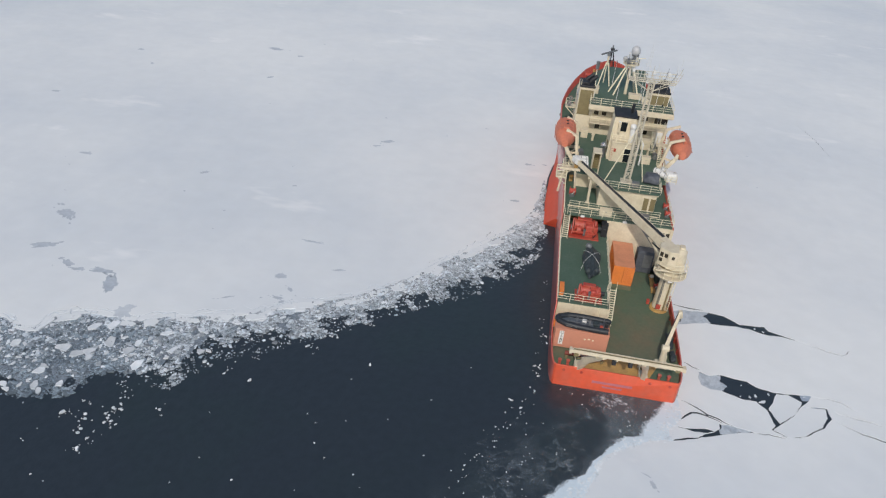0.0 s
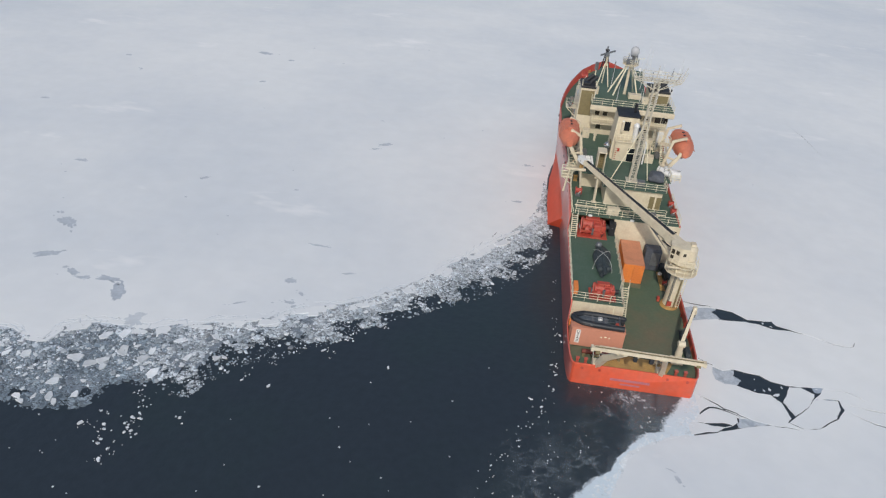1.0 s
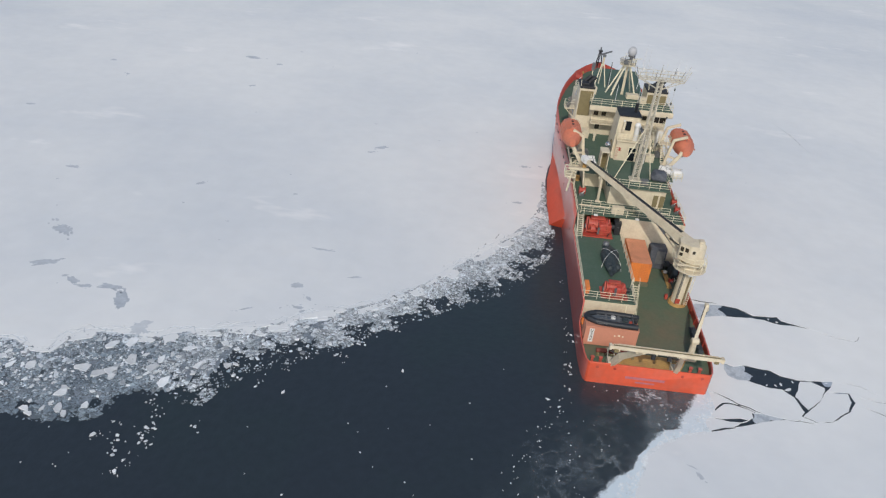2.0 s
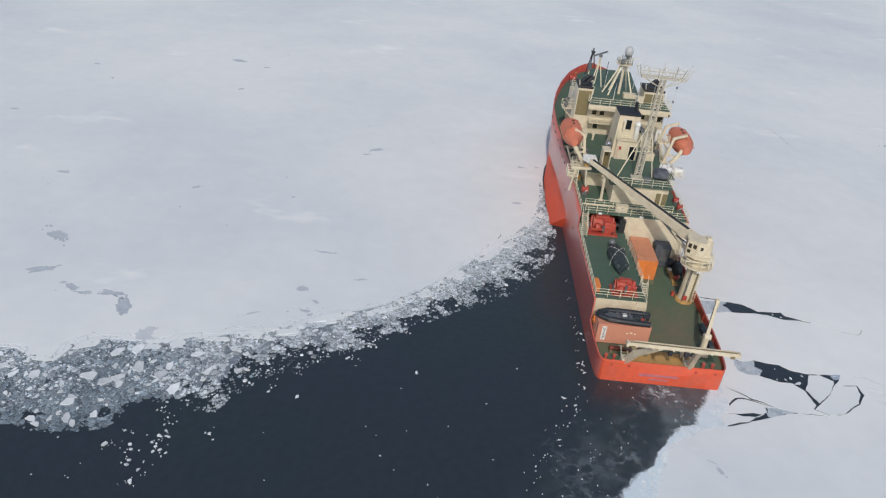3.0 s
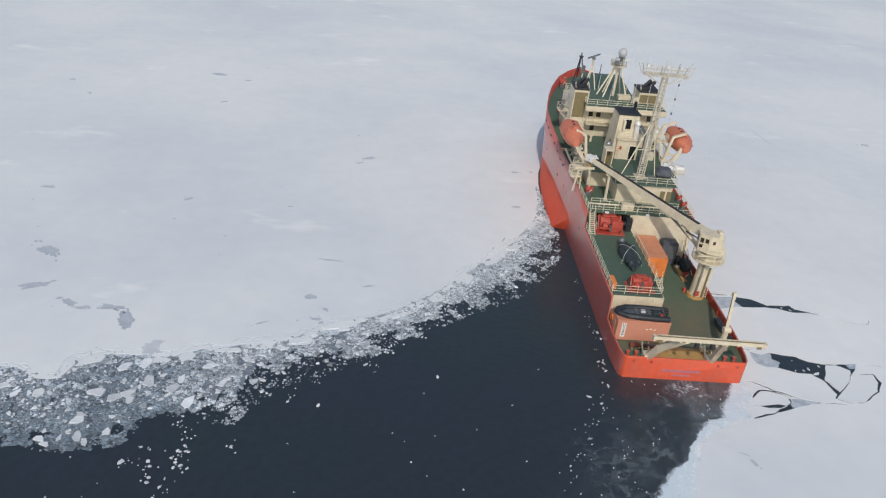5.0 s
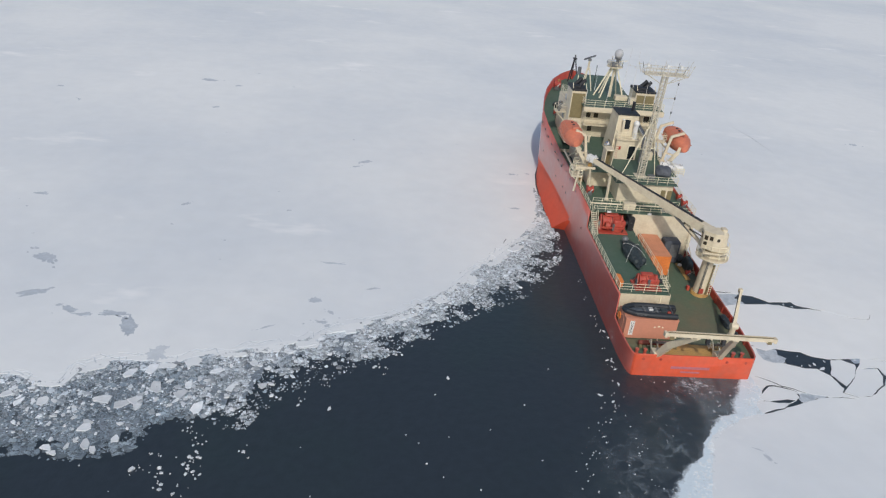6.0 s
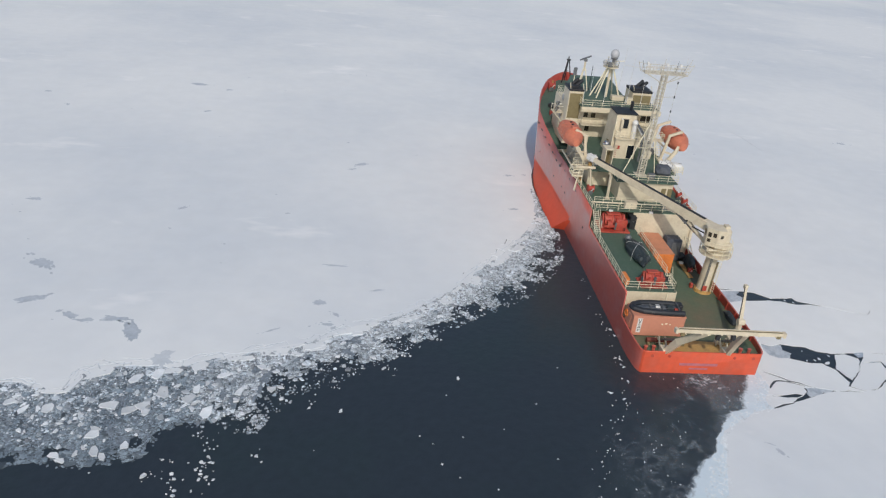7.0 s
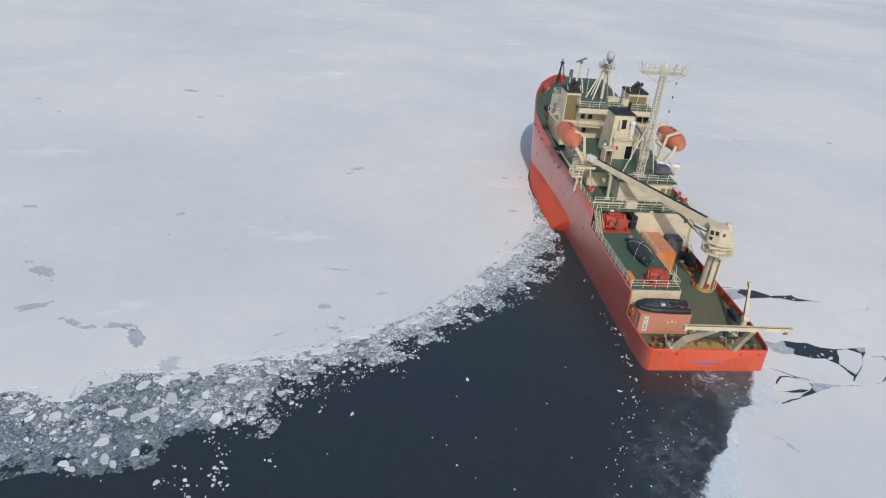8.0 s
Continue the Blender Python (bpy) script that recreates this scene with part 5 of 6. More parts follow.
def lattice_mast():
    th = thing("lattice_mast", "tall cream lattice mast with wide antenna platform", "mast", (0.85, 30.5, BOATD))
    w0, w1, top = 0.37, 0.29, 14.2
    legs = [(-1, -1), (1, -1), (1, 1), (-1, 1)]
    shift = 0.35
    for a, b in legs:
        part("mast_leg", tube((a * w0, b * w0, 0), (shift + a * w1, b * w1, top), 0.085, 6), MAST, th)
    n = 28
    for k in range(n):
        z0, z1 = top * k / n, top * (k + 1) / n
        f0, f1 = w0 + (w1 - w0) * k / n, w0 + (w1 - w0) * (k + 1) / n
        s0, s1 = shift * k / n, shift * (k + 1) / n
        for i in range(4):
            a, b = legs[i], legs[(i + 1) % 4]
            part("rung", tube((s0 + a[0] * f0, a[1] * f0, z0), (s0 + b[0] * f0, b[1] * f0, z0), 0.05, 5), MAST, th)
        if k % 2 == 0:
            part("brace", tube((s0 - f0, -f0, z0), (s1 + f1, -f1, z1), 0.035, 5), MAST, th)
            part("brace", tube((s0 - f0, f0, z0), (s1 - f1, -f1, z1), 0.035, 5), MAST, th)
    for q in ((-3.0, -0.7), (2.2, 0.55)):
        part("stay_leg", tube((q[0], q[1], 0), (shift * 0.6, -0.1, 8.6), 0.07, 7), RAIL, th)
    part("stay_beam", tube((-1.5, -0.42, 4.0), (1.28, 0.25, 4.0), 0.05, 6), RAIL, th)
    part("base_plate", box(-0.8, 0.8, -0.8, 0.8, 0, 0.12, 0.02), MAST, th)
    for y in (-0.75, 0.0, 0.75):
        part("platform_frame", beam((-2.6, y, top), (3.1, y, top), 0.1, 0.12), MAST, th)
    for x in np.linspace(-2.6, 3.1, 12):
        part("grating_bar", beam((x, -0.75, top + 0.02), (x, 0.75, top + 0.02), 0.06, 0.06), MAST, th)
    for i, (x, y, h) in enumerate(((-2.9, -0.7, 1.6), (-3.0, 0.6, 1.3), (-1.6, 0.7, 1.0), (-0.6, -0.7, 1.2), (0.3, 0.7, 1.7), (1.3, -0.6, 1.1), (2.1, 0.7, 1.5), (3.4, -0.6, 1.5), (3.5, 0.6, 1.8), (2.8, 0.0, 1.3))):
        lean = 0.35 if x > 2.5 else (-0.3 if x < -2.5 else 0.05)
        part("antenna", tube((x * 0.93, y, top), (x + lean, y, top + h), 0.04, 5, 0.03), GREY if i % 3 == 0 else MAST, th)
        if i % 2:
            part("yagi_bar", tube((x - 0.3, y, top + h * 0.8), (x + 0.35, y, top + h * 0.85), 0.03, 5), MAST, th)
    for y in (-0.75, 0.75):
        for h in (0.45, 0.9):
            part("rail", tube((-2.6, y, top + h), (3.1, y, top + h), 0.035, 5), MAST, th)
        for x in np.linspace(-2.6, 3.1, 7):
            part("post", tube((x, y, top), (x, y, top + 0.9), 0.035, 5), MAST, th)
        part("under_brace", tube((-2.4, y, top), (shift - 0.3, 0, top - 1.3), 0.05, 5), MAST, th)
        part("under_brace", tube((2.9, y, top), (shift + 0.3, 0, top - 1.3), 0.05, 5), MAST, th)
    for i, x in enumerate((-2.6, -2.0, -1.2, -0.2, 0.8, 1.7, 2.5, 3.1)):
        part("antenna", tube((x, 0.3, top), (x, 0.3, top + 1.1 + 0.5 * ((i * 5) % 3)), 0.035, 5, 0.02), WHITE, th)
    for i, x in enumerate((-2.2, 0.4, 2.2)):
        part("lamp", box(x - 0.15, x + 0.15, -0.2, 0.2, top + 0.9, top + 1.3, 0.04), WHITE, th)
    part("lamp_halyard", tube((2.4, 0, 14.2), (2.15, 0, 7.0), 0.015, 5), MAST, th)
    for dx, z in ((2.34, 12.85), (2.28, 10.95), (2.22, 9.0)):
        part("signal_lamp", tube((dx, 0, z + 0.06), (dx, 0, z + 0.36), 0.09, 8), BLACK, th, "black signal lamp")
    part("lamp_arm", tube((2.28, 0, 11.2), (0.3, 0, 11.0), 0.03, 5), MAST, th)


lattice_mast()


def dome_mast():
    th = thing("radar_mast", "cream tripod mast with weathered satellite dome", "mast", (0.7, 51.8, BRIDGE))
    part("column", tube((0, 0, 0), (0, 0, 4.9), 0.24, 12, 0.2), CREAM, th)
    for a, b in ((-1.9, -1.3), (1.9, -1.3), (-1.3, 1.7), (1.5, 1.7), (-2.6, 0.1)):
        part("strut", tube((a, b, 0), (a * 0.2, b * 0.2, 4.7), 0.12, 7), RAIL, th)
    part("platform", tube((0, 0, 4.8), (0, 0, 4.92), 1.25, 14), CREAM, th)
    for a in np.linspace(0, 6.283, 9)[:-1]:
        part("post", tube((1.2 * math.cos(a), 1.2 * math.sin(a), 4.9), (1.2 * math.cos(a), 1.2 * math.sin(a), 5.7), 0.03, 5), RAIL, th)
    part("pedestal", tube((0.3, 0, 4.9), (0.3, 0, 6.1), 0.26, 12), GREY, th)
    part("dome", ball((0.3, 0, 6.85), 0.68, squash=1.14, n=20), DOME, th, "weathered grey-white satellite dome", smooth=60)
    part("small_dome", ball((-1.0, 0.2, 5.5), 0.36), DOME, th, "small grey dome", smooth=60)
    part("searchlight", tube((-0.6, -0.9, 5.5), (-0.6, -1.3, 5.5), 0.3, 10), GREY, th)
    part("mast_box", box(-0.7, 0.5, -0.5, 0.4, 4.92, 5.5, 0.05), GREY, th)
    part("dome_band", tube((0.3, 0, 6.05), (0.3, 0, 6.25), 0.5, 14, 0.56), GREY, th)
    part("side_arm", tube((0.3, 0, 5.6), (2.0, 0, 5.9), 0.05, 6), RAIL, th)
    part("base_box", box(0.4, 2.4, -2.2, -1.0, 0, 0.7, 0.06), CREAM, th)
    for h in (0.45, 0.8):
        ring = [(1.2 * math.cos(a), 1.2 * math.sin(a), 4.9 + h) for a in np.linspace(0, 6.283, 9)]
        for a, b in zip(ring, ring[1:]):
            part("rail", tube(a, b, 0.03, 5), RAIL, th)
    for x, y, h in ((0.9, 0.5, 1.5), (-0.4, 0.8, 1.2), (1.0, -0.6, 1.0)):
        part("lamp_post", tube((x, y, 4.9), (x, y, 4.9 + h), 0.05, 6), GREY, th)
        part("lamp", box(x - 0.14, x + 0.14, y - 0.14, y + 0.14, 4.85 + h, 5.1 + h, 0.03), WHITE, th)


dome_mast()


def scanner_mast():
    th = thing("scanner_mast", "grey radar scanner on a cream tripod", "radar", (-2.6, 55.2, BRIDGE))
    for a, b in ((-0.9, -0.7), (0.9, -0.7), (0, 1.0)):
        part("leg", tube((a, b, 0), (a * 0.2, b * 0.2, 3.6), 0.09, 7), RAIL, th)
    part("column", tube((0, 0, 3.2), (0, 0, 5.0), 0.16, 8), CREAM, th)
    part("scanner_bar", beam((-1.25, -1.5, 5.2), (1.25, 1.5, 5.3), 0.2, 0.24, bev=0.04), GREY, th, "grey radar scanner bar")
    part("gearbox", box(-0.25, 0.25, -0.25, 0.25, 4.7, 5.1, 0.05), GREY, th)
    part("second_scanner", tube((-1.4, 0, 2.4), (-1.4, 0, 3.6), 0.3, 10), GREY, th)
    part("second_post", tube((-1.4, 0, 0), (-1.4, 0, 2.4), 0.08, 7), RAIL, th)
    part("whip", tube((1.4, 0.3, 0), (1.5, 0.3, 4.0), 0.05, 6), BLACK, th)


scanner_mast()


def foremast():
    th = thing("foremast", "black tripod foremast on the bow", "mast", (-0.5, 74.0, fore_z(74.0)))
    for a, b in ((-0.9, -0.7), (0.9, -0.7), (0.0, 1.0)):
        part("leg", tube((a, b, 0), (a * 0.12, b * 0.12, 4.2), 0.11, 7), BLACK, th)
    part("cross_bar", tube((-0.5, -0.4, 2.2), (0.5, -0.4, 2.2), 0.06, 6), BLACK, th)
    part("head", box(-0.35, 0.35, -0.35, 0.35, 4.1, 4.35, 0.04), BLACK, th)
    part("lamp", tube((0, 0, 4.3), (0, 0, 4.9), 0.14, 8), GREY, th)


foremast()


def whip(x, y, z, h, lean):
    th = thing("whip_antenna", "thin white whip antenna", "antenna", (x, y, z), "whip antennas")
    part("rod", tube((0, 0, 0), (lean, 0.2, h), 0.045, 6, 0.02), WHITE, th)
    part("mount", tube((0, 0, -0.02), (0, 0, 0.4), 0.1, 8), GREY, th)


whip(3.3, 54.0, BRIDGE, 7.5, 0.4)
whip(6.6, 46.9, BRIDGE, 7.8, 0.9)
whip(-1.4, 53.5, BRIDGE, 4.2, 0.1)


# ---- things on the winch deck ----
def winch(x, y, w, d, drum, label):
    th = thing("winch", label, "winch", (x, y, UPPER), "deck winches")
    part("bed_plate", box(-w / 2 - 0.25, w / 2 + 0.25, -d / 2 - 0.3, d / 2, 0, 0.16, 0.03), RED, th)
    drum_ob = part("drum", tube((-w * 0.36, 0, drum * 1.1), (w * 0.3, 0, drum * 1.1), drum * 0.8, 20), RED, th, smooth=40)
    for xx in (-w * 0.4, w * 0.3):
        part("drum_flange", tube((xx, 0, drum * 1.1), (xx + 0.12, 0, drum * 1.1), drum, 22), RED, drum_ob)
    part("motor_box", box(w * 0.34, w * 0.5, -d * 0.3, d * 0.3, 0.16, drum * 1.5, 0.06), RED, th, "red motor box")
    for yy in (-d * 0.32, d * 0.32):
        part("side_frame", beam((-w * 0.45, yy, 0.16), (-w * 0.45, 0, drum * 2.05), 0.14, 0.18), RED, th)
        part("side_frame", beam((w * 0.4, yy, 0.16), (w * 0.4, 0, drum * 2.0), 0.14, 0.18), RED, th)
    part("level_wind", beam((-w * 0.45, -d * 0.42, 0.7), (w * 0.42, -d * 0.42, 0.7), 0.2, 0.26), RED, th)
    part("top_guard", box(-w * 0.3, w * 0.25, -d * 0.1, d * 0.25, drum * 1.95, drum * 2.15, 0.05), RED, th)
    part("hydraulic_motor", tube((w * 0.5, -0.1, drum), (w * 0.68, -0.1, drum), drum * 0.35, 12), BLACK, th, "black hydraulic motor")
    part("brake_band", tube((-w * 0.1, 0, drum * 1.1), (-w * 0.04, 0, drum * 1.1), drum * 0.96, 18), RED, drum_ob)
    hood = part("gear_hood", box(w * 0.02, w * 0.3, -d * 0.4, -d * 0.05, 0.16, drum * 1.75, 0.16), RED, th, smooth=50)
    part("hood_rim", box(w * 0.0, w * 0.32, -d * 0.41, -d * 0.36, 0.16, drum * 1.1, 0.04), RED, hood)
    part("gear_wheel", tube((-w * 0.3, -d * 0.3, drum * 0.85), (-w * 0.14, -d * 0.3, drum * 0.85), drum * 0.55, 18), RED, th, smooth=40)
    part("gear_guard", tube((-w * 0.24, -d * 0.3, drum * 0.85), (-w * 0.2, -d * 0.3, drum * 0.85), drum * 0.66, 18), RED, th, smooth=40)
    for k in range(5):
        part("pipe", tube((-w * 0.1 + 0.09 * k, -d * 0.1, drum * 2.0), (-w * 0.1 + 0.12 * k, -d * 0.42, 0.5), 0.03, 5), BLACK if k % 2 else RED, th)
    part("hose", tube((w * 0.6, -0.1, drum * 0.8), (w * 0.35, -d * 0.5, 0.2), 0.06, 6), BLACK, th, "black hydraulic hose")
    part("hose", tube((w * 0.3, d * 0.3, drum * 1.6), (-w * 0.1, d * 0.42, 0.2), 0.05, 6), BLACK, th, "black hydraulic hose")
    part("hand_wheel", tube((-w * 0.5, -d * 0.2, drum), (-w * 0.53, -d * 0.2, drum), 0.34, 14), GREY, th)
    part("rope_guide", tube((0, -d * 0.42, 0.3), (0, -d * 0.42, 1.2), 0.16, 10), GREY, th)


winch(-4.1, 23.9, 3.4, 3.2, 0.95, "large red trawl winch on its bed plate")
winch(-3.6, 9.0, 2.6, 2.0, 0.72, "red capstan winch by the winch deck's aft rail")


def covered_gear():
    th = thing("covered_machine", "machine under a dark tarpaulin lashed with white rope", "tarpaulin", (-3.25, 15.9, UPPER))
    bm = bmesh.new()
    bmesh.ops.create_icosphere(bm, subdivisions=5, radius=1.0)
    for v in bm.verts:
        q = v.co.copy()
        k = 1 + 0.28 * noise.noise(q * 1.3 + Vector((4, 0, 0))) + 0.16 * noise.noise(q * 3.2) + 0.07 * noise.noise(q * 8)
        v.co = Vector((q.x * (0.95 + 0.18 * math.sin(q.y * 4.0)) * k, q.y * 3.5 * k, max(0.0, 0.55 + q.z * (0.8 + 0.15 * math.cos(q.y * 5.0)) * k)))
    part("tarpaulin", bm, TARP, th, smooth=60)
    for a, b in (((-1.2, -1.6), (1.1, 1.5)), ((1.15, -2.0), (-1.0, 1.5))):
        pts = []
        for k in range(13):
            s = k / 12
            x, y = a[0] + (b[0] - a[0]) * s, a[1] + (b[1] - a[1]) * s
            e = max(0.0, 1 - (x / 1.3) ** 2 - (y / 3.4) ** 2)
            pts.append((x, y, 0.08 + 1.52 * e**0.35))
        for p, q in zip(pts, pts[1:]):
            part("lashing", tube(p, q, 0.02, 5), WHITE, th, "white lashing rope")
    part("head", ball((-0.3, 2.9, 1.0), 0.42), GREY, th, "grey fitting")
    part("head_arm", tube((-0.3, 2.9, 0.2), (-0.3, 2.4, 1.0), 0.18, 8), GREY, th)
    for x, y, r in ((0.55, -2.3, 0.42), (-0.4, -2.6, 0.38), (0.6, 0.9, 0.36), (-0.55, 1.3, 0.36)):
        part("gear_lump", ball((x, y, 0.75), r, squash=1.2), TARP, th, smooth=60)


covered_gear()


# ---- containers ----
def container(name, x, y, z, w, l, h, turn, mat, topmat, label):
    th = thing(name, label, "container", (x, y, z), turn=turn)
    part("roof", box(-w / 2, w / 2, -l / 2, l / 2, h - 0.08, h, 0.02), topmat, th, "sun-faded roof")
    part("floor_frame", box(-w / 2, w / 2, -l / 2, l / 2, 0, 0.16), mat, th)
    for sx in (-1, 1):
        bm = bmesh.new()
        n = max(4, int(l / 0.28))
        for k in range(n):
            y0 = -l / 2 + 0.1 + (l - 0.2) * k / n
            o = 0.035 if k % 2 else 0.0
            box(sx * (w / 2 - 0.05) - 0.02 + sx * o * 0.7, sx * (w / 2 - 0.05) + 0.02 + sx * o * 0.7, y0, y0 + (l - 0.2) / n, 0.16, h - 0.08, bm=bm)
        part("corrugated_side", bm, mat, th)
        for sy in (-1, 1):
            part("corner_post", box(sx * (w / 2 - 0.08) - 0.08, sx * (w / 2 - 0.08) + 0.08, sy * (l / 2 - 0.08) - 0.08, sy * (l / 2 - 0.08) + 0.08, 0, h, 0.01), mat, th)
    for k in (-1, 1):
        d = part("door", box(k * w / 4 - w / 4 + 0.015, k * w / 4 + w / 4 - 0.015, -l / 2 + 0.01, -l / 2 + 0.06, 0.16, h - 0.1, 0.01), mat, th)
        for kk in (-0.22, 0.22):
            part("lock_bar", tube((k * w / 4 + kk, -l / 2 - 0.03, 0.2), (k * w / 4 + kk, -l / 2 - 0.03, h - 0.14), 0.025, 6), mat, d)
        part("door_panel", box(k * w / 4 - w / 4 + 0.14, k * w / 4 + w / 4 - 0.14, -l / 2 - 0.012, -l / 2 + 0.02, h * 0.52, h - 0.3), mat, d)
    part("end_wall", box(-w / 2 + 0.1, w / 2 - 0.1, l / 2 - 0.05, l / 2 - 0.01, 0.16, h - 0.1), mat, th)
    return th


container("shipping_container", 1.2, 20.7, MAIN + 0.6, 2.6, 6.2, 2.75, 0.0, CONT, CONTTOP, "orange corrugated steel shipping container on the working deck")


th = thing("hatch_coaming", "low green steel hatch under the shipping container", "hatch", (1.3, 20.3, MAIN))
part("coaming", box(-1.25, 1.25, -2.9, 3.0, 0, 0.6, 0.03), AFTDECK, th)


def van():
    """The work van across the stern, with a boat on its roof."""
    th = thing("laboratory_van", "faded salmon-painted laboratory van with marking plate", "container", (-3.9, 5.0, MAIN))
    part("body", box(-3.05, 2.85, -1.3, 1.3, 0.1, 2.62, 0.06), SALMON, th)
    part("roof_edge", box(-3.08, 2.88, -1.33, 1.33, 2.5, 2.66, 0.03), SALMON, th)
    for x in (-2.9, 2.7):
        part("skid", box(x - 0.15, x + 0.15, -1.25, 1.25, 0, 0.12), GREY, th)
    part("door", box(-3.1, -3.04, -0.5, 0.4, 0.2, 2.2, 0.02), SALMON, th)
    for k in range(10):
        a, b = 0.6283 * k, 0.6283 * (k + 1)
        part("lifebuoy", tube((-3.14, 0.85 + 0.36 * math.cos(a), 1.7 + 0.36 * math.sin(a)), (-3.14, 0.85 + 0.36 * math.cos(b), 1.7 + 0.36 * math.sin(b)), 0.09, 8), CONT, th, "orange lifebuoy")
    pl = part("marking_plate", box(-2.55, -2.05, -1.345, -1.3, 0.55, 2.35), WHITE, th, "white marking plate with dark letters")
    for k, ch in enumerate("USAP"):
        cu = bpy.data.curves.new("letter", "FONT")
        cu.body, cu.size, cu.align_x, cu.align_y, cu.extrude = ch, 0.52, "CENTER", "CENTER", 0.004
        tmp = bpy.data.objects.new("letter", cu)
        me = bpy.data.meshes.new_from_object(tmp)
        bpy.data.objects.remove(tmp)
        me.materials.append(LETTER)
        o = new("letter", me)
        o.parent = pl
        o.matrix_basis = pose(-2.3, -1.352, 2.1 - 0.43 * k, 90, 0, 0)
    for x, z, w in ((0.2, 1.6, 0.2), (0.62, 1.68, 0.26), (1.1, 1.6, 0.16)):
        part("mark", box(x, x + w, -1.33, -1.3, z, z + 0.15), RAIL, th, "small faded white mark")


van()


def inflatable():
    th = thing("inflatable_boat", "black inflatable boat lying on the van roof", "boat", (-3.9, 5.05, MAIN + 2.66), turn=-3)
    path = [(2.7, -0.95), (1.5, -1.0), (-0.5, -1.0), (-1.9, -0.85), (-2.75, -0.4), (-2.95, 0.0), (-2.75, 0.4), (-1.9, 0.85), (-0.5, 1.0), (1.5, 1.0), (2.7, 0.95)]
    bm = bmesh.new()
    for a, b in zip(path, path[1:]):
        tube((*a, 0.3), (*b, 0.3), 0.33, 12, bm=bm)
        ball((*b, 0.3), 0.33, bm=bm, n=10)
    hull_tube = part("tube", bm, RUBBER, th, smooth=60)
    part("floor", box(-2.4, 2.3, -0.8, 0.8, 0.0, 0.22, 0.02), BOATIN, th, "blue-grey boat floor")
    part("transom", box(2.1, 2.2, -0.75, 0.75, 0.1, 0.7, 0.02), GREY, th)
    for x in (-0.9, 0.5):
        part("thwart", box(x, x + 0.25, -0.8, 0.8, 0.3, 0.38, 0.02), GREY, th)
    part("outboard_motor", box(2.2, 2.7, -0.22, 0.22, 0.2, 0.85, 0.08), BLACK, th)
    for y in (-0.4, 0.35):
        part("paddle", tube((-1.8, y, 0.4), (1.6, y * 0.6, 0.42), 0.04, 6), GREY, th)
    for k in range(5):
        x = -1.9 + 0.8 * k
        part("grab_line", tube((x, -1.27, 0.4), (x + 0.7, -1.27, 0.34), 0.025, 5), GREY, hull_tube, "pale grab line")
    part("fuel_tank", box(1.75, 2.1, -0.5, -0.15, 0.14, 0.5, 0.05), RED, th, "red fuel tank")
    part("cushion", box(-0.2, 0.3, 0.1, 0.6, 0.14, 0.4, 0.06), WHITE, th, "pale cushion")
    part("bag", box(1.0, 1.7, -0.3, 0.4, 0.14, 0.55, 0.1), TARP, th)


inflatable()


# ---- stern gear ----
def stern_frame():
    th = thing("stern_gantry", "cream stern A-frame gantry leaning out over the transom", "gantry", (0, 0.6, MAIN))
    b0, b1 = Vector((-5.8, -4.5, 5.9)), Vector((5.3, -4.7, 5.9))
    part("top_beam", beam(b0, b1, 0.4, 0.36, bev=0.03), CREAM, th)
    part("pipe_rail", tube(b0 + Vector((0.8, 0.32, 0.12)), b1 + Vector((-0.4, 0.32, 0.12)), 0.07, 8), CREAM, th)
    part("beam_cap", beam(b0 + Vector((-0.1, 0, 0)), b0 + Vector((0.15, 0, 0)), 0.5, 0.5), CREAM, th)
    part("beam_cap", beam(b1 + Vector((-0.15, 0, 0)), b1 + Vector((0.1, 0, 0)), 0.5, 0.5), CREAM, th)
    for x0, x1 in ((-4.1, -2.4), (2.8, 1.5)):
        foot, knee, head = Vector((x0, -0.2, 0.3)), Vector((x0 * 0.9, -1.6, 2.6)), Vector((x1, -4.5, 5.7))
        part("leg", beam(foot, knee, 0.5, 0.6, w2=0.5, h2=0.75, bev=0.04), CREAM, th)
        part("leg_upper", beam(knee, head, 0.5, 0.75, w2=0.45, h2=0.5, bev=0.04), CREAM, th)
        part("foot_bracket", box(x0 - 0.45, x0 + 0.45, -0.5, 0.6, 0, 0.7, 0.05), CREAM, th)
        part("ram", tube((x0, 2.2, 0.3), knee + Vector((0, 0.3, 0.1)), 0.14, 10), GREY, th, "grey hydraulic ram")
        part("ram_foot", box(x0 - 0.3, x0 + 0.3, 1.9, 2.5, 0, 0.4, 0.04), CREAM, th)
    for dy in (-0.16, 0.16):
        part("beam_flange", beam(b0 + Vector((0.3, dy, 0.2)), b1 + Vector((-0.2, dy, 0.2)), 0.08, 0.07), CREAM, th)
    # dark brown strip between the flanges, standing for the beam's shading lines
    part("beam_groove", beam(b0 + Vector((0.3, 0, 0.185)), b1 + Vector((-0.2, 0, 0.185)), 0.24, 0.02), OLIVE, th, "groove along the beam in a shade-dark colour")
    for x in (-4.9, -3.2, -1.2, 1.0, 2.6, 4.4):
        part("beam_bracket", box(x - 0.08, x + 0.08, -4.9, -4.3, 5.68, 5.74), CREAM, th)
    for x in (4.7, -5.2):
        part("block", box(x - 0.22, x + 0.22, -4.95, -4.7, 5.5, 5.8, 0.04), OLIVE, th)
    for x in (-1.4, 0.2):
        part("sheave_block", box(x - 0.2, x + 0.2, -4.75, -4.4, 5.0, 5.6, 0.05), BLACK, th, "black hanging block")


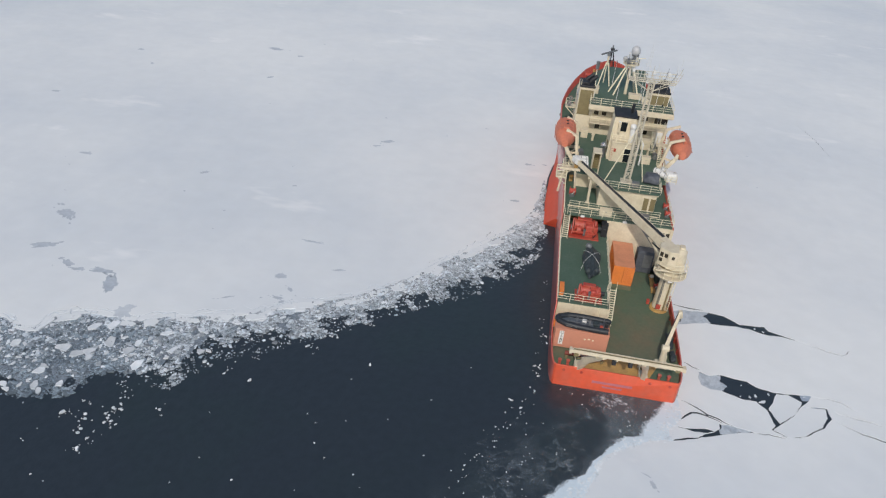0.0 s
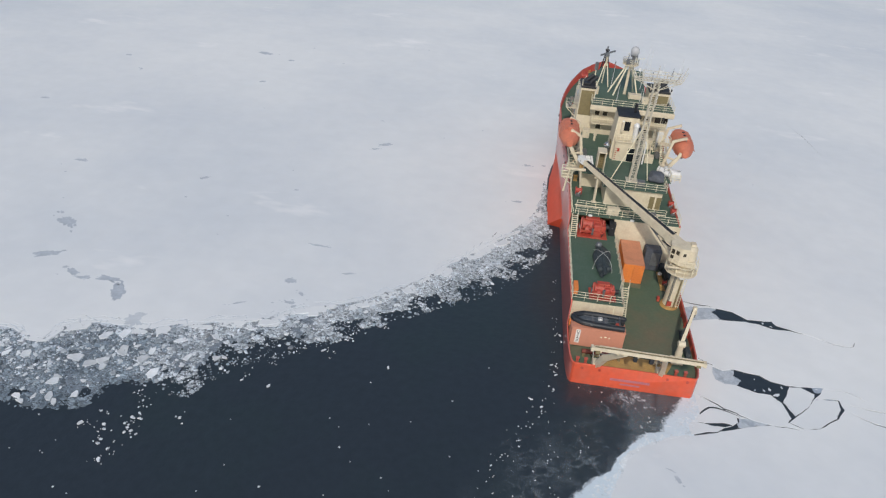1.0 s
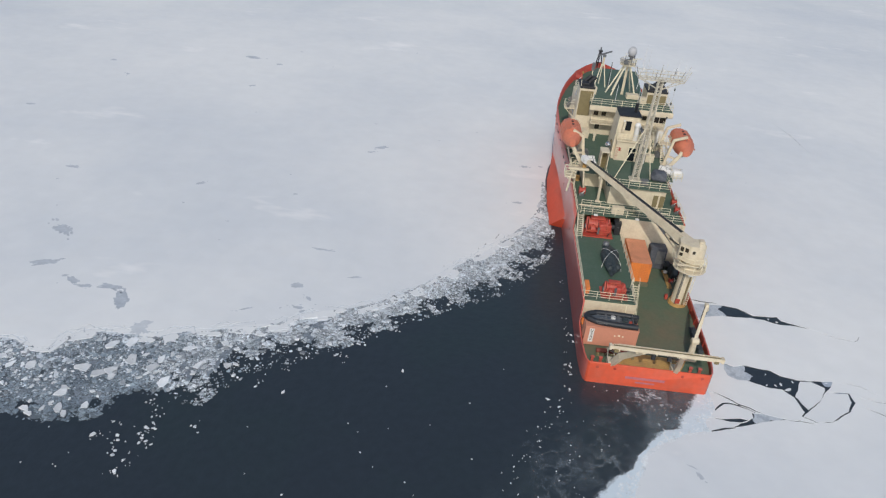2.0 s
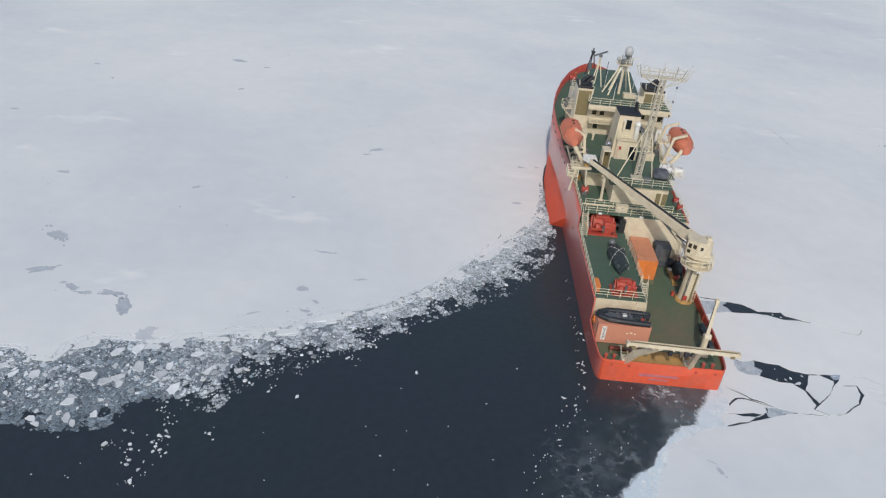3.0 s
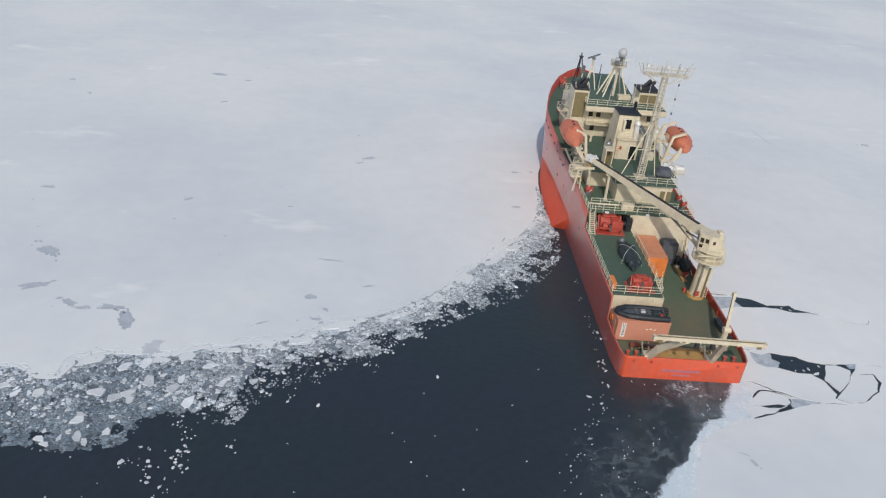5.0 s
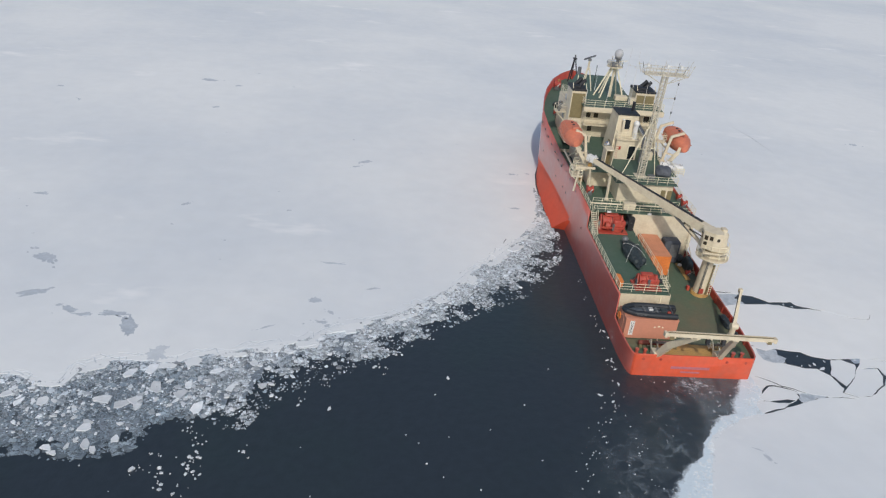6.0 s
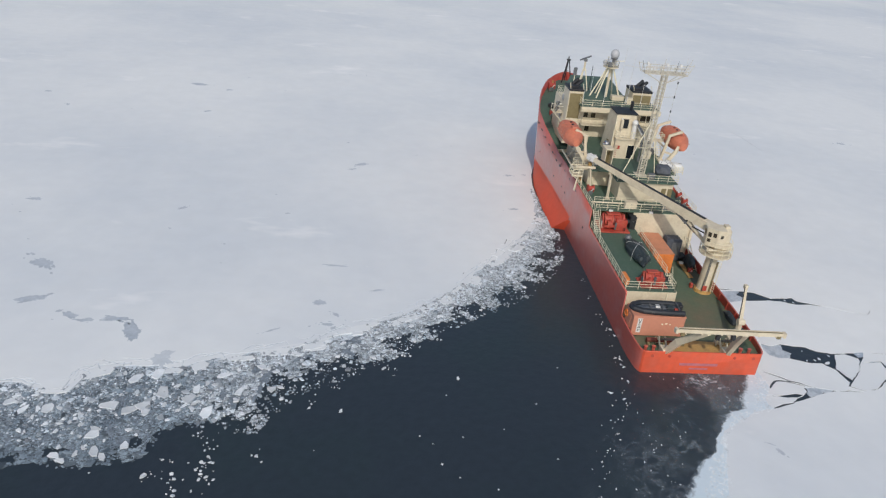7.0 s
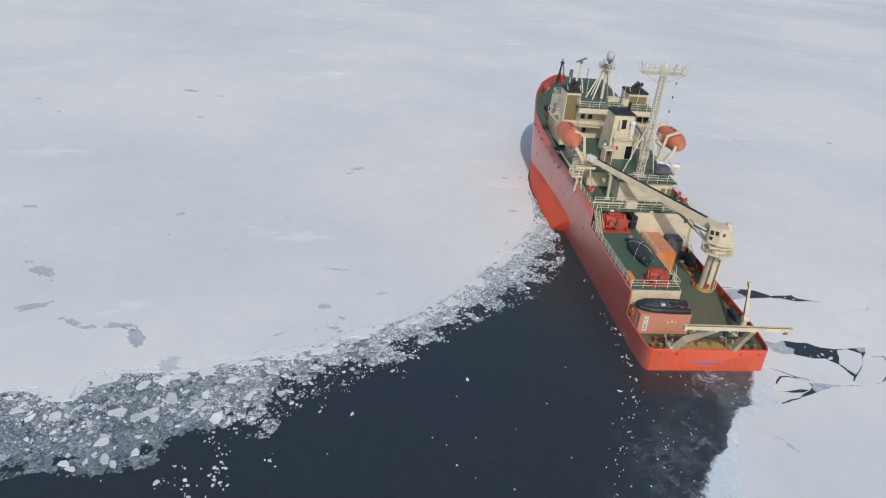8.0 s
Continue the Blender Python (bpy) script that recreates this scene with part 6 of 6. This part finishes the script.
stern_frame()
th = thing("stern_roller", "long red-brown steel roller lying across the stern", "roller", (-3.7, 2.3, MAIN))
part("barrel", tube((-1.9, 0, 0.55), (2.4, 0, 0.55), 0.26, 14), RUST, th, smooth=40)
for x in (-1.7, 2.2):
    part("chock", box(x - 0.15, x + 0.15, -0.35, 0.35, 0, 0.4, 0.03), OLIVE, th)
for x in (-4.1, 2.8):
    th = thing("frame_bracket", "open cream steel bracket at the gantry's foot", "bracket", (x, 1.5, MAIN), "gantry brackets")
    for dx in (-0.35, 0.35):
        part("cheek", beam((dx, -0.6, 0.05), (dx, 0.5, 1.2), 0.08, 0.3), RAIL, th)
        part("back_leg", beam((dx, 0.5, 1.2), (dx, 0.9, 0.05), 0.08, 0.16), RAIL, th)
    for k in range(3):
        part("cross_tube", tube((-0.35, -0.4 + 0.4 * k, 0.3 + 0.38 * k), (0.35, -0.4 + 0.4 * k, 0.3 + 0.38 * k), 0.06, 6), OLIVE, th)


def stern_davit():
    th = thing("knuckle_crane", "small cream knuckle crane by the starboard bulwark", "crane", (5.0, 3.4, MAIN))
    part("base", box(-0.65, 0.65, -0.6, 0.6, 0, 0.35, 0.04), CREAM, th)
    part("post", tube((0, 0, 0.3), (-0.1, -0.3, 2.7), 0.36, 12, 0.3), CREAM, th)
    part("joint", tube((-0.45, -0.3, 2.7), (0.3, -0.3, 2.7), 0.36, 12), CREAM, th)
    part("arm", beam((-0.1, -0.3, 2.6), (1.2, 2.8, 5.4), 0.4, 0.46, w2=0.3, h2=0.32, bev=0.03), CREAM, th)
    part("ram", tube((0.1, 0.3, 1.6), (0.55, 1.3, 3.6), 0.12, 8), GREY, th, "grey hydraulic ram")
    part("arm_head", box(1.0, 1.42, 2.65, 3.1, 5.15, 5.65, 0.06), CREAM, th)
    part("tip_arm", beam((1.3, 2.9, 5.3), (1.5, 3.1, 4.6), 0.26, 0.26), CREAM, th)
    part("hook", tube((1.5, 3.1, 4.6), (1.5, 3.1, 4.1), 0.08, 6), GREY, th)
    part("back_strut", tube((0.35, 0.7, 0.9), (1.15, 2.75, 5.2), 0.07, 7), CREAM, th)
    part("strut_foot", box(0.1, 0.6, 0.45, 0.95, 0.3, 1.0, 0.04), CREAM, th)
    for k in (0.25, 0.5, 0.75):
        part("tie", tube((-0.1 + 1.3 * k, -0.3 + 3.1 * k, 2.6 + 2.8 * k), (0.35 + 0.8 * k, 0.7 + 2.05 * k, 0.9 + 4.3 * k), 0.04, 5), GREY, th)
    part("hydraulic_hose", tube((-0.3, -0.2, 2.9), (0.9, 2.5, 5.55), 0.05, 6), BLACK, th)


stern_davit()

# bollards, fairleads and writing on the stern
for x, y in ((-6.1, 1.0), (-5.2, 1.0), (4.6, 1.0), (5.6, 1.0)):
    th = thing("mooring_bollard", "orange-red mooring bollard on the stern", "bollard", (x, y, MAIN), "stern bollards")
    part("post", tube((0, 0, 0), (0, 0, 0.55), 0.17, 12), HULL, th)
    part("cap", tube((0, 0, 0.52), (0, 0, 0.62), 0.22, 12), HULL, th)
part("name_bar", box(-2.4, 1.9, -0.04, 0.02, 1.05, 1.35), BLUEL, ship, "faded lettering bar on the transom")
part("port_bar", box(-1.2, 0.9, -0.04, 0.02, 0.55, 0.75), BLUEL, ship, "faded lettering bar on the transom")
for x in (-5.6, -3.7, 3.6, 5.7):
    part("fairlead", tube((x, -0.05, 2.2), (x, 0.1, 2.2), 0.17, 10), RED, ship, "mooring hole in the transom")
for y, z in ((26.3, 4.6), (34.6, 5.0), (37.6, 5.0), (39.9, 5.0), (44.8, 4.8), (54.0, 5.6), (32.3, 7.5), (36.4, 7.7), (39.5, 7.8), (41.8, 7.9), (45.5, 8.2), (49.0, 8.6), (52.0, 9.0), (55.0, 9.6)):
    p = side_point(y, z, -1)
    part("porthole", tube((p.x - 0.03, p.y, z), (p.x + 0.12, p.y, z), 0.16, 10), GLASS, ship, "small round porthole")
    part("rim", tube((p.x - 0.015, p.y, z), (p.x + 0.1, p.y, z), 0.21, 12), HULL, ship)


for y in (42.0, 44.2, 46.4, 48.6, 50.8, 53.0, 55.2):
    z = hull_top(y, -1) - 1.45
    p, q = side_point(y, z, -1), side_point(y + 0.55, z + 0.03, -1)
    part("freeing_slot", beam((p.x - 0.005, p.y, z), (q.x - 0.005, q.y, z + 0.03), 0.1, 0.2), BLACK, ship, "dark freeing slot in the bulwark")


# ---- more gear on the decks ----
def covered_pile(x, y, z, sx, sy, sz, seed, label, mat=TARP):
    th = thing("covered_gear", label, "deck gear", (x, y, z))
    bm = bmesh.new()
    bmesh.ops.create_icosphere(bm, subdivisions=3, radius=1.0)
    for v in bm.verts:
        q = v.co.copy()
        k = 1 + 0.3 * noise.noise(q * 1.5 + Vector((seed, 0, 0)))
        v.co = Vector((math.copysign(abs(q.x) ** 0.6, q.x) * sx * k, math.copysign(abs(q.y) ** 0.6, q.y) * sy * k, max(0.0, sz * 0.5 + q.z * sz * 0.55 * k)))
    part("cover", bm, mat, th, smooth=50)
    part("lashing", tube((-sx * 0.9, 0, sz * 0.9), (sx * 0.9, 0.1, sz * 0.95), 0.03, 5), GREY, th)


th = thing("machinery_crate", "dark slate machinery crate with a grey panel on the working deck", "crate", (4.35, 22.7, MAIN))
part("body", box(-1.15, 1.0, -0.55, 1.0, 0.1, 3.1, 0.06), SLATE, th)
part("panel", box(-0.3, 0.8, -0.59, -0.55, 0.9, 2.8, 0.02), GREY, th, "grey panel")
part("lid", box(-1.0, 0.85, -0.45, 0.9, 3.1, 3.25, 0.04), SLATE, th)
for x in (-0.8, 0.7):
    part("skid", box(x - 0.1, x + 0.1, -0.5, 0.95, 0, 0.12), GREY, th)
covered_pile(5.9, 22.6, MAIN, 0.45, 0.45, 1.0, 4.0, "small dark covered drum on the working deck")
covered_pile(6.35, 20.9, MAIN, 0.5, 1.1, 1.5, 8.0, "dark covered hose reel on the working deck")
covered_pile(6.35, 7.6, MAIN, 0.4, 1.3, 0.75, 3.0, "dark rope heap lying along the starboard bulwark")
covered_pile(6.4, 4.9, MAIN, 0.35, 0.9, 0.7, 6.0, "dark rope heap lying along the starboard bulwark")
covered_pile(4.2, 31.2, BOATD, 1.05, 1.05, 1.3, 5.0, "dark round covered tank on the boat deck", SLATE)
covered_pile(7.0, 33.55, BOATD - 0.42, 0.95, 0.8, 1.35, 9.0, "white covered stores on the lifeboat platform", WHITE)
covered_pile(6.2, 34.7, BOATD, 0.5, 0.6, 0.9, 2.0, "small white covered stores on the boat deck", WHITE)
th = thing("davit_winch", "white boat winch housing beside the starboard davit", "winch", (5.85, 42.7, BOATD))
part("housing", box(-0.45, 0.4, -0.4, 0.5, 0.0, 3.1, 0.08), WHITE, th)
part("cap", box(-0.5, 0.45, -0.45, 0.55, 3.1, 3.25, 0.04), CREAM, th)
part("drum", tube((-0.3, -0.55, 1.0), (0.3, -0.55, 1.0), 0.28, 14), GREY, th)
ladder((5.9, 37.4, BOATD), (5.9, 39.4, 13.3), 0.75, "cream steel stair to the starboard lifeboat")
part("boat_landing", box(5.2, 6.9, 39.4, 40.6, 13.2, 13.32, 0.02), CREAM, ship)
railing([(5.25, 39.5, 13.32), (5.25, 40.5, 13.32), (6.85, 40.5, 13.32), (6.85, 39.5, 13.32), (6.3, 39.45, 13.32)], "cream railing of the lifeboat landing", 0.6)
part("landing_post", tube((6.1, 40.4, BOATD), (6.1, 40.4, 13.2), 0.06, 7), RAIL, ship)
part("landing_post", tube((5.35, 40.4, BOATD), (5.35, 40.4, 13.2), 0.06, 7), RAIL, ship)


def raft(x, y, z, turn, label="white life raft canister in its cradle"):
    th = thing("life_raft", label, "life raft", (x, y, z), "life rafts", turn=turn)
    can = part("canister", tube((-0.66, 0, 0.55), (0.66, 0, 0.55), 0.42, 14), WHITE, th, smooth=40)
    for xx in (-0.35, 0.35):
        part("strap", tube((xx - 0.03, 0, 0.55), (xx + 0.03, 0, 0.55), 0.435, 14), GREY, can)
        part("cradle", box(xx - 0.08, xx + 0.08, -0.3, 0.3, 0, 0.25), GREY, th)


raft(-5.1, 33.0, BOATD, 10)
raft(-5.1, 34.0, BOATD, 10)
raft(-5.1, 35.0, BOATD, 10)
raft(5.4, 34.0, BOATD, -30)
raft(5.9, 33.0, BOATD, -30)


def red_gear(x, y, z, label, size=1.0):
    th = thing("hose_box", label, "deck gear", (x, y, z), "red deck gear")
    th.scale = (size, size, size)
    part("foot", box(-0.2, 0.2, -0.16, 0.16, 0, 0.3, 0.03), GREY, th)
    reel = part("reel", tube((-0.2, 0, 0.5), (0.2, 0, 0.5), 0.2, 12), RED, th)
    for dx in (-0.22, 0.22):
        part("flange", tube((dx - 0.03, 0, 0.5), (dx + 0.03, 0, 0.5), 0.32, 14), RED, reel)
    part("nozzle", tube((0.0, -0.25, 0.35), (0.12, -0.42, 0.62), 0.04, 6), WHITE, th, "white hose nozzle")


red_gear(-6.1, 29.6, WINCH_TOP, "large red hose reel on the deck by the rail", 1.7)
red_gear(6.6, 27.2, WINCH_TOP, "red hose reel on the deck by the rail", 1.3)
red_gear(6.6, 29.4, WINCH_TOP, "red hose reel on the deck by the rail", 1.3)
red_gear(5.75, 18.9, MAIN, "red hose reel on the working deck")


def searchlights():
    th = thing("searchlight_platform", "cream bracket platform carrying two silver searchlights", "searchlight", (-7.5, 49.7, 14.0))
    part("platform", box(-0.75, 0.95, -0.9, 0.9, 0, 0.1), CREAM, th)
    for y in (-0.8, 0.8):
        part("bracket", beam((0.9, y, 0.0), (0.9, y, -2.6), 0.12, 0.12), CREAM, th)
        part("bracket", beam((0.9, y, -1.4), (-0.6, y, 0.0), 0.1, 0.1), CREAM, th)
        part("rail", tube((-0.7, y, 1.0), (0.9, y, 1.0), 0.035, 6), RAIL, th)
        part("post", tube((-0.7, y, 0.05), (-0.7, y, 1.0), 0.035, 6), RAIL, th)
    part("rail", tube((-0.7, -0.8, 1.0), (-0.7, 0.8, 1.0), 0.035, 6), RAIL, th)
    for x, y, z in ((-0.1, -0.45, 1.5), (-0.25, -0.6, 0.75)):
        part("searchlight", tube((x, y - 0.28, z), (x, y + 0.25, z), 0.36, 16, 0.22), CHROME, th, "polished silver searchlight", smooth=40)
        part("yoke", tube((x, y, 0.1), (x, y, z - 0.2), 0.07, 8), GREY, th)


searchlights()
red_gear(-4.35, 68.4, fore_z(68.4), "large red hose reel on the foredeck", 2.2)
red_gear(-6.3, 57.3, fore_z(57.3), "red hose reel beside the bridge", 1.4)
covered_pile(-5.7, 60.4, fore_z(60.4) - 0.05, 0.55, 1.0, 0.9, 12.0, "dark covered gear on the foredeck")


def rope_coil(x, y, z, r):
    th = thing("rope_coil", "tan mooring rope coiled on the foredeck", "rope", (x, y, z))
    for k in range(3):
        bm = bmesh.new()
        ring = [(r * (1 - 0.12 * k) * math.cos(a), r * 1.5 * (1 - 0.12 * k) * math.sin(a), 0.1 + 0.16 * k) for a in np.linspace(0, 6.283, 17)]
        for a, b in zip(ring, ring[1:]):
            tube(a, b, 0.09, 6, bm=bm)
        part("turn", bm, YELLOW, th)


rope_coil(-3.4, 73.2, fore_z(73.2), 0.45)


def ring_buoy(x, y, z):
    th = thing("ring_buoy", "pale ring buoy hung on the funnel's side", "lifebuoy", (x, y, z), "ring buoys")
    bm = bmesh.new()
    ring = [(0, 0.38 * math.cos(a), 0.38 * math.sin(a)) for a in np.linspace(0, 6.283, 17)]
    for a, b in zip(ring, ring[1:]):
        tube(a, b, 0.08, 6, bm=bm)
    part("ring", bm, DOME, th)
    part("bracket", box(0.0, 0.1, -0.1, 0.1, -0.5, -0.4), GREY, th)


ring_buoy(-6.69, 50.0, 16.3)
ring_buoy(-6.69, 50.2, 13.2)
# ribs inside the starboard bulwark, in darker red for the shade there
for k in range(9):
    y = 3.5 + 2.2 * k
    part("bulwark_frame", beam((6.9, y, MAIN), (6.98, y, MAIN + 0.85), 0.05, 0.1), RED, ship)
th = thing("pallet", "worn yellow timber planks with a pale coiled hose", "pallet", (5.45, 19.6, MAIN))
for k in range(6):
    part("board", box(-0.3 + 0.1 * k, -0.22 + 0.1 * k, -2.1, 2.3, 0.1, 0.16), YELLOW, th)
for y in (-1.8, 0.0, 2.0):
    part("bearer", box(-0.32, 0.3, y - 0.06, y + 0.06, 0.0, 0.1), YELLOW, th)
part("hose_coil", tube((0.05, 1.7, 0.16), (0.05, 1.7, 0.36), 0.28, 16), WHITE, th, "pale coiled hose")
th = thing("davit_ladder", "cream boarding ladder stowed against the starboard bulwark", "ladder", (6.65, 19.4, MAIN))
for x in (-0.25, 0.25):
    part("stringer", beam((x, 0, 0.1), (x, 4.6, 2.9), 0.06, 0.12), RAIL, th)
for k in range(14):
    part("rung", tube((-0.25, 0.2 + 0.33 * k, 0.22 + 0.2 * k), (0.25, 0.2 + 0.33 * k, 0.22 + 0.2 * k), 0.03, 5), RAIL, th)
# bridge gallery below the aft windows
part("gallery", box(-4.4, -0.6, 45.0, 46.6, 13.3, 13.42), CREAM, ship)
railing([(-4.3, 46.4, 13.42), (-4.3, 45.1, 13.42), (-0.7, 45.1, 13.42), (-0.7, 46.4, 13.42)], "cream railing of the bridge gallery", 1.2)
part("gallery", box(1.9, 7.0, 45.0, 46.6, 13.3, 13.42), CREAM, ship)
railing([(2.0, 46.4, 13.42), (2.0, 45.1, 13.42), (6.9, 45.1, 13.42), (6.9, 46.4, 13.42)], "cream railing of the bridge gallery", 1.2)


# ---- fittings of the upper decks ----
def mushroom_vent(x, y, z, h=1.0, r=0.3, mat=CREAM):
    th = thing("mushroom_vent", "cream mushroom ventilator standing on deck", "ventilator", (x, y, z), "deck ventilators")
    part("trunk", tube((0, 0, 0), (0, 0, h), r * 0.6, 10), mat, th)
    part("cap", tube((0, 0, h - 0.08), (0, 0, h + 0.2), r, 12, r * 0.7), mat, th)


def locker(x, y, z, w, d, h, mat=CREAM, label="cream steel locker on deck"):
    th = thing("deck_locker", label, "locker", (x, y, z), "deck lockers")
    part("body", box(-w / 2, w / 2, -d / 2, d / 2, 0, h, 0.03), mat, th)
    part("lid", box(-w / 2 - 0.04, w / 2 + 0.04, -d / 2 - 0.04, d / 2 + 0.04, h, h + 0.07, 0.02), mat, th)
    part("handle", tube((-0.12, -d / 2 - 0.05, h * 0.7), (0.12, -d / 2 - 0.05, h * 0.7), 0.025, 6), GREY, th)


for x, y in ((-3.6, 43.6), (4.4, 40.4), (3.2, 44.2)):
    mushroom_vent(x, y, BOATD)
th = thing("vent_trunk", "tall cream ventilation trunk open at its back on the boat deck", "ventilator", (-3.45, 33.15, BOATD))
part("side_plate", box(-0.55, -0.43, -0.9, 0.9, 0, 2.7, 0.02), CREAM, th)
part("side_plate", box(0.43, 0.55, -0.9, 0.9, 0, 2.7, 0.02), CREAM, th)
part("top_plate", box(-0.6, 0.6, -0.95, 0.95, 2.7, 2.85, 0.03), CREAM, th)
part("back_plate", box(-0.43, 0.43, 0.3, 0.42, 0, 2.7), OLIVE, th, "shaded louvre back")
for k in range(7):
    part("louvre", box(-0.43, 0.43, 0.18, 0.3, 0.3 + 0.34 * k, 0.34 + 0.34 * k), OLIVE, th)
locker(3.9, 37.6, BOATD, 1.2, 0.9, 1.0)
locker(4.2, 43.0, BOATD, 1.4, 1.0, 1.4)
locker(-4.9, 44.8, BOATD, 1.0, 1.2, 1.2)
locker(-6.3, 34.6, WINCH_TOP, 0.5, 0.6, 0.7, YELLOW, "small yellow locker box on the side deck")
locker(1.9, 29.1, BOATD, 0.9, 0.6, 0.7, GREY, "grey locker box at the boat deck rail")
locker(-1.6, 25.4, WINCH_TOP, 1.6, 0.7, 0.9)
locker(3.4, 25.4, WINCH_TOP, 1.2, 0.6, 0.8, GREY, "grey locker box on the walkway")
locker(-4.0, 50.6, BRIDGE, 0.9, 1.0, 1.0)
locker(3.4, 48.2, BRIDGE, 1.0, 0.8, 0.9)
locker(-6.7, 9.2, UPPER, 0.45, 1.8, 0.7, CONT, "orange gear box by the winch deck rail")
ladder((5.4, 41.4, BOATD), (5.4, 44.9, 13.42), 0.7, "cream steel stair up to the bridge gallery")
railing([(-5.8, 39.8, BOATD), (-5.8, 46.0, BOATD)])
railing([(6.2, 39.8, BOATD), (6.2, 46.0, BOATD)])


def pipe_run(pts, r, mat, label):
    th = thing("pipe_run", label, "pipe", pts[0], "deck pipes")
    base = Vector(pts[0])
    for a, b in zip(pts, pts[1:]):
        part("pipe", tube(Vector(a) - base, Vector(b) - base, r, 8), mat, th)


pipe_run([(2.2, 36.0, BOATD), (2.2, 36.0, BOATD + 4.2), (1.4, 37.6, BOATD + 5.4)], 0.16, GREY, "grey pipe rising beside the casing")
pipe_run([(2.9, 36.6, BOATD), (2.9, 36.6, BOATD + 3.2), (1.7, 38.0, BOATD + 4.6)], 0.12, WHITE, "white pipe rising beside the casing")
pipe_run([(-6.6, 26.6, WINCH_TOP + 0.1), (-2.0, 26.6, WINCH_TOP + 0.1), (5.4, 26.6, WINCH_TOP + 0.1)], 0.09, RAIL, "cream pipe along the walkway")
pipe_run([(-2.2, 7.18, MAIN), (-2.2, 7.18, UPPER - 0.3)], 0.08, RAIL, "cream pipe on the winch deck end wall")

# flood lamps under the walkway
for x in (-4.6, 0.9):
    th = thing("flood_lamp", "white flood lamp at the walkway edge", "lamp", (x, 24.15, WINCH_TOP - 0.05), "flood lamps")
    part("housing", box(-0.25, 0.25, -0.28, 0.0, 0, 0.24, 0.04), WHITE, th)
    part("bracket", box(-0.06, 0.06, -0.05, 0.1, 0, 0.1), GREY, th)
def aerial(p, q, label):
    """A thin wire that sags a little between two masts."""
    p, q = Vector(p), Vector(q)
    th = thing("aerial_wire", label, "wire", p, "aerial wires")
    pts = [(q - p) * (k / 8) - Vector((0, 0, 0.2 * math.sin(math.pi * k / 8))) for k in range(9)]
    for a, b in zip(pts, pts[1:]):
        part("wire", tube(a, b, 0.008, 4), RAIL, th)


aerial((1.2, 51.8, 22.6), (-1.6, 30.5, 25.6), "thin aerial wire between the two masts")
aerial((2.6, 51.6, 21.6), (3.6, 30.6, 25.9), "thin aerial wire between the two masts")
whip(2.9, 47.6, BRIDGE, 8.4, 0.1)
for x, y, h in ((-4.4, 46.6, 2.2), (-1.0, 47.0, 3.0), (2.4, 46.8, 2.6), (5.0, 47.2, 3.4), (7.2, 48.0, 2.4), (6.9, 53.0, 4.0)):
    whip(x, y, BRIDGE, h, 0.1)


# black box added in place of the shade in the winch recess
locker(-1.5, 24.0, UPPER, 0.8, 1.3, 1.7, BLACK, "black box standing for the dark recess beside the trawl winch")
